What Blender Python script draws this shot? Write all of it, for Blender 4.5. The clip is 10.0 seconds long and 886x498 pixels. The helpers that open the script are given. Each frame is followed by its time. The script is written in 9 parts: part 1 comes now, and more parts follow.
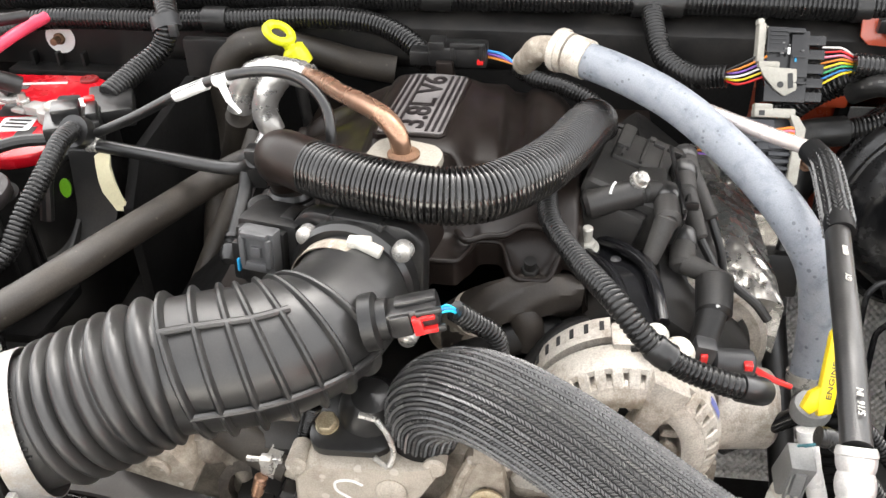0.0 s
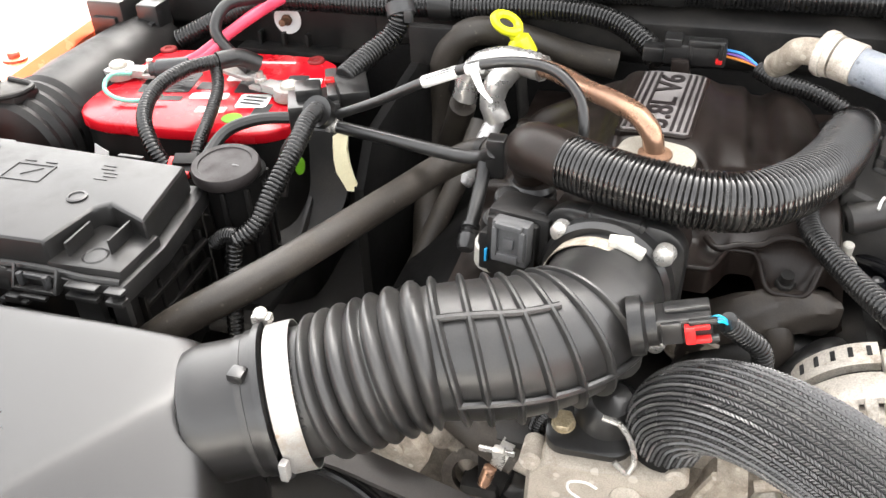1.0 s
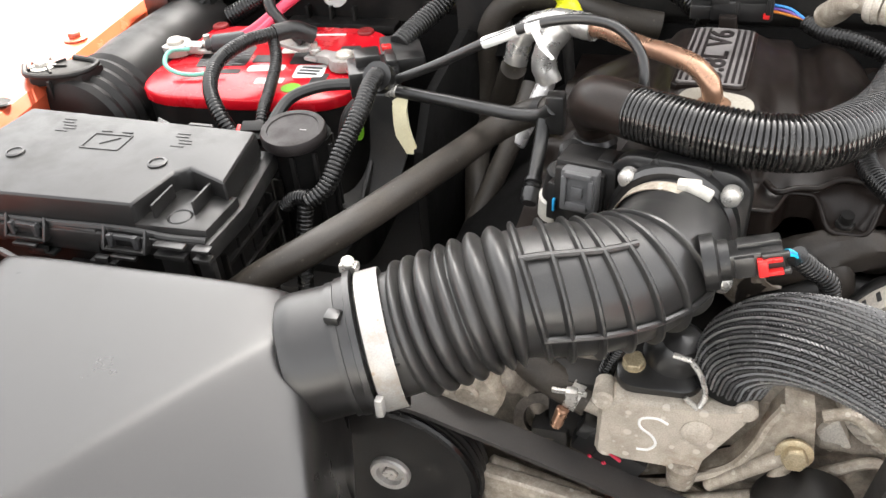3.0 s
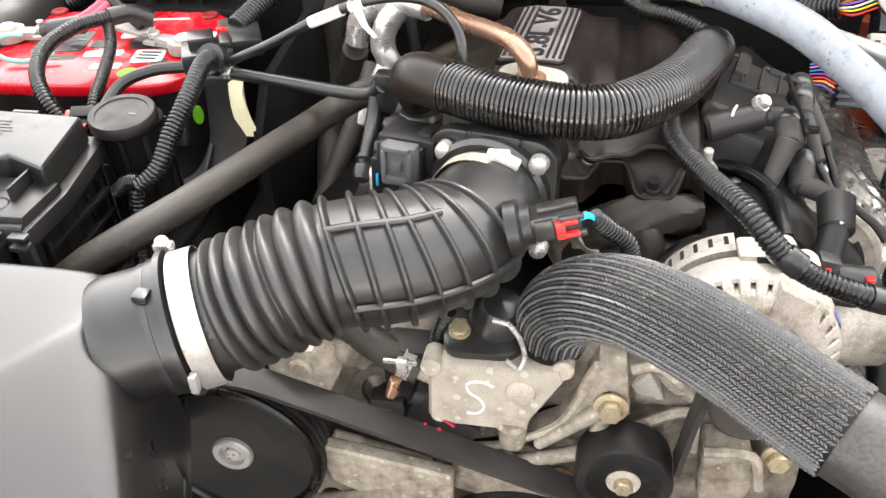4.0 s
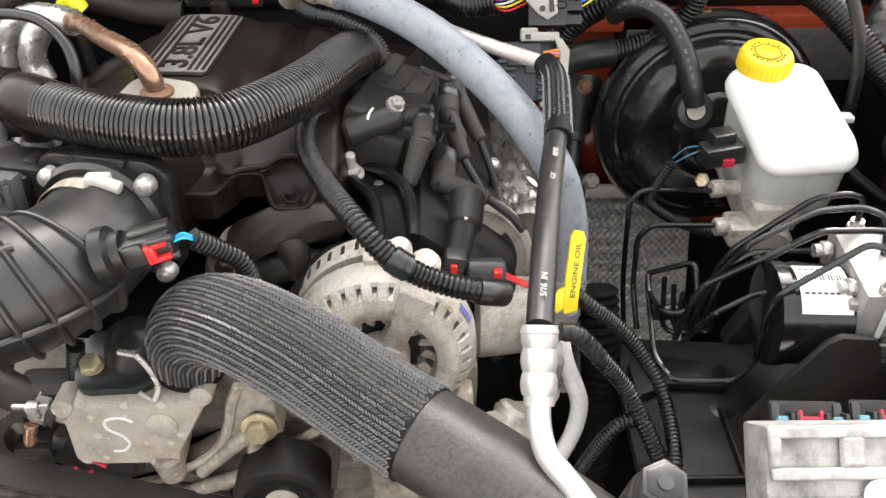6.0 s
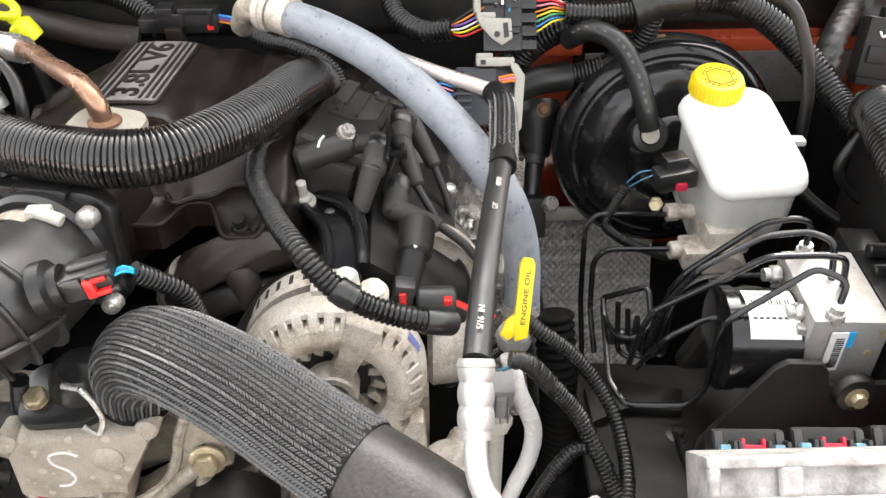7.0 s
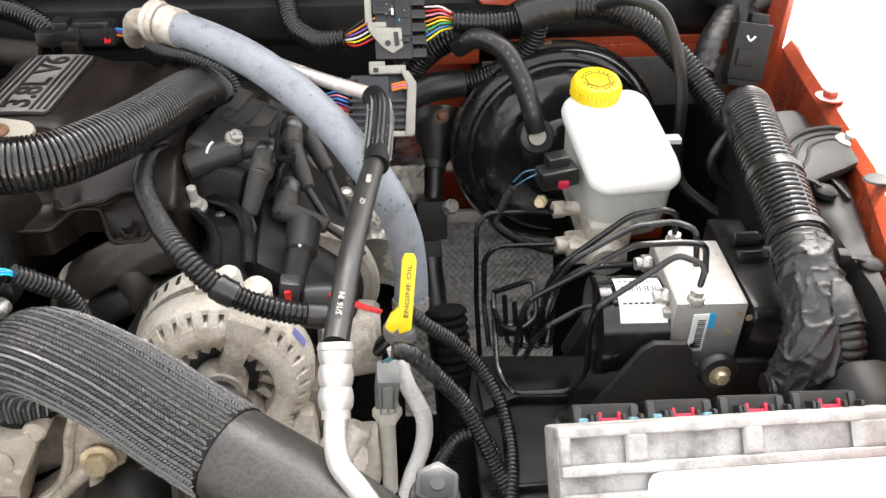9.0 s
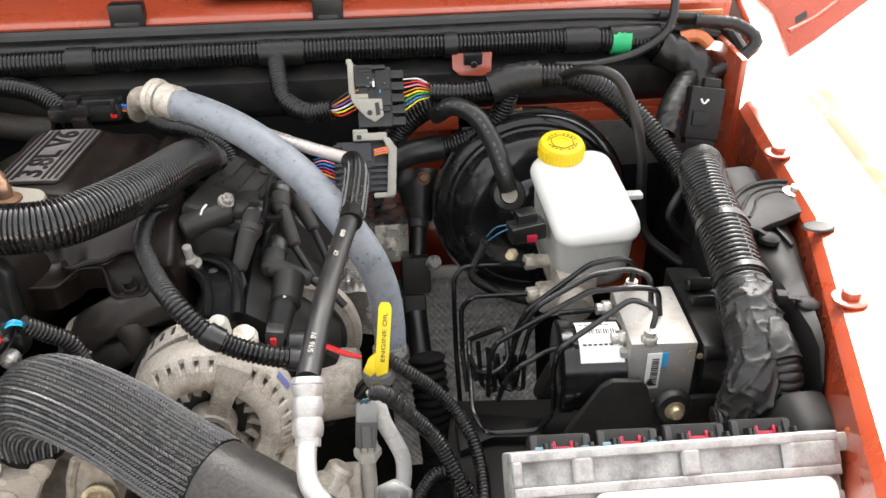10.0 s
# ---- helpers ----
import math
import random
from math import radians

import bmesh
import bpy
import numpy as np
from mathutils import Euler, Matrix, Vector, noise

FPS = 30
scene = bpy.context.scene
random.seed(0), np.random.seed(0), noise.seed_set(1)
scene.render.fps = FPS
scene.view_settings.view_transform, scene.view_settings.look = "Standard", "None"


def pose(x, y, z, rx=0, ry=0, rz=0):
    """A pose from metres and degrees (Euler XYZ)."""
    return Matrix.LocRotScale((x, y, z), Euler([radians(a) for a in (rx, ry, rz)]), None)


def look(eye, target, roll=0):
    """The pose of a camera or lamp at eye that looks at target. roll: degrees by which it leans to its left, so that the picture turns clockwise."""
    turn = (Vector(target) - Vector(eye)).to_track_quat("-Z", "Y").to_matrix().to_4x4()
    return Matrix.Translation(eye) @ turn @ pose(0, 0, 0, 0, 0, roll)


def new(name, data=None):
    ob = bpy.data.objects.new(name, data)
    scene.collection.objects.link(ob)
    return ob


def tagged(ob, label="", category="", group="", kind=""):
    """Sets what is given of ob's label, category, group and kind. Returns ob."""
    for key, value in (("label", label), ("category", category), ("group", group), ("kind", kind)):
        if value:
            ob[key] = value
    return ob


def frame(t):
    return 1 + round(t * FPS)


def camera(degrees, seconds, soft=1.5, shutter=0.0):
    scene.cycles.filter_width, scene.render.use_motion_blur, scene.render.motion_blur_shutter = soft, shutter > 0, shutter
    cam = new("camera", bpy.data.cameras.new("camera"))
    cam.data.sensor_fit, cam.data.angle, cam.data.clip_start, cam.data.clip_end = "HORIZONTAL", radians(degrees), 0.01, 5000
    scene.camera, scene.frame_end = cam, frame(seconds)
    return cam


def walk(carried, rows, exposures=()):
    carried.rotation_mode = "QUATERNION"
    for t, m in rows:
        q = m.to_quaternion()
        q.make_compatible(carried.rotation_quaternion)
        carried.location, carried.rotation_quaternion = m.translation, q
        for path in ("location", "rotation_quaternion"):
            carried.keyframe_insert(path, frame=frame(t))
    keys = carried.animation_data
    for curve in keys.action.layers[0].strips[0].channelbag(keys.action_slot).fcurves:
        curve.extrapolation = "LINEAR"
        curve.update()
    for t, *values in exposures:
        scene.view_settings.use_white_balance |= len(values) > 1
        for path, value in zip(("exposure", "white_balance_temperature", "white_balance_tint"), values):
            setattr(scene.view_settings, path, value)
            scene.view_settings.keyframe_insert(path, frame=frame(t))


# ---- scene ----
cam = camera(55.8, 10.0)
METRES, EYE, TILT, LEAN, TURN = 0.58, 1.45, -35.0, 0.8, 7.0
ROWS = [
    (0.0, 0.0, 0.0, 0.0, 0.0, 0.0, -0.0),
    (0.5, -0.094, 0.0042, -0.0024, 5.3, -0.72, -2.85),
    (1.0, -0.1527, 0.0028, 0.0007, 8.44, -0.95, -4.38),
    (1.5, -0.1999, -0.0112, 0.0023, 10.27, -1.17, -4.74),
    (2.0, -0.2439, -0.0179, -0.0074, 11.32, -1.81, -4.44),
    (2.2, -0.2524, -0.0229, -0.0134, 11.37, -1.97, -4.28),
    (3.3, -0.1810, -0.0577, -0.0506, 7.85, -2.17, -2.07),
    (3.5, -0.1592, -0.0591, -0.0518, 6.49, -2.41, -1.66),
    (4.0, -0.0988, -0.0588, -0.0609, 3.45, -2.5, -0.69),
    (4.5, -0.0151, -0.0682, -0.0554, 0.49, -2.2, 0.84),
    (5.0, 0.0546, -0.0771, -0.0518, -2.07, -2.26, 2.61),
    (5.5, 0.1324, -0.0482, -0.0586, -4.93, -2.58, 3.91),
    (6.0, 0.1722, -0.0372, -0.0515, -6.95, -2.87, 4.14),
    (6.2, 0.1921, -0.0358, -0.0467, -7.34, -2.76, 4.32),
    (7.3, 0.2243, -0.0389, -0.0368, -8.54, -1.78, 4.77),
    (7.5, 0.2364, -0.0379, -0.0367, -9.03, -1.75, 4.96),
    (8.0, 0.2683, -0.0449, -0.047, -10.34, -1.69, 5.45),
    (8.5, 0.2753, -0.0727, -0.0567, -11.2, -1.51, 5.77),
    (9.0, 0.292, -0.1, -0.0709, -11.48, -1.13, 6.18),
    (9.5, 0.306, -0.1217, -0.0708, -11.36, -0.1, 6.76),
    (10.0, 0.3225, -0.2078, -0.0985, -10.73, 3.4, 7.24),
]
walk(cam, [(t, pose(0, 0, EYE, TILT, LEAN, TURN) @ pose(METRES * x, METRES * y, METRES * z, 90 + pitch, roll, yaw)) for t, x, y, z, yaw, pitch, roll in ROWS], exposures=[(t, stops, 6750, 10) for t, stops in ((0.0, 2.98), (1.0, 3.14), (1.5, 3.08), (2.0, 2.75), (3.5, 3.03), (4.0, 3.23), (4.5, 3.22), (5.5, 3.23), (6.0, 2.65), (7.5, 2.78), (9.0, 2.66), (10.0, 2.35))])

# ---- world, sun, exposure ----
world = bpy.data.worlds.new("overcast_day")
scene.world = world
world.use_nodes = True
_wn = world.node_tree.nodes
_bg = _wn["Background"]
_sky = _wn.new("ShaderNodeTexSky")
_sky.sky_type, _sky.sun_disc = "NISHITA", False
_sky.sun_elevation, _sky.sun_rotation = radians(48), radians(8)
_sky.air_density, _sky.dust_density, _sky.ozone_density = 1.0, 6.0, 1.0
_soft = _wn.new("ShaderNodeHueSaturation")
_soft.inputs["Saturation"].default_value = 0.15
world.node_tree.links.new(_sky.outputs[0], _soft.inputs["Color"])
world.node_tree.links.new(_soft.outputs[0], _bg.inputs["Color"])
_bg.inputs["Strength"].default_value = 0.15
sun_data = bpy.data.lights.new("sun", "SUN")
sun_data.energy, sun_data.angle, sun_data.color = 5.0, radians(2.5), (1.0, 0.96, 0.90)
sun = new("sun", sun_data)
sun.matrix_world = look((0.139 * 3, 0.99 * 3, 1.11 * 3), (0, 0, 0))

# ---- geometry helpers: every builder returns (verts, faces, uvs) in world metres ----


def basis(origin, up=(0, 0, 1), side=(1, 0, 0)):
    """A frame at origin whose z runs along up and whose x lies near side."""
    z = Vector(up).normalized()
    x = Vector(side) - z * z.dot(Vector(side))
    x = x.normalized() if x.length > 1e-6 else z.orthogonal().normalized()
    y = z.cross(x)
    m = Matrix((x, y, z)).transposed().to_4x4()
    m.translation = origin
    return m


def geo_from(bm, m=None):
    if m is not None:
        bmesh.ops.transform(bm, matrix=m, verts=bm.verts)
    bm.verts.index_update()
    out = ([tuple(v.co) for v in bm.verts], [[v.index for v in f.verts] for f in bm.faces], None)
    bm.free()
    return out


def join(*geos):
    verts, faces, uvs, any_uv = [], [], [], any(g[2] for g in geos)
    for v, f, u in geos:
        n = len(verts)
        verts.extend(v)
        faces.extend([[i + n for i in q] for q in f])
        if any_uv:
            uvs.extend(u if u else [[(0.0, 0.0)] * len(q) for q in f])
    return verts, faces, uvs if any_uv else None


def bevelled(bm, r, seg=2, angle=30):
    edges = [e for e in bm.edges if len(e.link_faces) == 2 and e.calc_face_angle(0) > radians(angle)]
    if r > 0 and edges:
        bmesh.ops.bevel(bm, geom=edges, offset=r, segments=seg, affect="EDGES", profile=0.6, clamp_overlap=True)
    return bm


def box(c, size, m=None, bevel=0.002, seg=2, taper=1.0):
    """A bevelled box with its centre at c (in the frame m, if given); taper scales its top face."""
    bm = bmesh.new()
    bmesh.ops.create_cube(bm, size=1)
    for v in bm.verts:
        k = taper if v.co.z > 0 else 1.0
        v.co = Vector((v.co.x * size[0] * k, v.co.y * size[1] * k, v.co.z * size[2])) + Vector(c)
    bevelled(bm, bevel, seg)
    return geo_from(bm, m)


def prism(poly, h0, h1, m=None, bevel=0.002, seg=2, shrink=0.0):
    """A polygon of the frame's xy plane, extruded from h0 to h1."""
    bm = bmesh.new()
    cx, cy = sum(p[0] for p in poly) / len(poly), sum(p[1] for p in poly) / len(poly)
    low = [bm.verts.new((x, y, h0)) for x, y in poly]
    high = [bm.verts.new((cx + (x - cx) * (1 - shrink), cy + (y - cy) * (1 - shrink), h1)) for x, y in poly]
    bm.faces.new(low[::-1])
    bm.faces.new(high)
    for i in range(len(poly)):
        j = (i + 1) % len(poly)
        bm.faces.new((low[i], low[j], high[j], high[i]))
    bmesh.ops.recalc_face_normals(bm, faces=bm.faces)
    bevelled(bm, bevel, seg)
    return geo_from(bm, m)


def rrect(w, h, r, n=4, cx=0.0, cy=0.0):
    pts = []
    for qx, qy, a0 in ((1, 1, 0), (-1, 1, 90), (-1, -1, 180), (1, -1, 270)):
        for i in range(n + 1):
            a = radians(a0 + 90 * i / n)
            pts.append((cx + qx * (w / 2 - r) + r * math.cos(a), cy + qy * (h / 2 - r) + r * math.sin(a)))
    return pts


def lathe(profile, m, seg=28, closed=False, arc=360.0):
    """A profile of (radius, height) turned about the z axis of the frame m."""
    verts, faces, uvs = [], [], []
    rows = len(profile)
    full = arc >= 359.9
    cols = seg if full else seg + 1
    for r, h in profile:
        for i in range(cols):
            a = radians(arc) * i / seg
            verts.append(tuple(m @ Vector((r * math.cos(a), r * math.sin(a), h))))
    for j in range(rows - (0 if closed else 1)):
        k = (j + 1) % rows
        for i in range(seg):
            n = (i + 1) % cols
            faces.append([j * cols + i, j * cols + n, k * cols + n, k * cols + i])
            uvs.append([(i / seg, j), ((i + 1) / seg, j), ((i + 1) / seg, j + 1), (i / seg, j + 1)])
    if not closed and full:
        for j, flip in ((0, True), (rows - 1, False)):
            if profile[j][0] > 1e-5:
                ring = [j * cols + i for i in range(cols)]
                faces.append(ring[::-1] if flip else ring)
                uvs.append([(0, 0)] * cols)
    return verts, faces, uvs


def cyl(p, q, r, r2=None, seg=20, bevel=0.0):
    """A cylinder or cone from p to q with an eased rim."""
    p, q = Vector(p), Vector(q)
    h, r2 = (q - p).length, r if r2 is None else r2
    b = min(bevel, h / 3, r / 2)
    prof = [(r, 0), (r2, h)] if b <= 0 else [(r - b, 0), (r, b), (r2, h - b), (r2 - b, h)]
    return lathe(prof, basis(p, q - p), seg)


def curve_points(pts, step):
    """Points at even steps along a smooth curve through pts."""
    p = [Vector(a) for a in pts]
    if len(p) == 2:
        fine = [p[0].lerp(p[1], i / 20) for i in range(21)]
    else:
        ends = [p[0] * 2 - p[1], *p, p[-1] * 2 - p[-2]]
        fine = []
        for i in range(1, len(ends) - 2):
            a, b, c, d = ends[i - 1], ends[i], ends[i + 1], ends[i + 2]
            ta, tb, tc = (b - a).length ** 0.5 + 1e-9, (c - b).length ** 0.5 + 1e-9, (d - c).length ** 0.5 + 1e-9
            m1 = ((b - a) / ta - (c - a) / (ta + tb) + (c - b) / tb) * tb
            m2 = ((c - b) / tb - (d - b) / (tb + tc) + (d - c) / tc) * tb
            for k in range(24):
                u = k / 24
                fine.append(b * (2 * u**3 - 3 * u * u + 1) + m1 * (u**3 - 2 * u * u + u) + c * (3 * u * u - 2 * u**3) + m2 * (u**3 - u * u))
        fine.append(p[-1])
    acc = [0.0]
    for a, b in zip(fine, fine[1:]):
        acc.append(acc[-1] + (b - a).length)
    count = max(2, int(round(acc[-1] / step)) + 1)
    s = np.linspace(0, acc[-1], count)
    arr = np.array([tuple(v) for v in fine])
    return np.stack([np.interp(s, acc, arr[:, k]) for k in range(3)], 1), s


def tube(pts, r, seg=14, step=0.004, shape=None, caps=True, flat=1.0):
    """A tube along a smooth curve. shape(s, a) gives the radius as numpy arrays of the length s and the angle a; flat squashes it."""
    c, s = curve_points(pts, step)
    n = len(c)
    tan = np.gradient(c, axis=0)
    tan /= np.linalg.norm(tan, axis=1)[:, None] + 1e-12
    up = np.array([0.0, 0.0, 1.0]) if abs(tan[0][2]) < 0.9 else np.array([1.0, 0.0, 0.0])
    side = np.cross(tan[0], up)
    sides = []
    for t in tan:
        side = side - t * side.dot(t)
        side /= np.linalg.norm(side) + 1e-12
        sides.append(side.copy())
    sides = np.array(sides)
    ups = np.cross(sides, tan)
    a = np.linspace(0, 2 * np.pi, seg, endpoint=False)
    rad = np.full((n, seg), float(r)) if shape is None else shape(s[:, None], a[None, :]) * np.ones((n, seg))
    v = c[:, None] + rad[..., None] * (np.cos(a)[None, :, None] * sides[:, None] + flat * np.sin(a)[None, :, None] * ups[:, None])
    verts = [tuple(x) for x in v.reshape(-1, 3)]
    faces, uvs = [], []
    for i in range(n - 1):
        for j in range(seg):
            k = (j + 1) % seg
            faces.append([i * seg + j, i * seg + k, (i + 1) * seg + k, (i + 1) * seg + j])
            uvs.append([(j / seg, s[i]), ((j + 1) / seg, s[i]), ((j + 1) / seg, s[i + 1]), (j / seg, s[i + 1])])
    if caps:
        faces += [list(range(seg))[::-1], [(n - 1) * seg + j for j in range(seg)]]
        uvs += [[(0, 0)] * seg, [(0, 0)] * seg]
    # outward winding
    faces = [f[::-1] for f in faces]
    uvs = [u[::-1] for u in uvs]
    return verts, faces, uvs


def rings(r, amp, pitch, sharp=1.0):
    """The radius of a corrugated tube."""
    return lambda s, a: r + amp * (np.abs(np.sin(np.pi * s / pitch)) ** sharp * 2 - 1) + 0 * a


def conduit(pts, r, pitch=0.0032, seg=12, amp=None):
    """A split loom tube with its fine rings."""
    depth = amp or max(0.0011, r * 0.13)
    return tube(pts, r, seg, pitch / 7, lambda s, a: r + 0.0004 - depth * np.exp(-(((s / pitch) % 1 - 0.5) / 0.17) ** 2) + 0 * a)


def hexnut(p, axis, size, h, washer=0.0):
    m = basis(p, axis)
    poly = [(size * math.cos(radians(60 * i)), size * math.sin(radians(60 * i))) for i in range(6)]
    g = prism(poly, 0, h, m, bevel=size * 0.12, seg=1)
    if washer:
        g = join(g, lathe([(washer, -0.0005), (washer, h * 0.16), (washer * 0.8, h * 0.28), (size * 0.6, h * 0.3)], m, 20))
    return g


def field(x0, x1, y0, y1, nx, ny, fn, m=None, skirt=0.0):
    """A sheet of heights fn(x, y), with a skirt that drops by the given depth."""
    m = m or Matrix()
    verts, faces = [], []
    for j in range(ny + 1):
        for i in range(nx + 1):
            x, y = x0 + (x1 - x0) * i / nx, y0 + (y1 - y0) * j / ny
            verts.append((x, y, fn(x, y)))
    at = lambda i, j: j * (nx + 1) + i
    for j in range(ny):
        for i in range(nx):
            faces.append([at(i, j), at(i + 1, j), at(i + 1, j + 1), at(i, j + 1)])
    if skirt:
        rim = [at(i, 0) for i in range(nx)] + [at(nx, j) for j in range(ny)] + [at(i, ny) for i in range(nx, 0, -1)] + [at(0, j) for j in range(ny, 0, -1)]
        n = len(verts)
        for k in rim:
            x, y, z = verts[k]
            verts.append((x, y, z - skirt))
        for a in range(len(rim)):
            b = (a + 1) % len(rim)
            faces.append([rim[b], rim[a], n + a, n + b])
    return [tuple(m @ Vector(v)) for v in verts], faces, None


def loft(loops, caps=True):
    """Skin over loops of equally many points."""
    verts, faces, n = [], [], len(loops[0])
    for loop in loops:
        verts.extend(tuple(p) for p in loop)
    for i in range(len(loops) - 1):
        for j in range(n):
            k = (j + 1) % n
            faces.append([i * n + j, i * n + k, (i + 1) * n + k, (i + 1) * n + j])
    if caps:
        faces += [list(range(n))[::-1], [(len(loops) - 1) * n + j for j in range(n)]]
    return verts, faces, None


def strands(pts, r, rows, pitch, width, ragged=0.003, seed=4):
    """Short slanting strands in rows along a tube, each a slim grain, the slant turning from row to row."""
    rng = np.random.default_rng(seed)
    grid = np.array(tube(pts, 1.0, 4, 0.0008, caps=False)[0]).reshape(-1, 4, 3)
    c, s = curve_points(pts, 0.0008)
    e1, e2 = grid[:, 0] - c, grid[:, 1] - c
    at = lambda arr, q: np.stack([np.interp(q, s, arr[:, k]) for k in range(3)], 1)
    pos = lambda a, q, rad: at(c, q) + rad[:, None] * (np.cos(a)[:, None] * at(e1, q) + np.sin(a)[:, None] * at(e2, q))
    step = 2 * np.pi / rows
    verts, faces = [], []
    for i in range(rows):
        q = np.arange(0.006 + pitch * (0.37 * i % 1), s[-1] + ragged * rng.uniform(-1, 0.2), pitch)
        q = q + rng.uniform(-0.06, 0.06, len(q)) * pitch
        a = np.full(len(q), (i + 0.5) * step) + rng.uniform(-0.05, 0.05, len(q)) * step
        sg = 1 if i % 2 else -1
        ds, da = 0.78 * pitch, 0.44 * step
        narrow = r - 0.002 * np.exp(-((q / 0.02) ** 2))
        low, high = narrow - 0.0004, narrow + 0.0009
        ends = [pos(a - sg * da, q - ds, low), pos(a + sg * da, q + ds, low)]
        mid = [pos(a + sg * width / r, q - width * 0.8, low), pos(a, q, high), pos(a - sg * width / r, q + width * 0.8, low)]
        base = len(verts) * 1
        block = np.stack([ends[0], ends[1], *mid], 1).reshape(-1, 3)
        verts.extend(map(tuple, block))
        for k in range(len(q)):
            o = base + 5 * k
            for f in ((0, 2, 3), (2, 1, 3), (1, 4, 3), (4, 0, 3)):
                faces.append([o + j for j in (f if sg > 0 else f[::-1])])
    return verts, faces, None


def bent(pts, bend=0.007, n=5):
    """A run of straight pieces with tight round bends at the corners."""
    p = [Vector(a) for a in pts]
    out = [p[0]]
    for a, b, c in zip(p, p[1:], p[2:]):
        u, v = a - b, c - b
        k = min(bend, 0.45 * u.length, 0.45 * v.length)
        q0, q1 = b + u.normalized() * k, b + v.normalized() * k
        out += [q0.lerp(b, t).lerp(b.lerp(q1, t), t) for t in [i / n for i in range(n + 1)]]
    return out + [p[-1]]


def ribbon(pts, width, thick, across):
    """A strap of rectangular section along a smooth curve; across is the direction of its width."""
    c, s = curve_points(pts, 0.006)
    w = Vector(across).normalized()
    loops = []
    for i in range(len(c)):
        t = Vector(c[min(i + 1, len(c) - 1)] - c[max(i - 1, 0)]).normalized()
        n = t.cross(w).normalized()
        p = Vector(c[i])
        loops.append([p + w * width / 2 + n * thick / 2, p - w * width / 2 + n * thick / 2, p - w * width / 2 - n * thick / 2, p + w * width / 2 - n * thick / 2])
    return loft(loops)


def lettering(text, size, m, depth=0.0004, align="CENTER", bold=0.0):
    """Raised letters in the frame m."""
    data = bpy.data.curves.new("letters", "FONT")
    data.body, data.size, data.extrude, data.align_x, data.align_y = text, size, depth, align, "CENTER"
    data.offset = bold
    tmp = bpy.data.objects.new("letters", data)
    scene.collection.objects.link(tmp)
    mesh = bpy.data.meshes.new_from_object(tmp.evaluated_get(bpy.context.evaluated_depsgraph_get()))
    out = ([tuple(m @ v.co) for v in mesh.vertices], [list(p.vertices) for p in mesh.polygons], None)
    bpy.data.objects.remove(tmp)
    bpy.data.meshes.remove(mesh)
    return out


def mesh_of(name, geo, material, origin=(0, 0, 0), smooth=35):
    inv = Matrix.Translation(-Vector(origin))
    mesh = bpy.data.meshes.new(name)
    mesh.from_pydata([tuple(inv @ Vector(v)) for v in geo[0]], [], geo[1])
    if geo[2]:
        layer = mesh.uv_layers.new(name="UVMap")
        layer.data.foreach_set("uv", np.array([c for f in geo[2] for c in f], dtype=np.float32).ravel())
    mesh.materials.append(material)
    mesh.polygons.foreach_set("use_smooth", [True] * len(mesh.polygons))
    mesh.validate()
    mesh.set_sharp_from_angle(angle=radians(smooth))
    return mesh


def base_of(geo):
    a = np.array(geo[0])
    return (float((a[:, 0].min() + a[:, 0].max()) / 2), float((a[:, 1].min() + a[:, 1].max()) / 2), float(a[:, 2].min()))


def solid(name, geo, material, label, category, group="", kind="", smooth=35):
    """A thing that is one mesh."""
    o = base_of(geo)
    ob = new(name, mesh_of(name, geo, material, o, smooth))
    ob.location = o
    return tagged(ob, label, category, group, kind)


def thing(name, at, label, category, group="", kind=""):
    """An Empty at a thing's base, for its parts."""
    ob = new(name)
    ob.empty_display_size = 0.02
    ob.location = at
    return tagged(ob, label, category, group, kind)


def root_place(ob):
    p = Vector()
    while ob:
        p += ob.location
        ob = ob.parent
    return p


def part(name, geo, material, parent, label="", smooth=35):
    """One mesh under a thing or under a part; the geometry is given in world metres."""
    o = root_place(parent)
    ob = new(name, mesh_of(name, geo, material, o, smooth))
    ob.parent = parent
    return tagged(ob, label)

# ---- materials ----


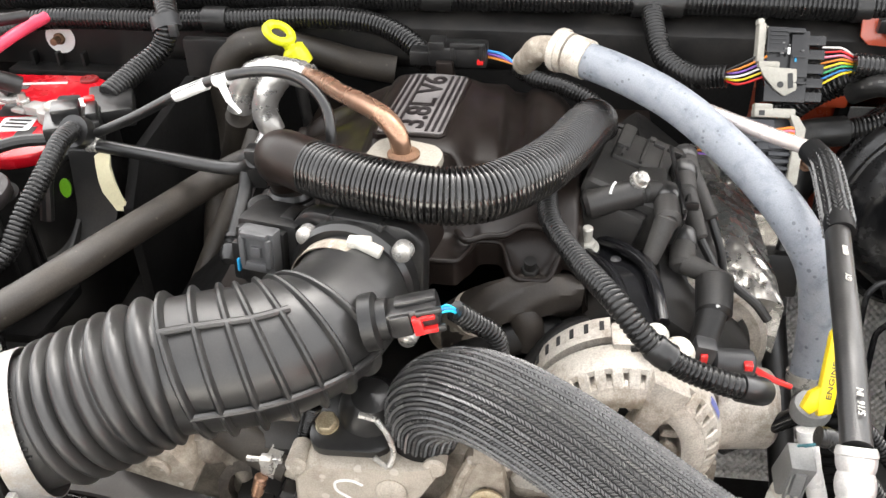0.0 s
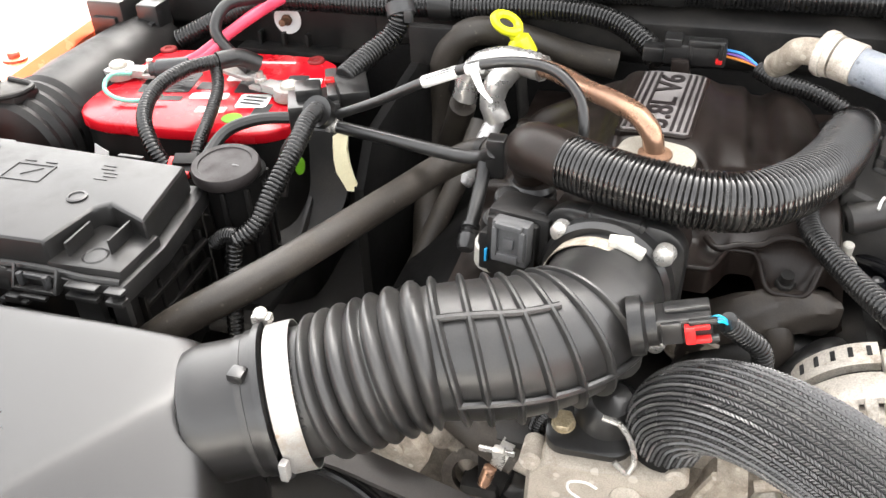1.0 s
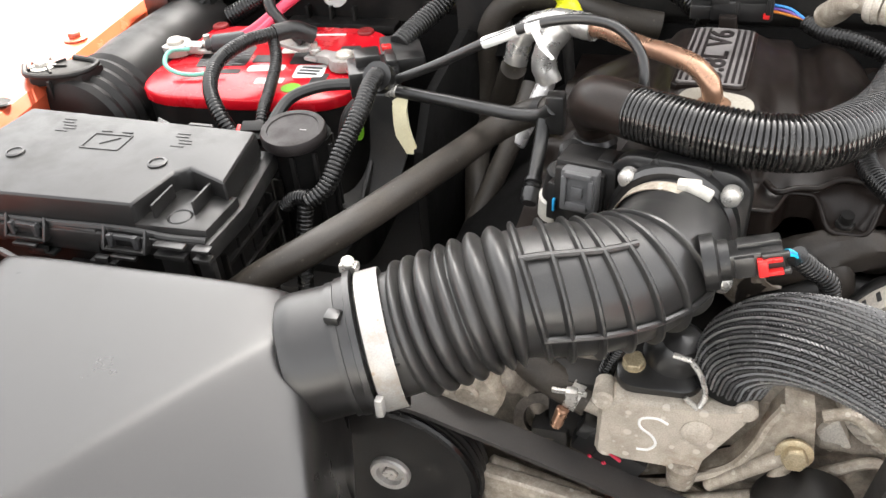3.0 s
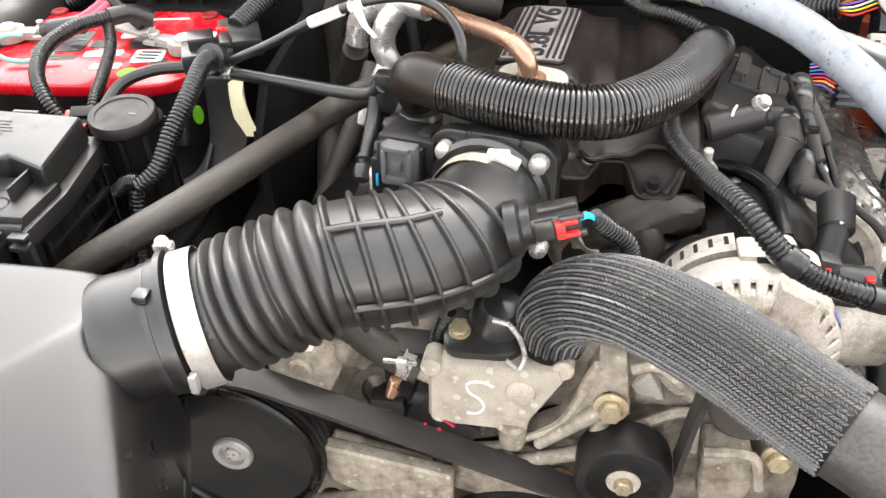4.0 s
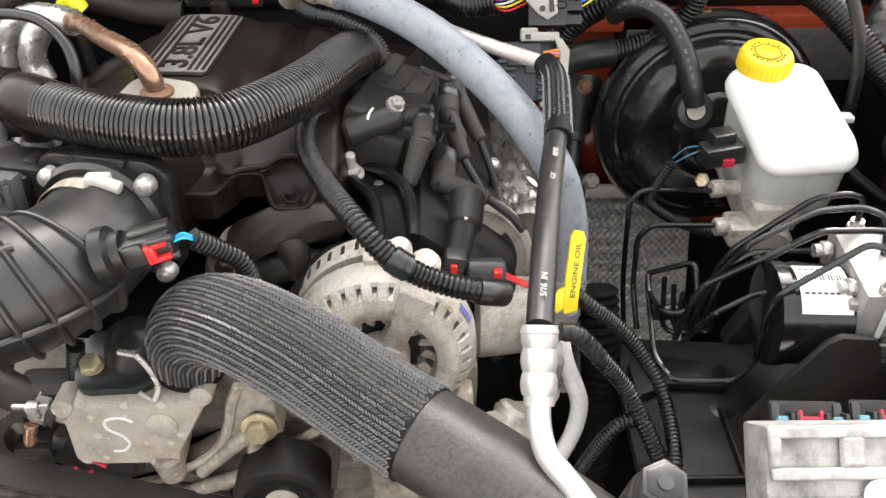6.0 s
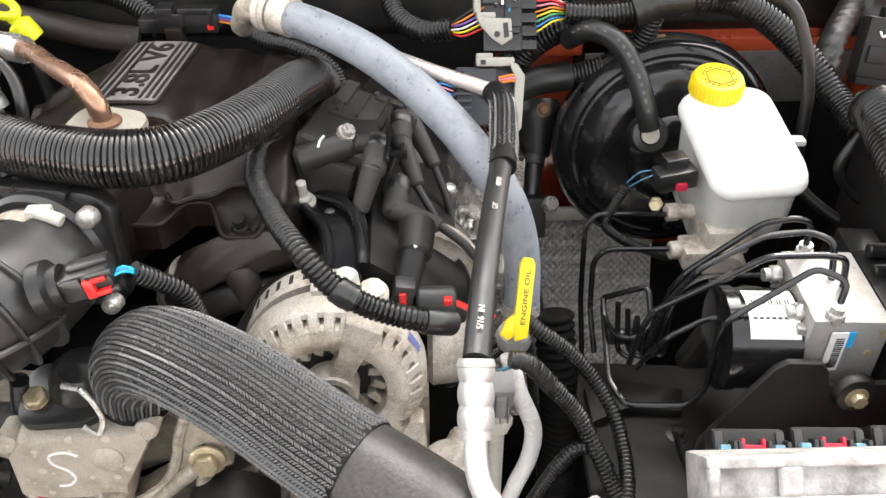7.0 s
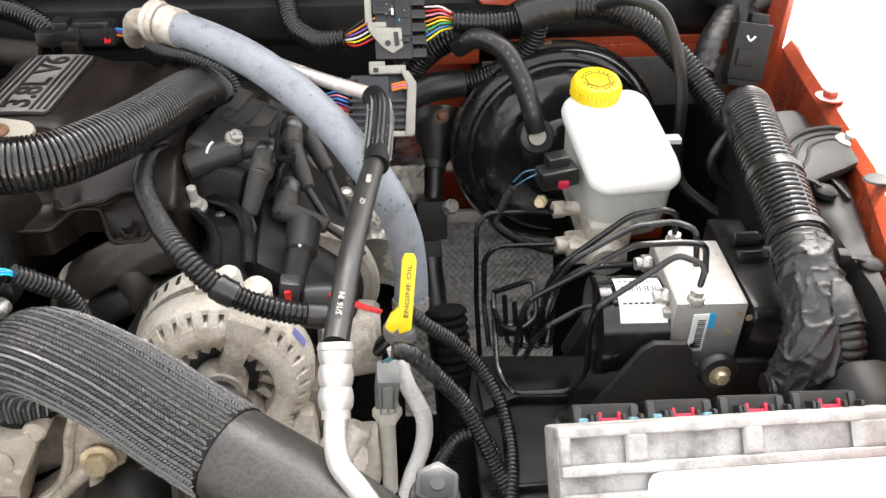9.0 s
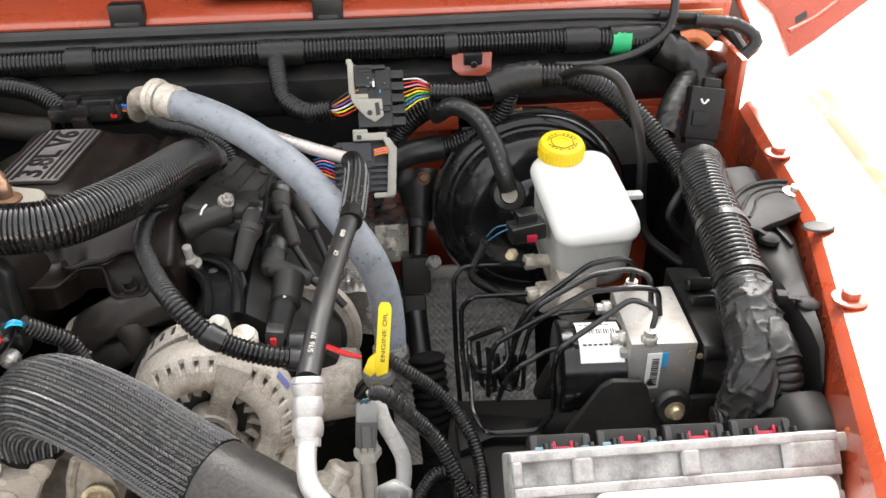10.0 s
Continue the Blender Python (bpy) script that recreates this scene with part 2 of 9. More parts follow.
def material(name, base, rough=0.5, metal=0.0, vary=0.25, tint=None, grain=900.0, stain=28.0, bump=0.15, coat=0.0, amount=0.5, spread=(0.45, 0.7), spec=0.5):
    """Colour with fine grain, larger stains towards tint, and fine relief; sizes are cycles per metre."""
    mt = bpy.data.materials.new(name)
    mt.use_nodes = True
    nt = mt.node_tree
    n, link = nt.nodes, nt.links.new
    b = n["Principled BSDF"]
    b.inputs["Metallic"].default_value = metal
    b.inputs["Specular IOR Level"].default_value = spec
    b.inputs["Coat Weight"].default_value = coat
    b.inputs["Coat Roughness"].default_value = 0.16
    co = n.new("ShaderNodeTexCoord")
    fine = n.new("ShaderNodeTexNoise")
    fine.inputs["Scale"].default_value, fine.inputs["Detail"].default_value = grain, 3
    big = n.new("ShaderNodeTexNoise")
    big.inputs["Scale"].default_value, big.inputs["Detail"].default_value, big.inputs["Roughness"].default_value = stain, 6, 0.65
    for t in (fine, big):
        link(co.outputs["Object"], t.inputs["Vector"])
    ramp = n.new("ShaderNodeValToRGB")
    ramp.color_ramp.elements[0].position, ramp.color_ramp.elements[1].position = spread
    link(big.outputs["Fac"], ramp.inputs["Fac"])
    tint = tint or tuple(min(1.0, c * 1.6 + 0.01) for c in base)
    amt = n.new("ShaderNodeMath")
    amt.operation = "MULTIPLY"
    amt.inputs[1].default_value = amount
    link(ramp.outputs["Color"], amt.inputs[0])
    mix = n.new("ShaderNodeMix")
    mix.data_type = "RGBA"
    mix.inputs["A"].default_value, mix.inputs["B"].default_value = (*base, 1), (*tint, 1)
    link(amt.outputs[0], mix.inputs["Factor"])
    val = n.new("ShaderNodeMapRange")
    val.inputs["From Min"].default_value, val.inputs["From Max"].default_value = 0.3, 0.7
    val.inputs["To Min"].default_value, val.inputs["To Max"].default_value = 1 - vary, 1 + vary
    link(fine.outputs["Fac"], val.inputs["Value"])
    hsv = n.new("ShaderNodeHueSaturation")
    link(val.outputs[0], hsv.inputs["Value"])
    link(mix.outputs["Result"], hsv.inputs["Color"])
    link(hsv.outputs[0], b.inputs["Base Color"])
    rg = n.new("ShaderNodeMapRange")
    rg.inputs["To Min"].default_value, rg.inputs["To Max"].default_value = max(0.03, rough - 0.1), min(1, rough + 0.16)
    link(ramp.outputs["Color"], rg.inputs["Value"])
    link(rg.outputs[0], b.inputs["Roughness"])
    if bump:
        bp = n.new("ShaderNodeBump")
        bp.inputs["Strength"].default_value, bp.inputs["Distance"].default_value = bump, 0.0006
        link(fine.outputs["Fac"], bp.inputs["Height"])
        link(bp.outputs[0], b.inputs["Normal"])
    return mt


def speckled(mt, colour, cells, size, amount, grime=None):
    """Adds dried spots of many sizes to a material, and patches of grime with ragged edges."""
    n, link = mt.node_tree.nodes, mt.node_tree.links.new
    b = n["Principled BSDF"]
    col = b.inputs["Base Color"].links[0].from_socket
    co = n.new("ShaderNodeTexCoord")
    layers = []
    if grime:
        dirt = n.new("ShaderNodeTexNoise")
        dirt.inputs["Scale"].default_value, dirt.inputs["Detail"].default_value, dirt.inputs["Roughness"].default_value = 24.0, 9, 0.72
        link(co.outputs["Object"], dirt.inputs["Vector"])
        lim = n.new("ShaderNodeMapRange")
        lim.inputs["From Min"].default_value, lim.inputs["From Max"].default_value, lim.inputs["To Max"].default_value = 0.52, 0.64, 0.75
        link(dirt.outputs["Fac"], lim.inputs["Value"])
        layers.append((lim, grime))
    vor = n.new("ShaderNodeTexVoronoi")
    vor.inputs["Scale"].default_value = cells
    link(co.outputs["Object"], vor.inputs["Vector"])
    pick = n.new("ShaderNodeSeparateColor")
    link(vor.outputs["Color"], pick.inputs[0])
    rad = n.new("ShaderNodeMath")
    rad.operation = "MULTIPLY_ADD"
    rad.inputs[1].default_value, rad.inputs[2].default_value = size, -0.5 * size
    link(pick.outputs[0], rad.inputs[0])
    gap = n.new("ShaderNodeMath")
    gap.operation = "SUBTRACT"
    link(rad.outputs[0], gap.inputs[0])
    link(vor.outputs["Distance"], gap.inputs[1])
    spot = n.new("ShaderNodeMapRange")
    spot.inputs["From Min"].default_value, spot.inputs["From Max"].default_value, spot.inputs["To Max"].default_value = -0.02, 0.08, amount
    link(gap.outputs[0], spot.inputs["Value"])
    layers.append((spot, colour))
    for fac, c in layers:
        mix = n.new("ShaderNodeMix")
        mix.data_type = "RGBA"
        mix.inputs["B"].default_value = (*c, 1)
        link(fac.outputs[0], mix.inputs["Factor"])
        link(col, mix.inputs["A"])
        col = mix.outputs["Result"]
    link(col, b.inputs["Base Color"])


def embossed(name, base, cells):
    """Metal sheet with a pattern of small pressed diamonds."""
    mt = material(name, base, rough=0.5, metal=0.6, vary=0.15, bump=0.0)
    n, link = mt.node_tree.nodes, mt.node_tree.links.new
    co = n.new("ShaderNodeTexCoord")
    rot = n.new("ShaderNodeMapping")
    rot.inputs["Rotation"].default_value = (0, radians(45), 0)
    link(co.outputs["Object"], rot.inputs[0])
    vor = n.new("ShaderNodeTexVoronoi")
    vor.inputs["Scale"].default_value, vor.inputs["Randomness"].default_value = cells, 0.0
    link(rot.outputs[0], vor.inputs["Vector"])
    bp = n.new("ShaderNodeBump")
    bp.inputs["Strength"].default_value, bp.inputs["Distance"].default_value = 1.0, 0.004
    bp.invert = True
    link(vor.outputs["Distance"], bp.inputs["Height"])
    link(bp.outputs[0], n["Principled BSDF"].inputs["Normal"])
    return mt


M_BLACK = material("satin_black_plastic", (0.0100, 0.0098, 0.0097), 0.38, vary=0.15, tint=(0.03, 0.028, 0.026), amount=0.5, bump=0.08, spec=0.7)
M_HOSE = material("dusty_black_moulded_rubber", (0.0185, 0.0182, 0.0178), 0.38, vary=0.12, tint=(0.042, 0.039, 0.036), amount=0.5, bump=0.10, stain=20, spread=(0.35, 0.8), spec=0.6)
M_DUCT = material("smooth_grey_black_plastic", (0.0110, 0.0105, 0.0102), 0.55, vary=0.10, tint=(0.022, 0.020, 0.019), amount=0.4, bump=0.06, spec=0.25, stain=16, spread=(0.35, 0.8))
M_PULLEY = material("gloss_black_pulley", (0.0055, 0.0052, 0.0050), 0.30, vary=0.1, tint=(0.016, 0.014, 0.012), amount=0.5, bump=0.05, spec=0.35, stain=30)
M_BLACK_MATT = material("dusty_black_plastic", (0.0085, 0.0080, 0.0077), 0.55, tint=(0.034, 0.030, 0.026), amount=0.6, bump=0.2, spec=0.35)
M_LID = material("grained_fuse_lid_plastic", (0.0130, 0.0125, 0.0122), 0.45, vary=0.10, tint=(0.024, 0.022, 0.020), amount=0.4, bump=0.14, spec=0.5, grain=1300, stain=14)
M_GRAINED = material("grained_black_plastic", (0.0115, 0.0110, 0.0107), 0.33, vary=0.10, tint=(0.020, 0.018, 0.017), amount=0.3, bump=0.10, spec=0.66, grain=1600, stain=9, spread=(0.25, 0.85))
M_COVER = material("brown_black_intake_plastic", (0.0110, 0.0078, 0.0065), 0.38, tint=(0.027, 0.019, 0.015), amount=0.5, bump=0.14, stain=22, spread=(0.35, 0.8), spec=0.28)
M_LOOM = material("black_loom_plastic", (0.0085, 0.0083, 0.0082), 0.30, tint=(0.020, 0.018, 0.0165), amount=0.4, bump=0.1, spec=0.5)
M_RUBBER = material("black_rubber", (0.0110, 0.0108, 0.0107), 0.42, tint=(0.035, 0.032, 0.029), amount=0.5, bump=0.15)
M_HOSE_BROWN = material("dusty_brown_rubber_hose", (0.028, 0.023, 0.018), 0.60, tint=(0.066, 0.054, 0.042), amount=0.7, bump=0.2, stain=18)
M_HOSE_BLUE = material("chalky_blue_heater_hose", (0.225, 0.243, 0.272), 0.5, vary=0.16, tint=(0.085, 0.098, 0.125), amount=0.6, grain=1500, stain=75, bump=0.12, spread=(0.50, 0.72))
M_DEEP = material("deep_black_duct_plastic", (0.0070, 0.0066, 0.0064), 0.55, tint=(0.020, 0.018, 0.016), amount=0.5, bump=0.15, spec=0.28, stain=30)
M_TAPE = material("wrinkled_black_tape", (0.0125, 0.0121, 0.0116), 0.46, tint=(0.024, 0.022, 0.020), grain=260, stain=40, bump=0.6, amount=0.5, spec=0.5)
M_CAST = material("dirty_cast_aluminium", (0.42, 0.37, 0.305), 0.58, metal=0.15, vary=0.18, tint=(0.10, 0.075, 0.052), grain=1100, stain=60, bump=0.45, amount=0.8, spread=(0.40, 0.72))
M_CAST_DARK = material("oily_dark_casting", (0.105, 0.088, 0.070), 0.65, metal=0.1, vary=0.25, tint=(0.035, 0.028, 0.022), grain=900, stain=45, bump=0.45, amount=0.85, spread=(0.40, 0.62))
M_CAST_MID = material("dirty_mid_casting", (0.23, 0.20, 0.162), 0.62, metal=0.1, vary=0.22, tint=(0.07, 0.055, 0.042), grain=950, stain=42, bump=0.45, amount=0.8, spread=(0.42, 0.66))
M_CAST_PALE = material("pale_cast_aluminium", (0.54, 0.50, 0.44), 0.52, metal=0.25, vary=0.2, tint=(0.24, 0.19, 0.14), grain=800, stain=60, bump=0.35, amount=0.75, spread=(0.48, 0.70))
M_CAST_BRIGHT = material("bright_speckled_casting", (0.47, 0.42, 0.35), 0.62, metal=0.1, vary=0.16, tint=(0.17, 0.13, 0.095), grain=900, stain=60, bump=0.45, amount=0.55, spread=(0.42, 0.80))
M_ALU = material("machined_aluminium", (0.36, 0.35, 0.335), 0.48, metal=0.35, vary=0.12, tint=(0.34, 0.32, 0.29), amount=0.6, bump=0.1)
M_ZINC = material("zinc_plated_steel", (0.50, 0.485, 0.455), 0.36, metal=0.6, vary=0.15, tint=(0.38, 0.34, 0.28), stain=120, bump=0.15)
M_GOLD = material("yellow_zinc_bolt", (0.50, 0.42, 0.28), 0.42, metal=0.6, vary=0.2, tint=(0.3, 0.22, 0.12), stain=150, bump=0.2)
M_BOLT_ORANGE = material("orange_tinted_bolt", (0.52, 0.15, 0.05), 0.45, metal=0.3, vary=0.2, tint=(0.36, 0.12, 0.06), stain=150, bump=0.2)
M_RUST = material("rusty_steel", (0.22, 0.12, 0.07), 0.7, metal=0.4, vary=0.3, tint=(0.1, 0.06, 0.04), stain=140, bump=0.3)
M_COPPER = material("brazed_copper_tube", (0.42, 0.245, 0.160), 0.33, metal=0.7, vary=0.06, tint=(0.26, 0.155, 0.11), stain=22, amount=0.7, bump=0.08)
M_FOIL = material("crumpled_foil_shield", (0.58, 0.565, 0.54), 0.36, metal=0.75, vary=0.06, tint=(0.30, 0.28, 0.25), grain=130, stain=40, bump=0.35)
M_DARK_METAL = material("dark_engine_metal", (0.012, 0.0113, 0.0107), 0.6, metal=0.2, tint=(0.04, 0.034, 0.028), amount=0.6, bump=0.3)
M_GLOSS_BLACK = material("gloss_black_paint", (0.008, 0.008, 0.009), 0.24, vary=0.05, tint=(0.03, 0.028, 0.026), amount=0.4, bump=0.03, coat=0.1, stain=20)
M_ORANGE = material("burnt_orange_paint", (0.38, 0.058, 0.022), 0.34, vary=0.05, tint=(0.33, 0.052, 0.021), amount=0.5, bump=0.02, coat=0.8, stain=10)
M_RED = material("red_battery_plastic", (0.62, 0.008, 0.018), 0.28, vary=0.05, tint=(0.5, 0.02, 0.03), amount=0.5, bump=0.06, stain=25)
M_RED_DARK = material("dark_red_plastic", (0.20, 0.012, 0.012), 0.45, vary=0.1, bump=0.1)
M_GREY = material("dark_grey_plastic", (0.03, 0.03, 0.031), 0.45, vary=0.12, bump=0.12)
M_MIDGREY = material("grey_plastic", (0.17, 0.17, 0.168), 0.5, vary=0.12, bump=0.12)
M_BEIGE = material("pale_grey_lever_plastic", (0.50, 0.48, 0.43), 0.5, vary=0.1, tint=(0.36, 0.33, 0.28), bump=0.1, stain=60)
M_LEVER = material("worn_grey_beige_lever", (0.36, 0.345, 0.30), 0.5, vary=0.1, tint=(0.24, 0.225, 0.19), bump=0.12, stain=70)
M_YELLOW = material("yellow_plastic", (0.86, 0.64, 0.015), 0.38, vary=0.05, tint=(0.75, 0.52, 0.02), bump=0.06)
M_OLIVE = material("olive_cap_print", (0.17, 0.115, 0.012), 0.5, vary=0.1, bump=0.0)
M_NEON = material("bright_yellow_plastic", (0.82, 0.82, 0.03), 0.35, vary=0.05, tint=(0.7, 0.68, 0.04), bump=0.05)
M_TANK = material("milky_white_plastic", (0.80, 0.79, 0.76), 0.38, vary=0.04, tint=(0.72, 0.70, 0.65), bump=0.03, stain=15)
M_WHITE = material("white_label", (0.80, 0.80, 0.78), 0.5, vary=0.05, tint=(0.68, 0.67, 0.62), bump=0.03)
M_PAPER = material("yellowed_paper_tag", (0.72, 0.66, 0.44), 0.7, vary=0.06, tint=(0.62, 0.54, 0.32), bump=0.1, stain=50)
# Black for print; also painted into hollows as their shade.
M_INK_SHADE = material("black_print_and_hollow_shade", (0.02, 0.02, 0.02), 0.5, vary=0.05, bump=0.0)
M_BLUE = material("blue_plastic", (0.02, 0.32, 0.62), 0.4, vary=0.1, bump=0.05)
M_GREEN = material("green_tape", (0.02, 0.42, 0.16), 0.45, vary=0.08, bump=0.1)
M_LIME = material("lime_green_plastic", (0.16, 0.42, 0.02), 0.45, vary=0.1, bump=0.05)
M_CLIP_RED = material("red_clip_plastic", (0.66, 0.02, 0.02), 0.35, vary=0.08, bump=0.05)
M_LOCK_RED = material("worn_crimson_lock", (0.42, 0.018, 0.045), 0.4, vary=0.1, bump=0.05)
M_PINK = material("pink_red_cable", (0.62, 0.05, 0.10), 0.4, vary=0.08, bump=0.05)
M_FELT = material("pale_gasket", (0.37, 0.34, 0.285), 0.85, vary=0.15, tint=(0.36, 0.33, 0.28), bump=0.4, stain=70)
M_BADGE = material("grey_badge_plate", (0.23, 0.215, 0.21), 0.42, metal=0.3, vary=0.08, bump=0.05)
M_BADGE_DARK = material("dark_badge_enamel", (0.016, 0.012, 0.012), 0.4, vary=0.08, bump=0.03)
M_BELT = material("worn_drive_belt", (0.032, 0.029, 0.027), 0.62, vary=0.15, tint=(0.058, 0.053, 0.048), bump=0.15)
M_ECU = material("cast_module_aluminium", (0.45, 0.44, 0.425), 0.5, metal=0.3, vary=0.08, tint=(0.24, 0.23, 0.215), bump=0.25, grain=700, stain=55, amount=0.85, spread=(0.42, 0.66))
M_ECU_PLATE = material("stained_module_plate", (0.44, 0.43, 0.415), 0.55, metal=0.3, vary=0.1, tint=(0.17, 0.165, 0.155), bump=0.25, grain=600, stain=45, amount=0.8, spread=(0.42, 0.66))
M_TANK_LOW = material("fluid_grey_tank_plastic", (0.50, 0.50, 0.47), 0.3, vary=0.04, tint=(0.42, 0.42, 0.39), bump=0.03, stain=15)
M_TUBE_SILVER = material("bare_aluminium_pipe", (0.58, 0.57, 0.56), 0.34, metal=0.6, vary=0.06, tint=(0.46, 0.44, 0.41), bump=0.05)
M_CAP_LID = material("worn_brown_black_lid", (0.020, 0.0165, 0.0165), 0.55, tint=(0.032, 0.027, 0.026), amount=0.5, bump=0.1, spec=0.3, stain=60)
M_SEAM = material("dull_seam_sealer", (0.09, 0.088, 0.084), 0.7, tint=(0.05, 0.048, 0.045), bump=0.3, stain=60)
M_HOSE_CLOTH = material("cloth_surfaced_rubber", (0.030, 0.028, 0.026), 0.5, vary=0.35, tint=(0.055, 0.050, 0.045), grain=420, stain=30, bump=0.5, amount=0.6)
M_PLUG_BLUE = material("blue_black_plug_plastic", (0.024, 0.026, 0.031), 0.42, vary=0.1, tint=(0.045, 0.045, 0.047), bump=0.1)
M_GLOSSY_HOSE = material("glossy_black_corrugated_plastic", (0.0080, 0.0076, 0.0073), 0.22, vary=0.1, tint=(0.022, 0.020, 0.018), amount=0.4, bump=0.04, spec=0.75)
# Firewall pad black; also colours shade into parts deep in the bay.
M_PAD_SHADE_BLACK = material("pad_and_bay_shade_black", (0.0048, 0.0046, 0.0045), 0.8, tint=(0.012, 0.011, 0.010), bump=0.4, grain=300, spec=0.12)
M_CONCRETE = material("pale_concrete", (0.50, 0.49, 0.47), 0.85, vary=0.12, tint=(0.40, 0.39, 0.37), grain=120, stain=1.5, bump=0.3)
speckled(M_CAST, (0.62, 0.58, 0.50), 130, 0.75, 0.6, (0.13, 0.10, 0.07))
speckled(M_CAST_PALE, (0.66, 0.63, 0.56), 150, 0.6, 0.5, (0.24, 0.19, 0.135))
speckled(M_CAST_BRIGHT, (0.66, 0.62, 0.55), 120, 0.9, 0.65, (0.27, 0.20, 0.14))
speckled(M_ALU, (0.22, 0.13, 0.07), 170, 0.6, 0.5, (0.30, 0.26, 0.21))
speckled(M_HOSE_BLUE, (0.045, 0.052, 0.065), 210, 0.75, 0.6)
speckled(M_RUBBER, (0.055, 0.050, 0.045), 260, 0.5, 0.4)
speckled(M_HOSE_BROWN, (0.14, 0.12, 0.10), 150, 0.5, 0.4)
M_BRAID = material("dark_sleeve_backing", (0.0032, 0.0032, 0.0034), 0.6, vary=0.1, bump=0.1, spec=0.2)
M_PULLEY_BROWN = material("brown_black_pulley", (0.030, 0.025, 0.021), 0.5, vary=0.2, tint=(0.055, 0.045, 0.036), bump=0.15, spec=0.4, stain=40)
M_STRAND = material("glossy_black_monofilament", (0.078, 0.077, 0.077), 0.28, vary=0.15, tint=(0.115, 0.111, 0.106), amount=0.4, bump=0.0, spec=0.6, stain=30)
M_FOIL_DARK = material("dull_crumpled_shield", (0.46, 0.445, 0.42), 0.24, metal=0.9, vary=0.08, tint=(0.16, 0.15, 0.135), grain=110, stain=34, bump=0.35, amount=0.7, spread=(0.40, 0.66))
M_EMBOSS = embossed("embossed_heat_shield", (0.40, 0.39, 0.375), 175.0)
WIRE = {
    "red": material("red_wire", (0.62, 0.02, 0.02), 0.4, bump=0.0),
    "yellow": material("yellow_wire", (0.82, 0.58, 0.02), 0.4, bump=0.0),
    "white": material("white_wire", (0.78, 0.76, 0.72), 0.4, bump=0.0),
    "pink": material("pink_wire", (0.72, 0.22, 0.30), 0.4, bump=0.0),
    "green": material("green_wire", (0.04, 0.32, 0.12), 0.4, bump=0.0),
    "blue": material("blue_wire", (0.04, 0.24, 0.62), 0.4, bump=0.0),
    "purple": material("purple_wire", (0.22, 0.10, 0.42), 0.4, bump=0.0),
    "orange": material("orange_wire", (0.78, 0.24, 0.03), 0.4, bump=0.0),
    "black": M_RUBBER,
    "cyan": material("cyan_wire", (0.0, 0.45, 0.66), 0.4, bump=0.0),
}

# ---- the setting: ground and body of the car ----
solid("ground", field(-40, 40, -40, 40, 40, 40, lambda x, y: 0.004 * noise.noise((x * 0.4, y * 0.4, 0))), M_CONCRETE, "pale sunlit concrete driveway under and around the car", "ground", kind="structure")

body = thing("car_body", (0, 0.9, 0.3), "burnt orange car body with open engine bay and black inner panels", "car body")
firewall = part("firewall", box((-0.055, 0.875, 0.75), (1.41, 0.012, 0.78), bevel=0.004), M_ORANGE, body, "orange painted firewall sheet")
part("insulator_pad", join(box((-0.275, 0.858, 0.74), (0.99, 0.018, 0.70), bevel=0.006), box((0.495, 0.856, 0.580), (0.56, 0.022, 0.42), bevel=0.006), box((0.37, 0.858, 1.055), (0.12, 0.018, 0.06), bevel=0.006), box((0.54, 0.857, 0.955), (0.17, 0.02, 0.10), bevel=0.006)), M_PAD_SHADE_BLACK, body, "black firewall insulation pad")
part("cowl_duct", prism([(0.858, 1.085), (0.845, 1.10), (0.845, 1.135), (0.87, 1.15), (0.90, 1.15), (0.90, 1.085)], -0.785, 0.62, basis((0, 0, 0), (1, 0, 0), (0, 1, 0)), bevel=0.004), M_BLACK_MATT, body, "black plastic cowl duct")
part("cowl_panel", prism([(0.895, 1.15), (0.888, 1.196), (0.90, 1.204), (1.30, 1.235), (1.30, 1.215), (0.91, 1.17)], -0.70, 0.66, basis((0, 0, 0), (1, 0, 0), (0, 1, 0)), bevel=0.003), M_ORANGE, body, "orange cowl panel below the windscreen")
seal = tube([(-0.72, 0.884, 1.180), (-0.3, 0.880, 1.186), (0.2, 0.879, 1.187), (0.56, 0.879, 1.184), (0.645, 0.876, 1.170), (0.665, 0.84, 1.14)], 0.009, 10, 0.02)
part("hood_seal", join(seal, tube([(-0.72, 0.876, 1.170), (0.2, 0.871, 1.177), (0.56, 0.871, 1.174), (0.64, 0.868, 1.160)], 0.007, 8, 0.02)), M_RUBBER, body, "black rubber hood seal")


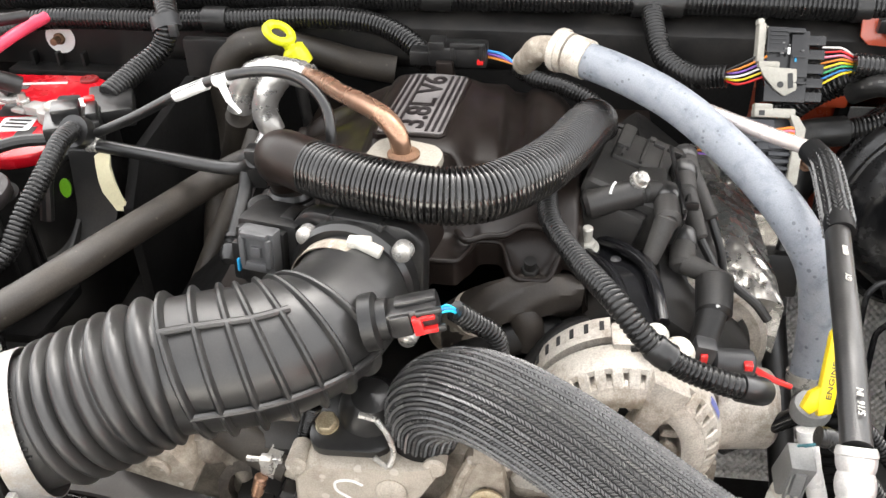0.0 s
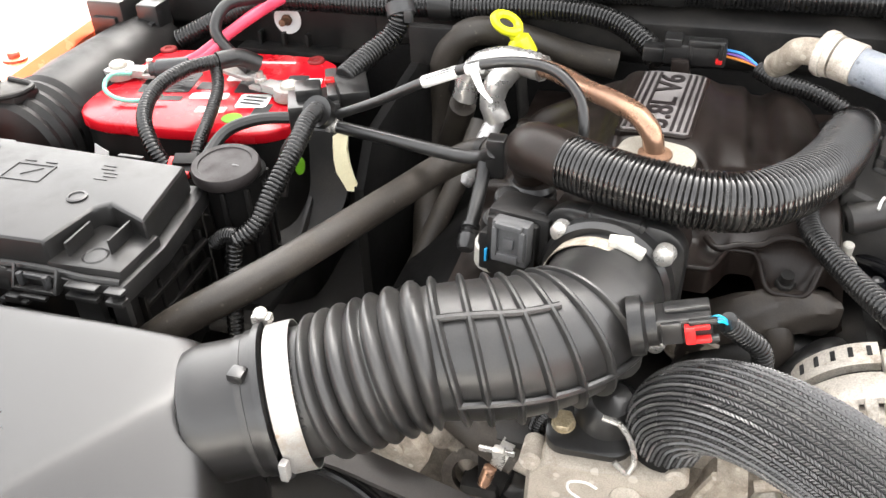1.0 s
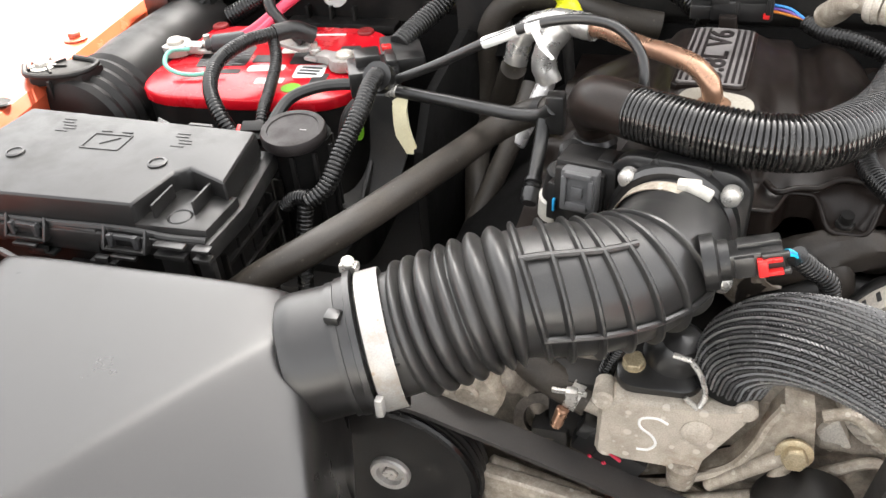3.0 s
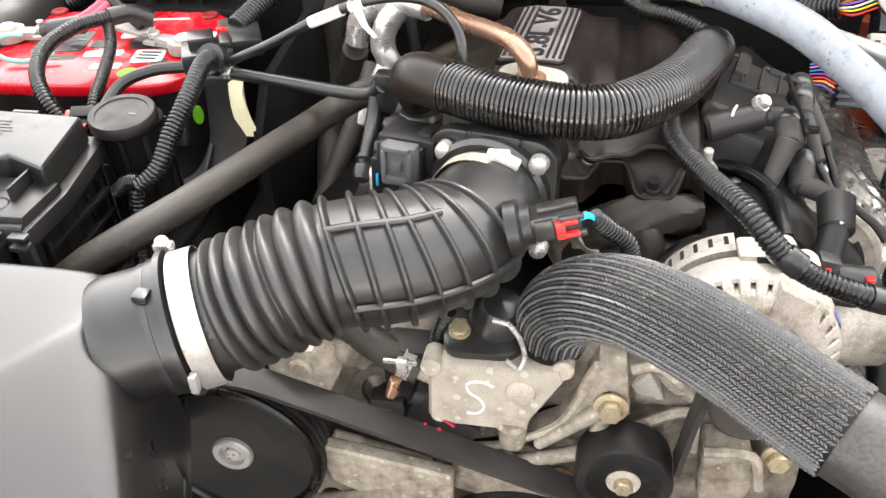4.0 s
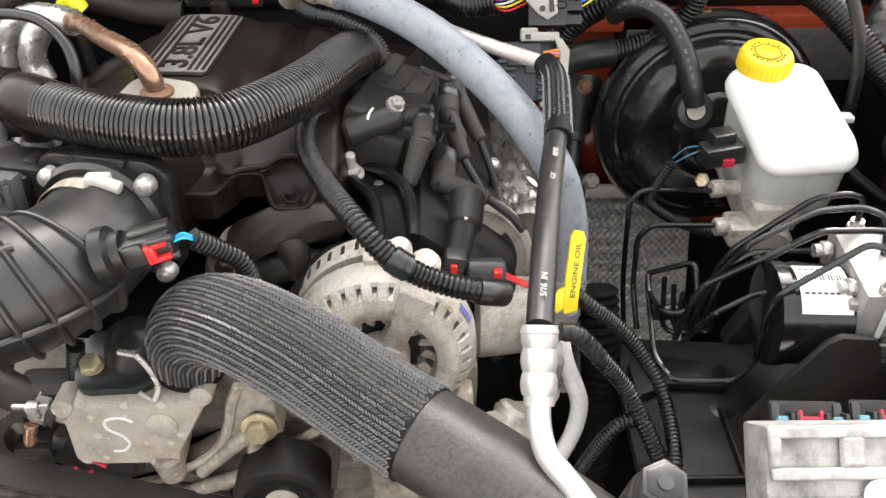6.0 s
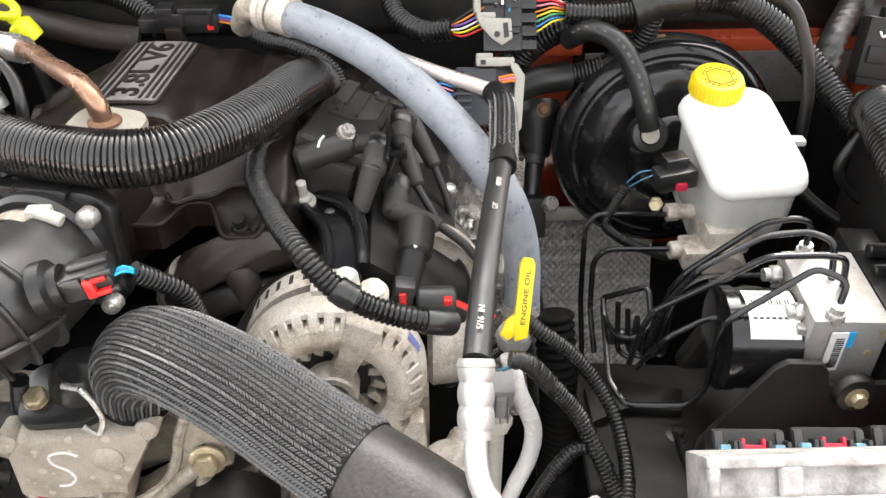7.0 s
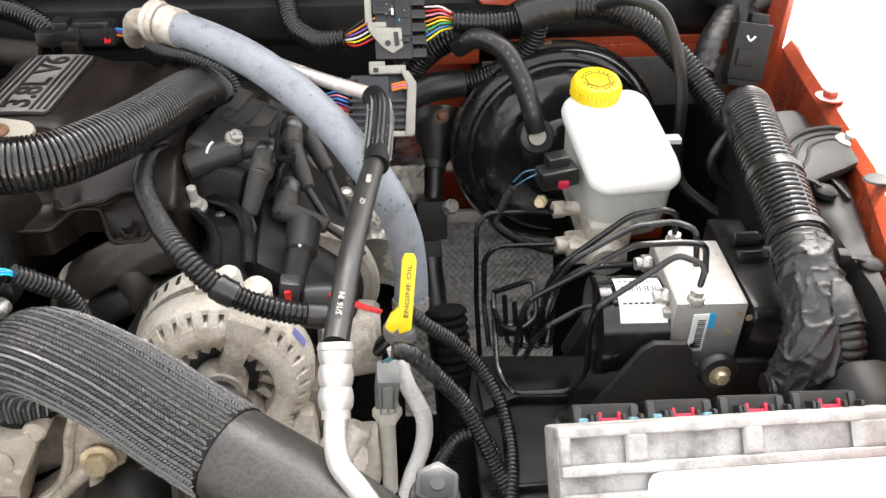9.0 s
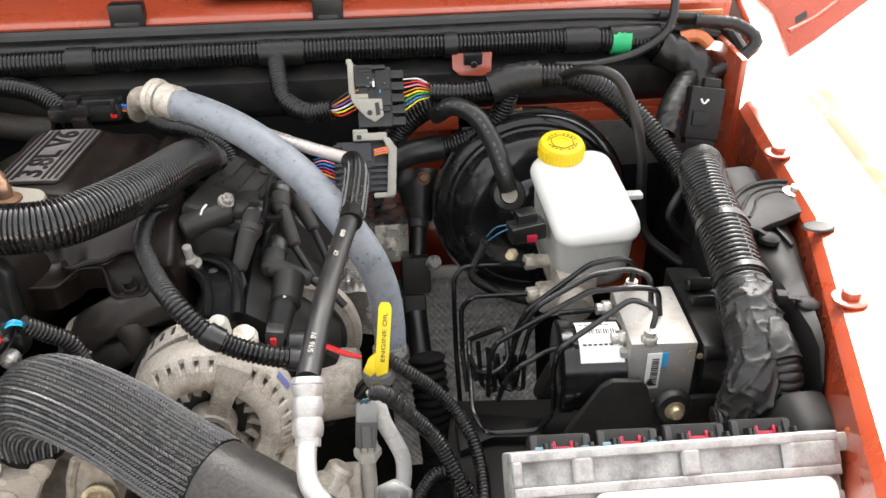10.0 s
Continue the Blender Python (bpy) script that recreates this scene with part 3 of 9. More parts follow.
def fender(side):
    """The top rail and inner wall of one fender, side -1 or 1. The rail runs from the cowl to the grille."""
    k = side
    def rail_x(y):
        return (0.509 + 0.35 * (min(y, 0.5) - 0.277) + 0.19 * max(0.0, y - 0.5)) if k > 0 else -(0.735 + 0.10 * (y - 0.45))
    loops = []
    for i in range(25):
        y = -0.15 + (0.92 if k > 0 else 1.0) * i / 24
        x = rail_x(y)
        zt = 1.112 + 0.008 * (y - 0.5)
        prof = [(x - 0.004 * k, zt - 0.20), (x - 0.003 * k, zt - 0.012), (x + 0.004 * k, zt - 0.002), (x + 0.012 * k, zt), (x + 0.075 * k, zt + 0.002), (x + 0.085 * k, zt + 0.008),
                (x + 0.20 * k, zt - 0.004), (x + 0.33 * k, zt - 0.06), (x + 0.36 * k, zt - 0.16), (x + 0.36 * k, 0.62), (x + 0.33 * k, 0.62), (x + 0.33 * k, zt - 0.17), (x + 0.02 * k, zt - 0.03), (x + 0.006 * k, zt - 0.20)]
        loops.append([Vector((px, y, pz)) for px, pz in prof])
    if k < 0:
        loops = [l[::-1] for l in loops]
    f = part("fender", loft(loops), M_ORANGE, body, "orange painted fender with flat top rail", smooth=25)
    return f, rail_x


fender_right, rail_right = fender(1)
fender_left, rail_left = fender(-1)
for f, pts in ((fender_right, [(0.612, 0.624), (0.553, 0.374)]), (fender_left, [(-0.779, 0.672)])):
    for x, y in pts:
        z = 1.113 + 0.008 * (y - 0.5)
        part("fender_bolt", hexnut((x, y, z), (0, 0, 1), 0.0075, 0.008, 0.013), M_ORANGE, f, "orange painted fender bolt")
for f, pts in ((fender_right, [(0.581, 0.478)]), (fender_left, [(-0.755, 0.52)])):
    for x, y in pts:
        z = 1.114 + 0.008 * (y - 0.5)
        part("slot", lathe([(0.0, 0.0008), (0.009, 0.0008), (0.0105, 0.0012), (0.012, 0.0)], basis((x, y, z - 0.0002), (0, 0, 1)) @ Matrix.Diagonal((1.2, 0.8, 1, 1)), 20), M_DARK_METAL, f, "dark punched hole")
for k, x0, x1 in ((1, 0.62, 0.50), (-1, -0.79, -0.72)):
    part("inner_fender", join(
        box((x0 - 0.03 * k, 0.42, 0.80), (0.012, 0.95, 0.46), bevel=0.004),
        box((x0 - 0.10 * k, 0.42, 0.60), (0.16, 0.95, 0.012), bevel=0.004)), M_PAD_SHADE_BLACK, body, "black inner fender panel")
# Unseen sheet added to shut light out from below.
part("bay_closure", box((0, 0.40, 0.40), (1.56, 1.1, 0.012), bevel=0.004), M_PAD_SHADE_BLACK, body, "added black tray, unseen, that closes the bay below")
part("radiator_support", join(box((0, -0.32, 0.70), (1.2, 0.03, 0.5), bevel=0.006), box((0, -0.30, 0.94), (1.2, 0.06, 0.03), bevel=0.006)), M_BLACK_MATT, body, "black radiator support across the front")
part("firewall_panel", prism([(0.255, 0.83), (0.318, 0.83), (0.318, 0.99), (0.262, 0.99)], 0, 0.006, basis((0, 0.838, 0), (0, -1, 0), (1, 0, 0)), bevel=0.002), M_ORANGE, body, "orange painted firewall panel")
# right rear pillar plate between cowl and fender
part("cowl_side_plate", prism([(0.640, 0.90), (0.648, 0.90), (0.636, 0.770), (0.628, 0.770)], 0.92, 1.162, bevel=0.002), M_ORANGE, body, "orange cowl side plate")
part("cowl_side_plate", prism([(-0.79, 0.90), (-0.798, 0.90), (-0.791, 0.835), (-0.783, 0.835)], 0.92, 1.17, bevel=0.002), M_ORANGE, body, "orange cowl side plate")
part("firewall_flange", join(box((0.40, 0.862, 1.082), (0.36, 0.014, 0.010), bevel=0.002), box((0.41, 0.852, 1.070), (0.34, 0.006, 0.018), bevel=0.002)), M_ORANGE, body)
for x in (-0.78, 0.78):
    wheel = part("wheel", lathe([(0.0, 0.02), (0.10, 0.02), (0.12, 0.0), (0.20, -0.01), (0.215, 0.03), (0.21, 0.10), (0.0, 0.10)], basis((x, -0.02, 0.36), (1 if x > 0 else -1, 0, 0)), 40), M_CAST_PALE, body, "dull alloy wheel")
    part("tyre", lathe([(0.212, -0.09), (0.30, -0.105), (0.35, -0.09), (0.3575, -0.05), (0.3575, 0.05), (0.35, 0.09), (0.30, 0.105), (0.212, 0.10)], basis((x, -0.02, 0.3575), (1 if x > 0 else -1, 0, 0)), 48, closed=True), M_RUBBER, wheel, "black rubber tyre")
part("firewall_bracket", box((0.47, 0.848, 1.033), (0.30, 0.004, 0.062), bevel=0.001), M_SEAM, body, "grey sealed seam strip")
part("heat_shield", field(0.215, 0.40, 0.66, 0.905, 36, 60, lambda x, y: 0.0015 * math.sin(27 * y), Matrix(((1, 0, 0, 0), (0, 0.35, -0.94, 0.446), (0, 0.94, 0.35, 0.05), (0, 0, 0, 1))), 0.003), M_EMBOSS, body, "embossed metal heat shield")
part("shield_strip", box((0.310, 0.735, 0.928), (0.085, 0.006, 0.016), bevel=0.002), M_ALU, body)

# open hood behind the bay, leaning back
hood = thing("hood", (0, 1.0, 1.24), "burnt orange hood standing open above the cowl", "hood")
hood_frame = basis((0, 1.02, 1.205), (0, -1, 0.11), (1, 0, 0))
part("hood_skin", prism([(-0.73, 0.0), (0.735, 0.0), (0.615, 1.15), (-0.53, 1.15)], -0.02, 0.0, hood_frame, bevel=0.006), M_ORANGE, hood, "orange hood panel")
# Unseen black layer added so the hood sends less light into the bay.
part("hood_light_stop", prism([(-0.70, 0.03), (0.70, 0.03), (0.59, 1.12), (-0.51, 1.12)], 0.0005, 0.008, hood_frame, bevel=0.003), M_PAD_SHADE_BLACK, hood, "added black layer inside the hood, unseen, to cut light")
corner = basis((0, 0.905, 1.108), (0, -0.74, 0.67), (1, 0, 0))
flange = part("hood_corner", prism([(0.706, 0.141), (0.722, 0.091), (0.743, 0.066), (0.750, 0.037), (0.756, 0.0035), (0.797, 0.027), (0.886, 0.084), (0.959, 0.131), (0.98, 0.20), (0.72, 0.20)], 0, 0.010, corner, bevel=0.003), M_ORANGE, hood, "orange hood rear corner flange with a slot")
part("slot", prism([(-0.012, -0.004), (0.008, -0.004), (0.013, 0.004), (-0.006, 0.004)], 0.0100, 0.0106, corner @ Matrix.Translation((0.779, 0.058, 0)) @ Matrix.Rotation(radians(28), 4, "Z"), bevel=0), M_INK_SHADE, flange, "dark slot")
part("fold", tube([corner @ Vector(p) for p in ((0.760, 0.040, 0.010), (0.800, 0.058, 0.010), (0.900, 0.128, 0.010))], 0.003, 8), M_ORANGE, flange)
hinge = basis((0, 0.95, 0), (0, -1, 0), (1, 0, 0))
part("hinge_cover", prism([(0.640, 1.24), (0.660, 1.182), (0.688, 1.136), (0.709, 1.108), (0.718, 1.107), (0.712, 1.146), (0.690, 1.185), (0.680, 1.24)], 0, 0.006, hinge, bevel=0.001), M_INK_SHADE, hood, "black hinge opening edge")
part("hinge_rim", tube([(0.683, 0.945, 1.24), (0.692, 0.945, 1.186), (0.714, 0.945, 1.146), (0.721, 0.945, 1.106)], 0.004, 8), M_ORANGE, hood, "orange rolled rim")
for x, w in ((-0.064, 0.040), (0.166, 0.036)):
    b = thing("hood_bumper", (x, 0.90, 1.19), "black rubber hood bumper clipped on the cowl edge", "bumper", group="hood bumpers")
    part("pad", box((x, 0.895, 1.205), (w, 0.02, 0.03), bevel=0.004), M_RUBBER, b)
    part("clip", box((x, 0.886, 1.19), (w * 0.7, 0.006, 0.02), bevel=0.002), M_BLACK, b)
wiper = thing("wiper_motor", (0.09, 0.97, 1.215), "grey wiper motor with a white label on the cowl", "motor")
part("housing", box((0.08, 0.95, 1.235), (0.12, 0.07, 0.045), bevel=0.008), M_MIDGREY, wiper)
part("label", box((0.06, 0.912, 1.238), (0.05, 0.002, 0.02), bevel=0.0005), M_WHITE, wiper)
part("cap", box((0.165, 0.93, 1.225), (0.04, 0.05, 0.03), bevel=0.004), M_BLACK, wiper)

# engine masses that fill the depth of the bay
engine = thing("engine_block", (-0.05, 0.62, 0.45), "dirty cast metal V6 engine block with dark cylinder heads", "engine")
part("block", box((-0.08, 0.63, 0.74), (0.26, 0.40, 0.46), bevel=0.02), M_DARK_METAL, engine, "dark engine block")
part("cylinder_head", box((0, 0, 0), (0.13, 0.38, 0.10), pose(0.075, 0.64, 0.985, 0, 38, 0), bevel=0.015), M_DARK_METAL, engine, "dark cylinder head")
# Left head is blacker than the right: shade put into its colour.
part("cylinder_head", box((0, 0, 0), (0.13, 0.38, 0.10), pose(-0.245, 0.64, 0.975, 0, -38, 0), bevel=0.015), M_PAD_SHADE_BLACK, engine, "dark cylinder head")
part("rocker_cover", box((0, 0, 0), (0.10, 0.34, 0.05), pose(0.118, 0.63, 1.03, 0, 38, 0), bevel=0.015), M_BLACK_MATT, engine, "black rocker cover")

# ---- front of the engine ----


def ridge(x, z, x0, z0, x1, z1, w):
    """How near a point lies to a rib's line, from 0 to 1."""
    dx, dz = x1 - x0, z1 - z0
    t = max(0.0, min(1.0, ((x - x0) * dx + (z - z0) * dz) / (dx * dx + dz * dz)))
    d = math.hypot(x - x0 - t * dx, z - z0 - t * dz)
    return math.exp(-((d / w) ** 4))


COVER_RIBS = [(-0.26, 0.905, -0.17, 0.87), (-0.22, 0.85, -0.10, 0.90), (-0.10, 0.87, -0.05, 0.94), (-0.05, 0.94, -0.023, 0.982), (-0.07, 0.90, 0.02, 0.93), (0.0, 0.965, 0.09, 0.955), (0.02, 0.90, 0.10, 0.90), (0.06, 0.83, 0.11, 0.93), (-0.16, 0.80, -0.02, 0.83), (0.09, 0.955, 0.105, 0.89), (-0.2, 0.93, -0.23, 0.98)]
COVER_BOSSES = [(-0.023, 0.978, 0.016), (-0.085, 0.868, 0.016), (0.10, 0.945, 0.014), (-0.228, 0.985, 0.02), (-0.145, 0.905, 0.013), (0.105, 0.885, 0.013)]


def cover_depth(x, z):
    d = 0.012 * noise.noise((x * 16, z * 16, 2.0)) + 0.004 * noise.noise((x * 35, z * 35, 7.0)) + 0.0015 * noise.noise((x * 70, z * 70, 4.0))
    for r in COVER_RIBS:
        d += 0.009 * ridge(x, z, *r, 0.0065)
    for bx, bz, br in COVER_BOSSES:
        d += 0.010 * math.exp(-((math.hypot(x - bx, z - bz) / br) ** 6))
    if x > 0.03:
        d -= 0.01 * (x - 0.03) / 0.1
    return d


cover_front = thing("timing_cover", (-0.08, 0.42, 0.62), "dirty pale cast aluminium timing cover with ribs and bosses", "engine cover")
# The recessed face has a darker casting tone than the raised webs.
part("casting", field(-0.285, 0.135, 0.62, 0.99, 150, 130, cover_depth, Matrix(((1, 0, 0, 0), (0, 0, -1, 0.405), (0, 1, 0, 0), (0, 0, 0, 1))), 0.05), M_CAST_MID, cover_front, "dirty face of the cover, darker than its webs", smooth=60)
WEBS = (
    ((-0.088, 0.918), (-0.060, 0.938), (-0.046, 0.966), (-0.040, 0.990), (-0.033, 1.007), (-0.013, 1.004), (-0.007, 0.960), (-0.037, 0.943), (-0.071, 0.924), (-0.144, 0.904)),
    ((-0.010, 1.010), (0.006, 1.015), (0.036, 0.988), (0.027, 0.972), (0.000, 0.976)),
    ((-0.004, 0.938), (0.036, 0.961), (0.044, 0.920), (0.034, 0.877), (-0.002, 0.905)),
    ((0.050, 0.931), (0.085, 0.931), (0.096, 0.896), (0.092, 0.872), (0.054, 0.864)),
    ((-0.248, 0.914), (-0.192, 0.904), (-0.138, 0.893), (-0.142, 0.831), (-0.176, 0.835), (-0.201, 0.846), (-0.244, 0.868)),
    ((-0.268, 0.840), (-0.194, 0.868), (-0.185, 0.856), (-0.229, 0.816), (-0.273, 0.803)),
    ((-0.140, 0.880), (-0.100, 0.895), (-0.060, 0.880), (-0.050, 0.850), (-0.110, 0.835), (-0.145, 0.845)),
    ((-0.060, 0.840), (0.010, 0.860), (0.030, 0.850), (0.020, 0.820), (-0.060, 0.815)))
for k, web in enumerate(WEBS):
    depth = {4: 0.014, 6: 0.011}.get(k, 0.022 + 0.006 * math.sin(2.3 * k))
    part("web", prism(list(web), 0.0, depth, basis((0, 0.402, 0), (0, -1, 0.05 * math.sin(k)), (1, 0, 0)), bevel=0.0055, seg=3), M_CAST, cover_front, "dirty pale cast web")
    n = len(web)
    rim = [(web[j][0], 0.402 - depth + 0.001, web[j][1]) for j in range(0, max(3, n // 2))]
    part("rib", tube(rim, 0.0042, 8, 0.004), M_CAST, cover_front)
for p, q in (((-0.021, 0.374, 0.975), (-0.075, 0.378, 0.916)), ((-0.040, 0.376, 0.916), (-0.112, 0.378, 0.884)), ((-0.021, 0.374, 0.975), (-0.034, 0.376, 0.930)), ((-0.242, 0.372, 0.905), (-0.160, 0.376, 0.880)), ((-0.236, 0.372, 0.862), (-0.165, 0.376, 0.872))):
    part("rib", cyl(p, q, 0.0065, 0.0048, 12, bevel=0.002), M_CAST, cover_front)
for x, y, z, mt, s in ((-0.022, 0.374, 0.972, M_GOLD, 0.0095), (0.105, 0.385, 0.924, M_GOLD, 0.009), (-0.168, 0.386, 0.862, M_DARK_METAL, 0.0085), (-0.141, 0.386, 0.872, M_RUST, 0.0065), (-0.254, 0.378, 0.811, M_DARK_METAL, 0.009), (-0.055, 0.39, 0.865, M_RUST, 0.008), (-0.145, 0.388, 0.905, M_GOLD, 0.008)):
    part("bolt", hexnut((x, y, z), (0, -1, 0.15), s, s * 1.0, s * 1.35), mt, cover_front)
part("boss_ring", lathe([(0.012, 0), (0.02, 0), (0.02, 0.012), (0.012, 0.012)], basis((-0.205, 0.398, 0.940), (0, -0.8, 0.6)), 24, closed=True), M_CAST_DARK, cover_front)
part("rear_bracket", join(box((-0.172, 0.402, 0.962), (0.052, 0.03, 0.066), bevel=0.008), box((-0.195, 0.395, 0.93), (0.03, 0.03, 0.03), bevel=0.006)), M_DARK_METAL, cover_front, "dark oily bracket")
part("front_lug", join(prism([(-0.285, 0.995), (-0.245, 1.003), (-0.228, 0.975), (-0.240, 0.950), (-0.285, 0.965)], 0.0, 0.03, basis((0, 0.40, 0), (0, -1, 0), (1, 0, 0)), bevel=0.006), cyl((-0.256, 0.375, 0.984), (-0.256, 0.365, 0.984), 0.010, bevel=0.002)), M_CAST, cover_front)

# power steering pulley
pulley = thing("pulley", (-0.317, 0.36, 0.83), "black grooved drive pulley with a silver hub", "pulley")
pm = basis((-0.317, 0.345, 0.905), (0, -1, 0.03))
part("rim", lathe([(0.070, -0.028), (0.074, -0.026), (0.0745, 0.004), (0.073, 0.006), (0.069, 0.006), (0.067, 0.002), (0.066, -0.022)], pm, 56, closed=True), M_PULLEY, pulley)
part("groove", lathe([(0.0752 + (0.0012 if i % 2 else 0), -0.024 + 0.0035 * i) for i in range(8)], pm, 56), M_BLACK_MATT, pulley)
part("disc", lathe([(0.067, 0.0), (0.064, -0.010), (0.052, -0.014), (0.045, -0.010), (0.030, -0.010), (0.025, -0.004), (0.0, -0.004)], pm, 48), M_PULLEY, pulley)
part("hub", lathe([(0.017, -0.006), (0.017, 0.004), (0.0155, 0.006), (0.011, 0.006), (0.010, 0.002), (0.0, 0.002)], pm, 32), M_ALU, pulley, "bright steel hub")
part("hub_bolt", hexnut(pm @ Vector((0, 0, 0.001)), (0, -1, 0.03), 0.007, 0.004), M_ZINC, pulley)
for a in (25, 145, 265):
    part("hole", lathe([(0, 0.0006), (0.006, 0.0006), (0.007, 0)], pm @ Matrix.Translation((0.040 * math.cos(radians(a)), 0.040 * math.sin(radians(a)), -0.0102)), 16), M_INK_SHADE, pulley)

idler = thing("idler_pulley", (-0.008, 0.36, 0.89), "smooth black idler pulley with a silver centre", "pulley")
im = basis((-0.008, 0.350, 0.921), (0, -1, 0.03))
part("tyre", lathe([(0.028, -0.028), (0.0355, -0.027), (0.0362, -0.020), (0.0362, 0.002), (0.0345, 0.005), (0.028, 0.005), (0.026, 0.001)], im, 48), M_BLACK_MATT, idler)
part("web", lathe([(0.028, 0.002), (0.024, -0.002), (0.020, -0.002), (0.019, 0.0), (0.0, 0.0)], im, 36), M_PULLEY, idler)
part("bearing", lathe([(0.0135, -0.001), (0.0125, 0.003), (0.009, 0.003), (0.0, 0.003)], im, 32), M_CAST_PALE, idler, "dull metal bearing cap")
part("bolt", hexnut(im @ Vector((0, 0, 0.003)), (0, -1, 0.03), 0.0075, 0.007), M_GOLD, idler)

belt = thing("drive_belt", (-0.15, 0.36, 0.90), "worn grey-black serpentine drive belt", "belt")
part("run", ribbon([(-0.345, 0.358, 0.977), (-0.30, 0.358, 0.9795), (-0.255, 0.358, 0.966), (-0.03, 0.362, 0.880), (0.02, 0.362, 0.862)], 0.024, 0.004, (0, 1, 0)), M_BELT, belt)
part("run", ribbon([(0.0295, 0.362, 0.93), (0.036, 0.362, 0.99), (0.045, 0.364, 1.04)], 0.022, 0.004, (0, 1, 0)), M_BELT, belt)
crank = thing("crank_pulley", (-0.1, 0.36, 0.70), "dark ribbed crankshaft pulley at the bottom of the engine", "pulley")
part("rim", lathe([(0.07, -0.03), (0.08, -0.03)] + [(0.08 - (0.002 if i % 2 else 0), -0.028 + 0.0035 * i) for i in range(8)] + [(0.07, 0.0), (0.02, -0.004), (0, -0.004)], basis((-0.085, 0.35, 0.772), (0, -1, 0)), 48), M_DARK_METAL, crank)

# thermostat housing with the black outlet cover
thermo = thing("thermostat_housing", (-0.11, 0.40, 0.93), "dirty cast aluminium thermostat housing with a chalk mark", "housing")
tf = basis((0, 0.372, 0), (0, -1, 0.12), (1, 0, 0))
hull = []
for y, g in ((0.435, 0.9), (0.385, 1.0), (0.374, 0.985), (0.370, 0.93)):
    loop = []
    for px, pz in ((-0.160, 0.944), (-0.158, 0.988), (-0.146, 1.001), (-0.070, 1.006), (-0.058, 1.010), (-0.055, 0.998), (-0.067, 0.975), (-0.080, 0.950), (-0.083, 0.930), (-0.100, 0.928), (-0.106, 0.938), (-0.140, 0.938)):
        cx, cz = -0.105, 0.968
        loop.append(Vector((cx + (px - cx) * g, y, cz + (pz - cz) * g)))
    hull.append(loop)
part("casting", loft(hull), M_CAST_BRIGHT, thermo, smooth=30)
for x, z in ((-0.155, 0.995), (-0.150, 0.945), (-0.058, 1.005)):
    part("lug", lathe([(0.008, -0.02), (0.008, 0.001), (0.006, 0.003), (0, 0.003)], basis((x, 0.374, z), (0, -1, 0.1)), 16), M_CAST_BRIGHT, thermo)
part("foot", cyl((-0.094, 0.375, 0.945), (-0.094, 0.378, 0.915), 0.012, 0.010, bevel=0.003), M_CAST, thermo)
part("boss", lathe([(0.011, 0), (0.011, 0.002), (0.008, 0.004), (0, 0.004)], basis((-0.088, 0.370, 0.982), (0, -1, 0.1)), 20), M_CAST_BRIGHT, thermo)
part("chalk_mark", tube([(-0.108, 0.3699, 0.985), (-0.116, 0.3698, 0.989), (-0.127, 0.3698, 0.986), (-0.127, 0.3698, 0.978), (-0.118, 0.3698, 0.970), (-0.115, 0.3698, 0.962), (-0.120, 0.3698, 0.955), (-0.128, 0.3698, 0.954)], 0.0011, 6, 0.002), M_WHITE, thermo, "white chalk letter S")
part("outlet_cover", prism(rrect(0.060, 0.050, 0.014, 4), 0, 0.014, basis((-0.118, 0.405, 1.002), (-0.02, -0.25, 1), (1, 0, 0)), bevel=0.003), M_BLACK, thermo, "black plastic outlet cover")
part("outlet_dome", lathe([(0.024, 0), (0.022, 0.012), (0.014, 0.022), (0.0, 0.025)], basis((-0.108, 0.412, 1.014), (0.1, -0.25, 1)), 24), M_BLACK, thermo)
part("cover_bolt", hexnut((-0.1365, 0.397, 1.012), (-0.02, -0.25, 1), 0.0085, 0.008, 0.010), M_GOLD, thermo)
part("spring_clip", join(tube([(-0.098, 0.384, 1.036), (-0.090, 0.380, 1.026), (-0.086, 0.376, 1.012), (-0.089, 0.372, 1.004)], 0.0021, 8, 0.003), tube([(-0.110, 0.386, 1.037), (-0.098, 0.384, 1.036)], 0.0021, 8, 0.003), tube([(-0.099, 0.374, 1.010), (-0.090, 0.372, 1.003)], 0.0020, 8, 0.003)), M_ZINC, thermo, "bent steel spring clip")
part("side_nipple", cyl((-0.152, 0.388, 0.972), (-0.178, 0.392, 0.978), 0.009, bevel=0.001), M_CAST_BRIGHT, thermo)

heater_low = thing("coolant_hose", (-0.2, 0.42, 0.97), "dusty rubber coolant hose with a spring clamp below the intake", "hose")
part("hose", tube([(-0.166, 0.390, 0.975), (-0.205, 0.40, 0.988), (-0.25, 0.42, 1.005), (-0.31, 0.45, 1.02)], 0.0135, 16), M_HOSE_BROWN, heater_low)
part("clamp", join(tube([(-0.172, 0.392, 0.977), (-0.181, 0.394, 0.980)], 0.0150, 18), box((-0.178, 0.378, 0.989), (0.009, 0.008, 0.014), bevel=0.002), box((-0.180, 0.379, 0.992), (0.026, 0.003, 0.004), bevel=0.001)), M_ZINC, heater_low, "steel spring clamp")
part("drain_tip", cyl((-0.184, 0.378, 0.975), (-0.189, 0.374, 0.958), 0.005, 0.0045, bevel=0.001), M_COPPER, heater_low)
sensor_low = thing("coolant_sensor_plug", (-0.165, 0.39, 0.92), "black sensor plug with red seal wires under the thermostat", "connector")
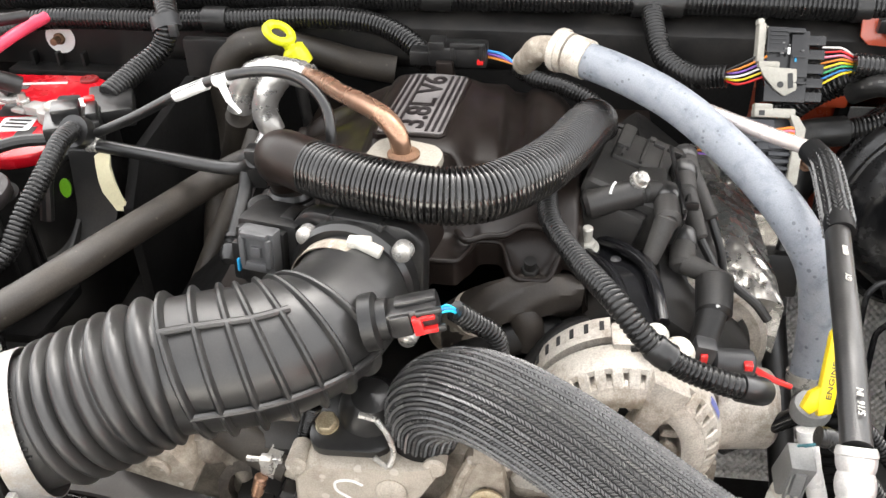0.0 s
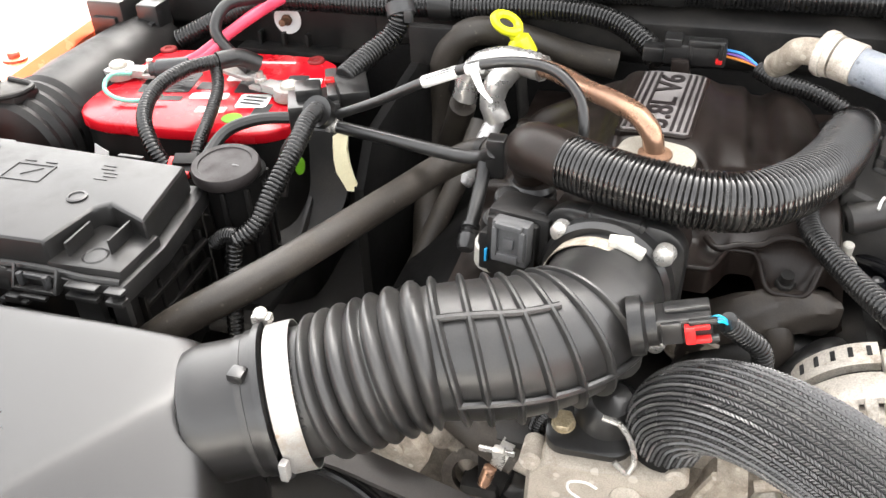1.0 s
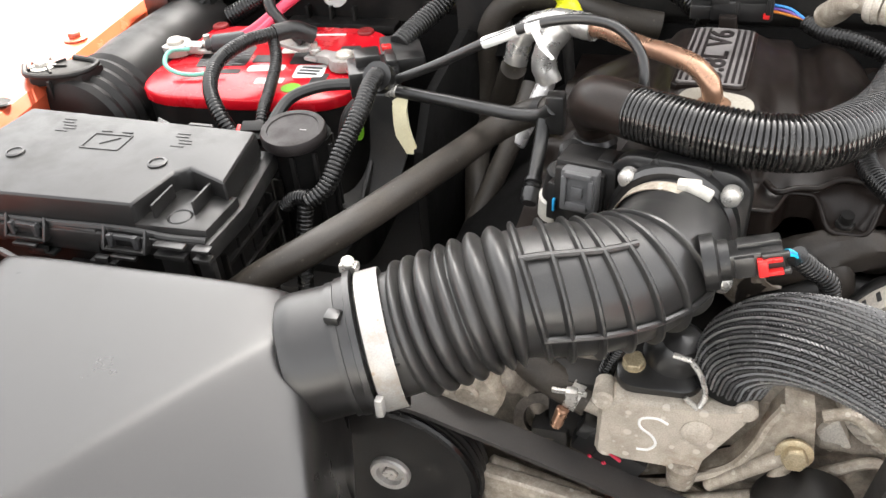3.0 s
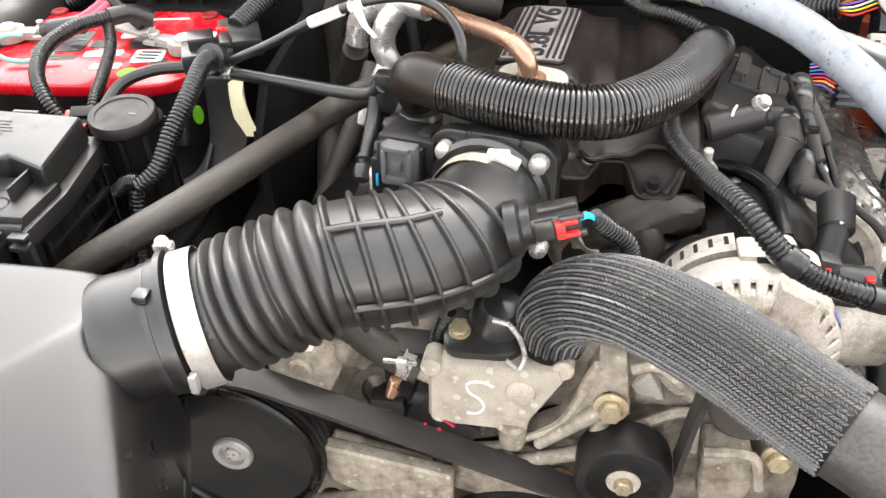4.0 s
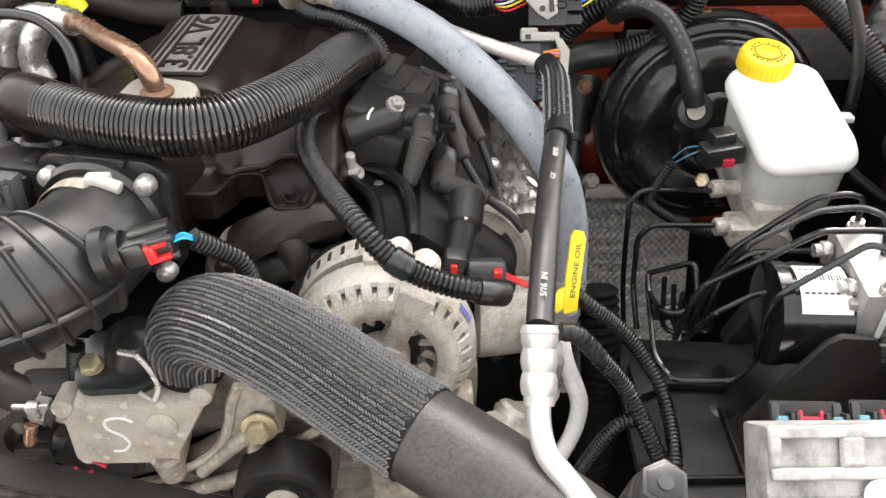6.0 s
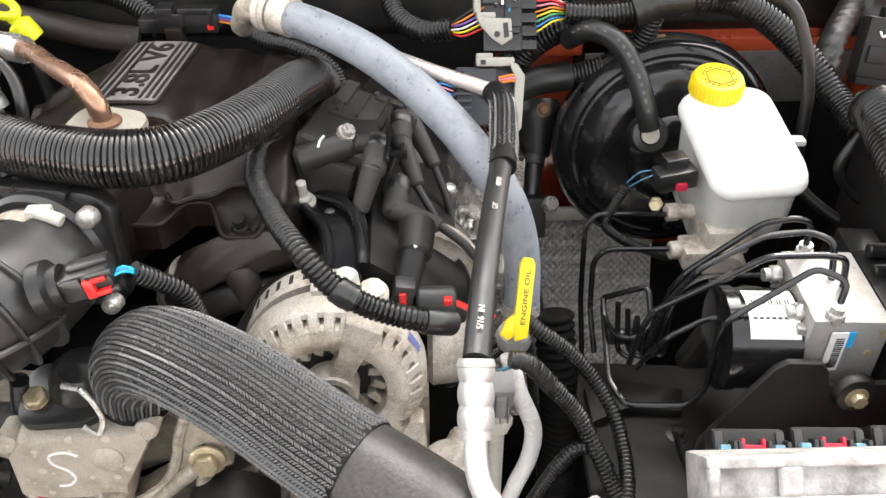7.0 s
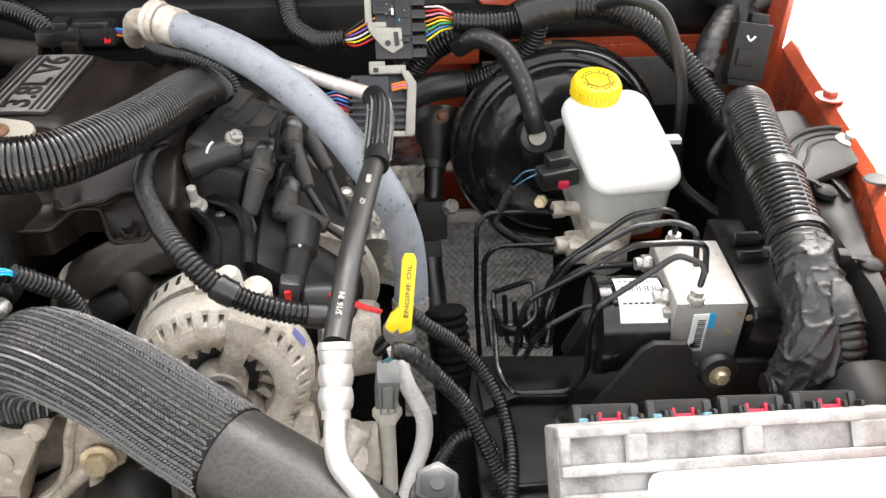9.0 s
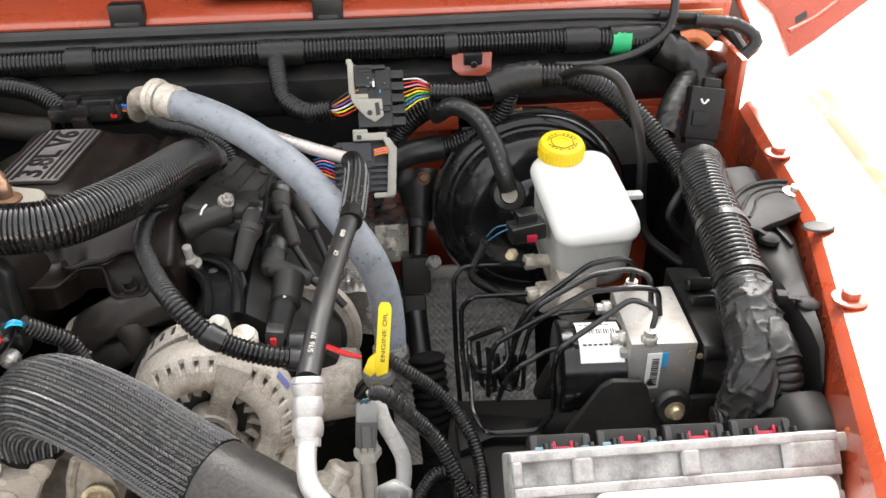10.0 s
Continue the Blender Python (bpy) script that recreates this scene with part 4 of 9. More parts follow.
part("plug", join(box((0, 0, 0), (0.024, 0.02, 0.036), pose(-0.160, 0.384, 0.948, 0, 25, 0), bevel=0.003), box((0, 0, 0), (0.040, 0.02, 0.020), pose(-0.140, 0.382, 0.931, 0, 28, 0), bevel=0.004), box((0, 0, 0), (0.010, 0.012, 0.016), pose(-0.166, 0.376, 0.962, 0, 25, 0), bevel=0.002)), M_BLACK, sensor_low)
part("seal", join(tube([(-0.163, 0.372, 0.934), (-0.157, 0.371, 0.927), (-0.150, 0.371, 0.930)], 0.0015, 6), tube([(-0.147, 0.371, 0.942), (-0.139, 0.371, 0.935)], 0.0015, 6)), M_LOCK_RED, sensor_low)
part("loom", conduit([(-0.145, 0.40, 1.03), (-0.155, 0.405, 1.0), (-0.165, 0.40, 0.955)], 0.006), M_LOOM, sensor_low)

# upper radiator hose in its braided sleeve
rad = thing("radiator_hose", (0.05, 0.30, 1.03), "black upper radiator hose in a ribbed braided sleeve", "hose")
RAD = [(-0.070, 0.402, 1.010), (-0.064, 0.398, 1.040), (-0.046, 0.382, 1.068), (-0.015, 0.352, 1.092), (0.03, 0.320, 1.094), (0.072, 0.289, 1.087), (0.096, 0.272, 1.083)]
part("braided_sleeve", tube(RAD, 0.0284, 48, 0.0035, lambda s, a: 0.0284 - 0.002 * np.exp(-((s - 0.0) / 0.02) ** 2) + 0 * a), M_BRAID, rad, "braided sleeve with lengthwise strands", smooth=80)
tagged(part("strand", strands(RAD, 0.0288, 60, 0.0023, 0.00075), M_STRAND, rad, "glossy woven strands", smooth=80), kind="stuff")
part("hose", tube([(0.080, 0.283, 1.085), (0.096, 0.272, 1.083), (0.112, 0.262, 1.080), (0.15, 0.232, 1.076), (0.20, 0.185, 1.070), (0.26, 0.12, 1.04)], 0.0275, 32), M_HOSE_CLOTH, rad, "cloth-textured black rubber hose")

# alternator
alt = thing("alternator", (0.076, 0.45, 0.97), "dusty cast aluminium alternator with cooling slots and fan", "alternator")
AX = Vector((0, -1, 0.06)).normalized()
am = basis((0.067, 0.396, 1.013), AX, (1, 0, 0)) @ Matrix.Diagonal((1.07, 1.07, 1, 1))
part("front_ring", lathe([(0.0350, -0.008), (0.0362, 0.001), (0.0410, 0.0030), (0.0470, 0.0022), (0.0515, -0.0005), (0.0530, -0.004), (0.0530, -0.012), (0.0350, -0.012)], am, 64, closed=True), M_CAST_PALE, alt)
part("outer_ring", lathe([(0.0572, -0.0070), (0.0600, -0.0085), (0.0621, -0.0135), (0.0627, -0.018), (0.0625, -0.030), (0.0560, -0.030)], am, 64, closed=True), M_CAST_PALE, alt)
part("stator", lathe([(0.054, -0.029), (0.0555, -0.030), (0.0555, -0.052), (0.045, -0.060)], am, 48), M_DARK_METAL, alt, "dark stator laminations")
part("rear_housing", lathe([(0.044, -0.056), (0.048, -0.058), (0.048, -0.076), (0.040, -0.092), (0.0, -0.098)], am, 48), M_CAST_DARK, alt, "dark rear housing")
rear_arch = part("rear_arch", lathe([(0.0560, -0.040), (0.0615, -0.040), (0.0630, -0.043), (0.0630, -0.060), (0.0560, -0.060)], am @ Matrix.Rotation(radians(100), 4, "Z"), 24, closed=True, arc=85), M_CAST_PALE, alt, "pale slotted rear bracket")
for k in range(9):
    part("slot", box((0.0630, 0, -0.051), (0.0012, 0.0030, 0.010), am @ Matrix.Rotation(radians(105 + 9.4 * k), 4, "Z"), bevel=0.0003, seg=1), M_INK_SHADE, rear_arch)
for i in range(34):
    a = 360 * i / 34 + 3
    if abs((a % 120) - 66) < 9:
        continue
    part("fin", prism([(0.0500, 0.0008), (0.0545, -0.0022), (0.0602, -0.0085), (0.0618, -0.018), (0.0500, -0.018)], -0.0036, 0.0036, am @ Matrix.Rotation(radians(a), 4, "Z") @ Matrix(((1, 0, 0, 0), (0, 0, -1, 0), (0, 1, 0, 0), (0, 0, 0, 1))), bevel=0.0009, seg=1), M_CAST_PALE, alt)
for a in (66, 186, 306):
    part("spoke_hole", lathe([(0.0052, 0.0034), (0.0046, 0.0030), (0.0, 0.0030)], am @ Matrix.Rotation(radians(a), 4, "Z") @ Matrix.Translation((0.040, 0.0005, 0.0012)), 20), M_CAST_PALE, alt, "cast recess")
    part("spoke", prism([(0.014, -0.0075), (0.034, -0.008), (0.046, -0.0105), (0.0600, -0.0125), (0.0600, 0.0125), (0.046, 0.0105), (0.034, 0.008), (0.014, 0.0075)], -0.012, 0.004, am @ Matrix.Rotation(radians(a), 4, "Z"), bevel=0.002), M_CAST_PALE, alt)
part("hub", lathe([(0.018, -0.012), (0.018, 0.002), (0.016, 0.006), (0.012, 0.006), (0, 0.006)], am, 32), M_CAST_PALE, alt)
fan = part("fan", lathe([(0.047, -0.026), (0.047, -0.0245), (0.0, -0.0245)], am, 40), M_CAST, alt, "grey cooling fan wheel")
for i in range(17):
    part("blade", prism([(0.024, -0.002), (0.040, -0.009), (0.0425, -0.005), (0.028, 0.003)], -0.024, -0.008, am @ Matrix.Rotation(radians(i * 360 / 17), 4, "Z"), bevel=0.0008, seg=1), M_CAST_PALE, fan)
# Black disc painted in as the shade behind the fan blades.
part("case_shade", lathe([(0.050, -0.018), (0.050, -0.03), (0, -0.03)], am, 40), M_INK_SHADE, alt)
part("drive_pulley", lathe([(0.012, 0.006), (0.013, 0.024), (0.0245, 0.026), (0.0262, 0.028)] + [(0.0260 - (0.0016 if i % 2 else 0), 0.029 + 0.0026 * i) for i in range(8)] + [(0.0265, 0.051), (0.024, 0.053), (0.018, 0.050), (0.0, 0.050)], am, 40), M_PULLEY_BROWN, alt, "grooved dark brown pulley")
part("mount_ear", prism([(0.036, -0.056), (0.062, -0.066), (0.060, -0.030), (0.050, -0.028)], -0.02, 0.0, am, bevel=0.003), M_CAST_PALE, alt)
part("mount_ear", prism([(-0.058, -0.020), (-0.070, -0.035), (-0.060, -0.052), (-0.045, -0.045)], -0.02, 0.0, am, bevel=0.003), M_CAST_PALE, alt)
part("mount_ear", prism([(-0.008, 0.052), (-0.012, 0.066), (0.010, 0.068), (0.013, 0.052)], -0.05, -0.024, am, bevel=0.004), M_CAST_PALE, alt)
for x, y, z in ((0.102, 0.4035, 0.973), (0.114, 0.404, 0.970)):
    part("screw", hexnut((x, y - 0.004, z), AX, 0.004, 0.003), M_CAST_PALE, alt)
part("blue_mark", lathe([(0.0618, -0.0110), (0.0626, -0.0135), (0.0632, -0.0170), (0.0626, -0.0170), (0.0616, -0.0130)], am @ Matrix.Rotation(radians(22), 4, "Z"), 14, closed=True, arc=13), material("blue_paint_pen", (0.13, 0.15, 0.38), 0.5, vary=0.2), alt, "blue paint mark")

compressor = thing("compressor", (0.16, 0.5, 0.86), "dusty cast aluminium compressor body beside the alternator", "compressor")
cmf = basis((0.127, 0.516, 1.004), (0, -1, 0.08), (1, 0, 0))
part("casing", lathe([(0.0, -0.020), (0.058, -0.020), (0.060, -0.010), (0.0585, -0.004), (0.054, -0.002), (0.050, -0.004), (0.030, -0.002), (0.026, 0.001), (0.0, 0.001)], cmf, 48), M_CAST_PALE, compressor, "dished dusty casing")
for a0, arc in ((-30, 70), (95, 60), (200, 60)):
    part("slot", lathe([(0.040, -0.0028), (0.0405, -0.0015), (0.0455, -0.0015), (0.046, -0.0035)], cmf @ Matrix.Rotation(radians(a0), 4, "Z"), 16, arc=arc), M_INK_SHADE, compressor, "dark curved slot")
for a in (20, 85, 170):
    part("hole", lathe([(0.0032, 0.0), (0.0032, 0.0006), (0, 0.0006)], cmf @ Matrix.Rotation(radians(a), 4, "Z") @ Matrix.Translation((0.033, 0, -0.0022)), 12), M_INK_SHADE, compressor)
part("nose", cyl((0.185, 0.475, 0.985), (0.135, 0.475, 0.985), 0.030, 0.034, bevel=0.004), M_CAST_PALE, compressor, "smooth pale nose beside the alternator")

# ---- intake: air box, hose, throttle, manifold cover ----
airbox = thing("air_filter_box", (-0.45, 0.17, 0.9), "large satin black plastic air filter box", "air box")
CREASE = (Vector((-0.336, 0.300)), Vector((-0.410, 0.177)))


def soft(d, w):
    """A ramp that starts gently at zero."""
    return 0.5 * (d + math.sqrt(d * d + w * w))


def lid_height(x, y):
    along = (CREASE[1] - CREASE[0]).normalized()
    rel = Vector((x, y)) - CREASE[0]
    d = rel.x * -along.y + rel.y * along.x
    z = 1.107 - 0.56 * soft(d, 0.004)
    rear = y - (0.327 + 0.02 * (x + 0.5) - 0.9 * max(0.0, x + 0.342))
    z -= 3.0 * soft(rear, 0.004)
    z -= 2.5 * soft(-0.598 - x + 0.30 * (0.33 - y), 0.008)
    z -= 14.0 * soft((x + 0.3345) * 0.902 + (y - 0.293) * 0.413, 0.004)
    return max(z, 0.96)


def lid_edge(u, y):
    """The lid reaches from the fender side, u = 0, to the slanted wall round its outlet, u = 1."""
    return -0.70 + u * (0.70 - 0.323 - 0.458 * (y - 0.293))


lid_sheet = field(0.0, 1.0, 0.0, 0.352, 230, 140, lambda u, y: lid_height(lid_edge(u, y), y), None, 0.02)
part("lid", ([(lid_edge(u, y), y, z) for u, y, z in lid_sheet[0]], lid_sheet[1], None), M_GRAINED, airbox, "grained black lid with a diagonal crease", smooth=70)
CL = Vector((-0.304, 0.312, 1.078))
AXH = Vector((0.072, 0.033, 0.010)).normalized()
part("outlet", lathe([(0.0340, -0.0520), (0.0410, -0.0490), (0.0430, -0.0440), (0.0434, -0.038), (0.0432, -0.030), (0.0430, -0.012), (0.0455, -0.010), (0.0460, -0.004), (0.046, 0.0)], basis(CL, AXH), 56), M_GRAINED, airbox, "round outlet neck")
part("flange", prism([(-0.615, 0.33), (-0.66, 0.31), (-0.70, 0.20), (-0.70, 0.05), (-0.64, 0.05)], 1.06, 1.068, bevel=0.002), M_BLACK, airbox)
part("latch_frame", join(tube([(-0.66, 0.315, 1.07), (-0.632, 0.338, 1.09), (-0.60, 0.335, 1.088), (-0.575, 0.328, 1.075)], 0.003, 6), tube([(-0.632, 0.338, 1.09), (-0.63, 0.315, 1.07)], 0.003, 6)), M_BLACK, airbox)
part("scuff", join(tube([(-0.56, 0.30, 1.1045), (-0.54, 0.32, 1.1035)], 0.0006, 4)), M_INK_SHADE, airbox)

hose = thing("air_intake_hose", (-0.2, 0.36, 1.03), "black ribbed rubber air intake hose with bellows", "hose")
HOSE = [(-0.318, 0.305, 1.076), (-0.304, 0.312, 1.078), (-0.275, 0.3225, 1.086), (-0.245, 0.333, 1.097), (-0.2127, 0.3465, 1.106), (-0.163, 0.370, 1.103), (-0.136, 0.393, 1.102), (-0.123, 0.424, 1.101), (-0.121, 0.447, 1.100)]
BELLOWS = (0.0465, 0.1185)  # along the hose, from the clamp
RINGS = 7


def hose_radius(s, a):
    pitch = (BELLOWS[1] - BELLOWS[0]) / RINGS
    u = (s - BELLOWS[0]) / pitch
    r = 0.0410 + 0.0022 * np.clip((s - 0.118) / 0.03, 0, 1) - 0.0030 * np.clip((s - 0.185) / 0.05, 0, 1)
    r = np.where(s < 0.020, 0.0445, r)
    bell = 0.0396 + 0.0066 * (1 - np.abs(2 * (u - np.floor(u)) - 1) ** 1.7) ** 0.8
    r = np.where((u >= 0) & (u < RINGS), bell, r)
    return r + 0 * a


hose_c, hose_s = curve_points(HOSE, 0.0012)
part("bellows", tube(HOSE, 0.04, 64, 0.0010, hose_radius), M_HOSE, hose, "ribbed bellows and smooth bend", smooth=70)


# raised ribs round the bend, joined by two rails
def hose_frame(s, lean=13.0):
    i = int(np.clip(np.searchsorted(hose_s, s), 2, len(hose_c) - 3))
    return basis(hose_c[i], hose_c[i + 2] - hose_c[i - 2], (0, 0, 1)) @ Matrix.Rotation(radians(lean), 4, "Y")


RIB_S = [0.128, 0.144, 0.160, 0.175, 0.190, 0.204, 0.217]
RIB_R = [0.0470, 0.0476, 0.0478, 0.0476, 0.0472, 0.0466, 0.0458]
for s, rr in zip(RIB_S, RIB_R):
    part("rib", lathe([(rr - 0.0068, -0.0032), (rr - 0.0018, -0.0021), (rr, -0.0008), (rr, 0.0008), (rr - 0.0018, 0.0021), (rr - 0.0068, 0.0032)], hose_frame(s), 56), M_HOSE, hose)
for a, s0, s1 in ((22, 0.127, 0.195), (92, 0.127, 0.219)):
    pts = []
    for s in np.linspace(s0, s1, 11):
        m = hose_frame(float(s))
        rr = float(np.interp(s, RIB_S, RIB_R)) - 0.0022
        pts.append(m @ Vector((rr * math.cos(radians(a)), rr * math.sin(radians(a)), 0)))
    part("rail", tube(pts, 0.0024, 8, 0.003), M_HOSE, hose)
clamp = part("clamp_band", lathe([(0.0462, 0.004), (0.0468, 0.004), (0.0468, 0.019), (0.0462, 0.019)], basis(CL, AXH), 56, closed=True), M_ALU, hose, "bright steel band clamp")
part("clamp_rim", lathe([(0.044, -0.004), (0.0492, -0.003), (0.0492, 0.001), (0.044, 0.002)], basis(CL, AXH), 56, closed=True), M_BLACK, hose)
part("clamp_screw", join(cyl((-0.3225, 0.342, 1.112), (-0.3205, 0.338, 1.124), 0.0045, bevel=0.001), box((-0.321, 0.340, 1.117), (0.012, 0.008, 0.006), bevel=0.001)), M_ZINC, hose, "steel clamp screw")
part("clamp_tab", box((-0.311, 0.289, 1.119), (0.010, 0.010, 0.006), bevel=0.002), M_BLACK, hose)
part("clamp_tail", box((-0.279, 0.268, 1.070), (0.005, 0.006, 0.014), bevel=0.001), M_ALU, hose)
for i in range(9):
    a = radians(20 + i * 7)
    part("moulded_mark", box((0.0412 * math.cos(a), 0.0412 * math.sin(a), 0.0), (0.0010, 0.0012 + 0.0008 * (i % 3), 0.0050), hose_frame(0.0405, 0.0), bevel=0.0002), M_HOSE, hose)
# sensor in the side of the hose
maf = thing("air_temperature_sensor", (-0.075, 0.39, 1.11), "black air temperature sensor plug with red lock and blue wires", "connector")
mm = basis((-0.100, 0.384, 1.120), (0.965, 0.13, 0.22), (0, 0.1, 1))
part("grommet", lathe([(0.018, 0), (0.018, 0.008), (0.013, 0.010), (0.013, 0.016), (0.010, 0.016)], mm, 28), M_RUBBER, maf)
part("plug", join(box((0, 0, 0.030), (0.016, 0.021, 0.034), mm, bevel=0.002), box((0.0085, -0.002, 0.034), (0.005, 0.010, 0.026), mm, bevel=0.0015), box((0.0, 0.011, 0.024), (0.014, 0.004, 0.012), mm, bevel=0.001), box((0.006, 0.0115, 0.042), (0.004, 0.004, 0.016), mm, bevel=0.001), box((-0.006, 0.0115, 0.042), (0.004, 0.004, 0.016), mm, bevel=0.001)), M_BLACK, maf)
part("lock", join(box((-0.001, 0.0125, 0.034), (0.012, 0.005, 0.006), mm, bevel=0.001), box((0.004, 0.0125, 0.041), (0.003, 0.005, 0.009), mm, bevel=0.0008), box((-0.005, 0.0125, 0.041), (0.003, 0.005, 0.009), mm, bevel=0.0008)), M_CLIP_RED, maf, "red plug lock")
for i, c in enumerate(("cyan", "blue", "cyan")):
    o = 0.003 * (i - 1)
    part("wire", tube([(-0.056, 0.389 + o, 1.128), (-0.051, 0.391 + o, 1.1300), (-0.047, 0.393 + o * 0.6, 1.128), (-0.043, 0.395 + o * 0.4, 1.123)], 0.0008, 8, 0.002), WIRE[c], maf)
part("loom", conduit([(-0.0455, 0.394, 1.126), (-0.034, 0.400, 1.113), (-0.022, 0.405, 1.100), (-0.018, 0.408, 1.08), (-0.018, 0.415, 1.055)], 0.0065), M_LOOM, maf)

M_CONN = material("mid_grey_connector_plastic", (0.085, 0.085, 0.086), 0.5, vary=0.1, bump=0.08)
throttle = thing("throttle_body", (-0.13, 0.46, 1.04), "black throttle body with silver flange bolts", "throttle body")
tbm = basis((-0.121, 0.456, 1.100), (-0.2, -0.97, 0.1), (1, -0.2, 0))
part("flange", prism(rrect(0.098, 0.090, 0.018, 4), -0.014, 0.0, tbm, bevel=0.003), M_BLACK, throttle)
part("flange_web", join(*[box((x, y, 0.002), (0.004, 0.020, 0.006), tbm @ Matrix.Rotation(radians(a), 4, "Z"), bevel=0.001) for x, y, a in ((0.0, 0.040, 20), (0.0, 0.041, -24), (0.0, 0.044, 70))], prism(rrect(0.040, 0.012, 0.004, 3, 0.0, 0.041), -0.012, 0.004, tbm, bevel=0.002)), M_BLACK, throttle, "moulded webs on the flange")
part("bore", lathe([(0.046, -0.002), (0.046, 0.010), (0.043, 0.014), (0.040, 0.014)], tbm, 48), M_BLACK, throttle)
part("motor_housing", join(box((-0.066, 0.006, -0.012), (0.048, 0.056, 0.036), tbm, bevel=0.006), box((-0.068, 0.008, 0.008), (0.038, 0.044, 0.008), tbm, bevel=0.003), box((-0.054, 0.026, -0.012), (0.012, 0.02, 0.02), tbm, bevel=0.003), box((-0.088, 0.0, 0.004), (0.010, 0.03, 0.012), tbm, bevel=0.002)), M_BLACK_MATT, throttle, "grey-black actuator housing")
tbc = tbm @ Matrix.Translation((0.006, 0.016, -0.003))
part("connector", join(box((-0.071, 0.002, 0.019), (0.027, 0.032, 0.012), tbc, bevel=0.002), box((-0.071, 0.016, 0.026), (0.020, 0.004, 0.005), tbc, bevel=0.001), box((-0.071, -0.008, 0.026), (0.016, 0.006, 0.004), tbc, bevel=0.001), box((-0.081, 0.003, 0.026), (0.004, 0.022, 0.004), tbc, bevel=0.001), box((-0.061, 0.003, 0.026), (0.004, 0.022, 0.004), tbc, bevel=0.001), box((-0.071, 0.003, 0.025), (0.008, 0.008, 0.004), tbc, bevel=0.001)), M_CONN, throttle, "grey rectangular connector")
part("connector_tab", box((-0.0855, 0.000, 0.0135), (0.002, 0.010, 0.003), tbm, bevel=0.0006), M_BLUE, throttle, "blue lock tab")
for p in ((-0.1545, 0.459, 1.131), (-0.0855, 0.443, 1.1335), (-0.083, 0.436, 1.066)):
    part("bolt", lathe([(0.0070, -0.004), (0.0070, 0.003), (0.0058, 0.0056), (0.0030, 0.0070), (0, 0.0072)], basis(p, (-0.2, -0.97, 0.1)), 20), M_ZINC, throttle, "bright round-headed flange bolt")
part("hose_clamp", lathe([(0.0405, 0), (0.0412, 0), (0.0412, 0.011), (0.0405, 0.011)], basis((-0.1225, 0.440, 1.100), (-0.28, -0.95, 0.02)), 48, closed=True), M_CAST, throttle, "dull worm-drive clamp")
part("clamp_screw", join(cyl((-0.115, 0.437, 1.143), (-0.098, 0.434, 1.137), 0.0045, bevel=0.001), box((-0.113, 0.438, 1.141), (0.016, 0.010, 0.008), basis((0, 0, 0), (0, 0, 1)), bevel=0.002)), M_BEIGE, throttle)

# manifold cover: a moulded shell with runners
def bump(x, y, cx, cy, rx, ry, p=2):
    return math.exp(-(abs((x - cx) / rx) ** p + abs((y - cy) / ry) ** p))


def smooth01(t):
    t = max(0.0, min(1.0, t))
    return t * t * (3 - 2 * t)


def cover_front_line(x):
    """The scalloped front edge of the cover."""
    return 0.480 + 0.028 * smooth01((x + 0.056) / 0.016) - 0.022 * bump(x, 0, -0.001, 0, 0.019, 1, 6) - 0.010 * smooth01((x - 0.02) / 0.02)


def shell(x, y):
    dome = bump(x, y, -0.060, 0.672, 0.135, 0.150 if y < 0.672 else 0.18, 4)
    z = 0.955 + 0.168 * dome
    z += 0.105 * bump(x, y, -0.19, 0.70, 0.075, 0.13, 4) * (1 - dome)
    z = max(z, 1.05 + 0.0865 * bump(x, y, -0.103, 0.556, 0.048, 0.044, 6))
    for k in range(4):
        z += 0.007 * bump(x, y, 0.035 + 0.006 * k, 0.585 + 0.066 * k, 0.034, 0.024, 2)
        z += 0.014 * bump(x, y, -0.225, 0.56 + 0.062 * k, 0.05, 0.020, 2)
    z -= 0.010 * bump(x, y, -0.022, 0.70, 0.010, 0.09, 4)
    z += 0.006 * bump(x, y, 0.012, 0.69, 0.02, 0.09, 4)
    apron = 1.0985 + 0.016 * smooth01((y - 0.508) / 0.05) + 0.009 * bump(x, y, 0.000, 0.552, 0.034, 0.034, 2)
    apron -= 0.018 * bump(x, y, -0.001, 0.488, 0.0185, 0.020, 4)
    apron -= 0.006 * bump(x, y, -0.052, 0.512, 0.010, 0.018, 3)
    side = smooth01((0.060 - x) / 0.03) * smooth01((x + 0.165) / 0.03) * smooth01((0.66 - y) / 0.05)
    z = max(z, 0.955 + (apron - 0.955) * side)
    # flat seat of the badge
    seat = bump(x, y, -0.1015, 0.665, 0.043, 0.083, 8)
    z += seat * (1.1342 - 0.0675 * (x + 0.1015) - 0.0021 * (y - 0.665) - z)
    z += 0.0010 * noise.noise((x * 40, y * 40, 1.0)) * (1 - seat)
    return z


cover = thing("intake_manifold_cover", (-0.09, 0.67, 1.0), "dusty brown-black moulded plastic intake manifold cover", "engine cover")
cover_sheet = field(-0.245, 0.115, 0.0, 1.0, 180, 180, lambda x, v: shell(x, cover_front_line(x) + 0.001 + v * (0.86 - cover_front_line(x))), None, 0.020)
part("shell", ([(x, cover_front_line(x) + 0.001 + v * (0.86 - cover_front_line(x)), z) for x, v, z in cover_sheet[0]], cover_sheet[1], None), M_COVER, cover, smooth=70)
lip = [(x, cover_front_line(x) + 0.002, 1.0990 - 0.017 * bump(x, 0, -0.001, 0, 0.019, 1, 6)) for x in np.linspace(-0.080, 0.034, 40)]
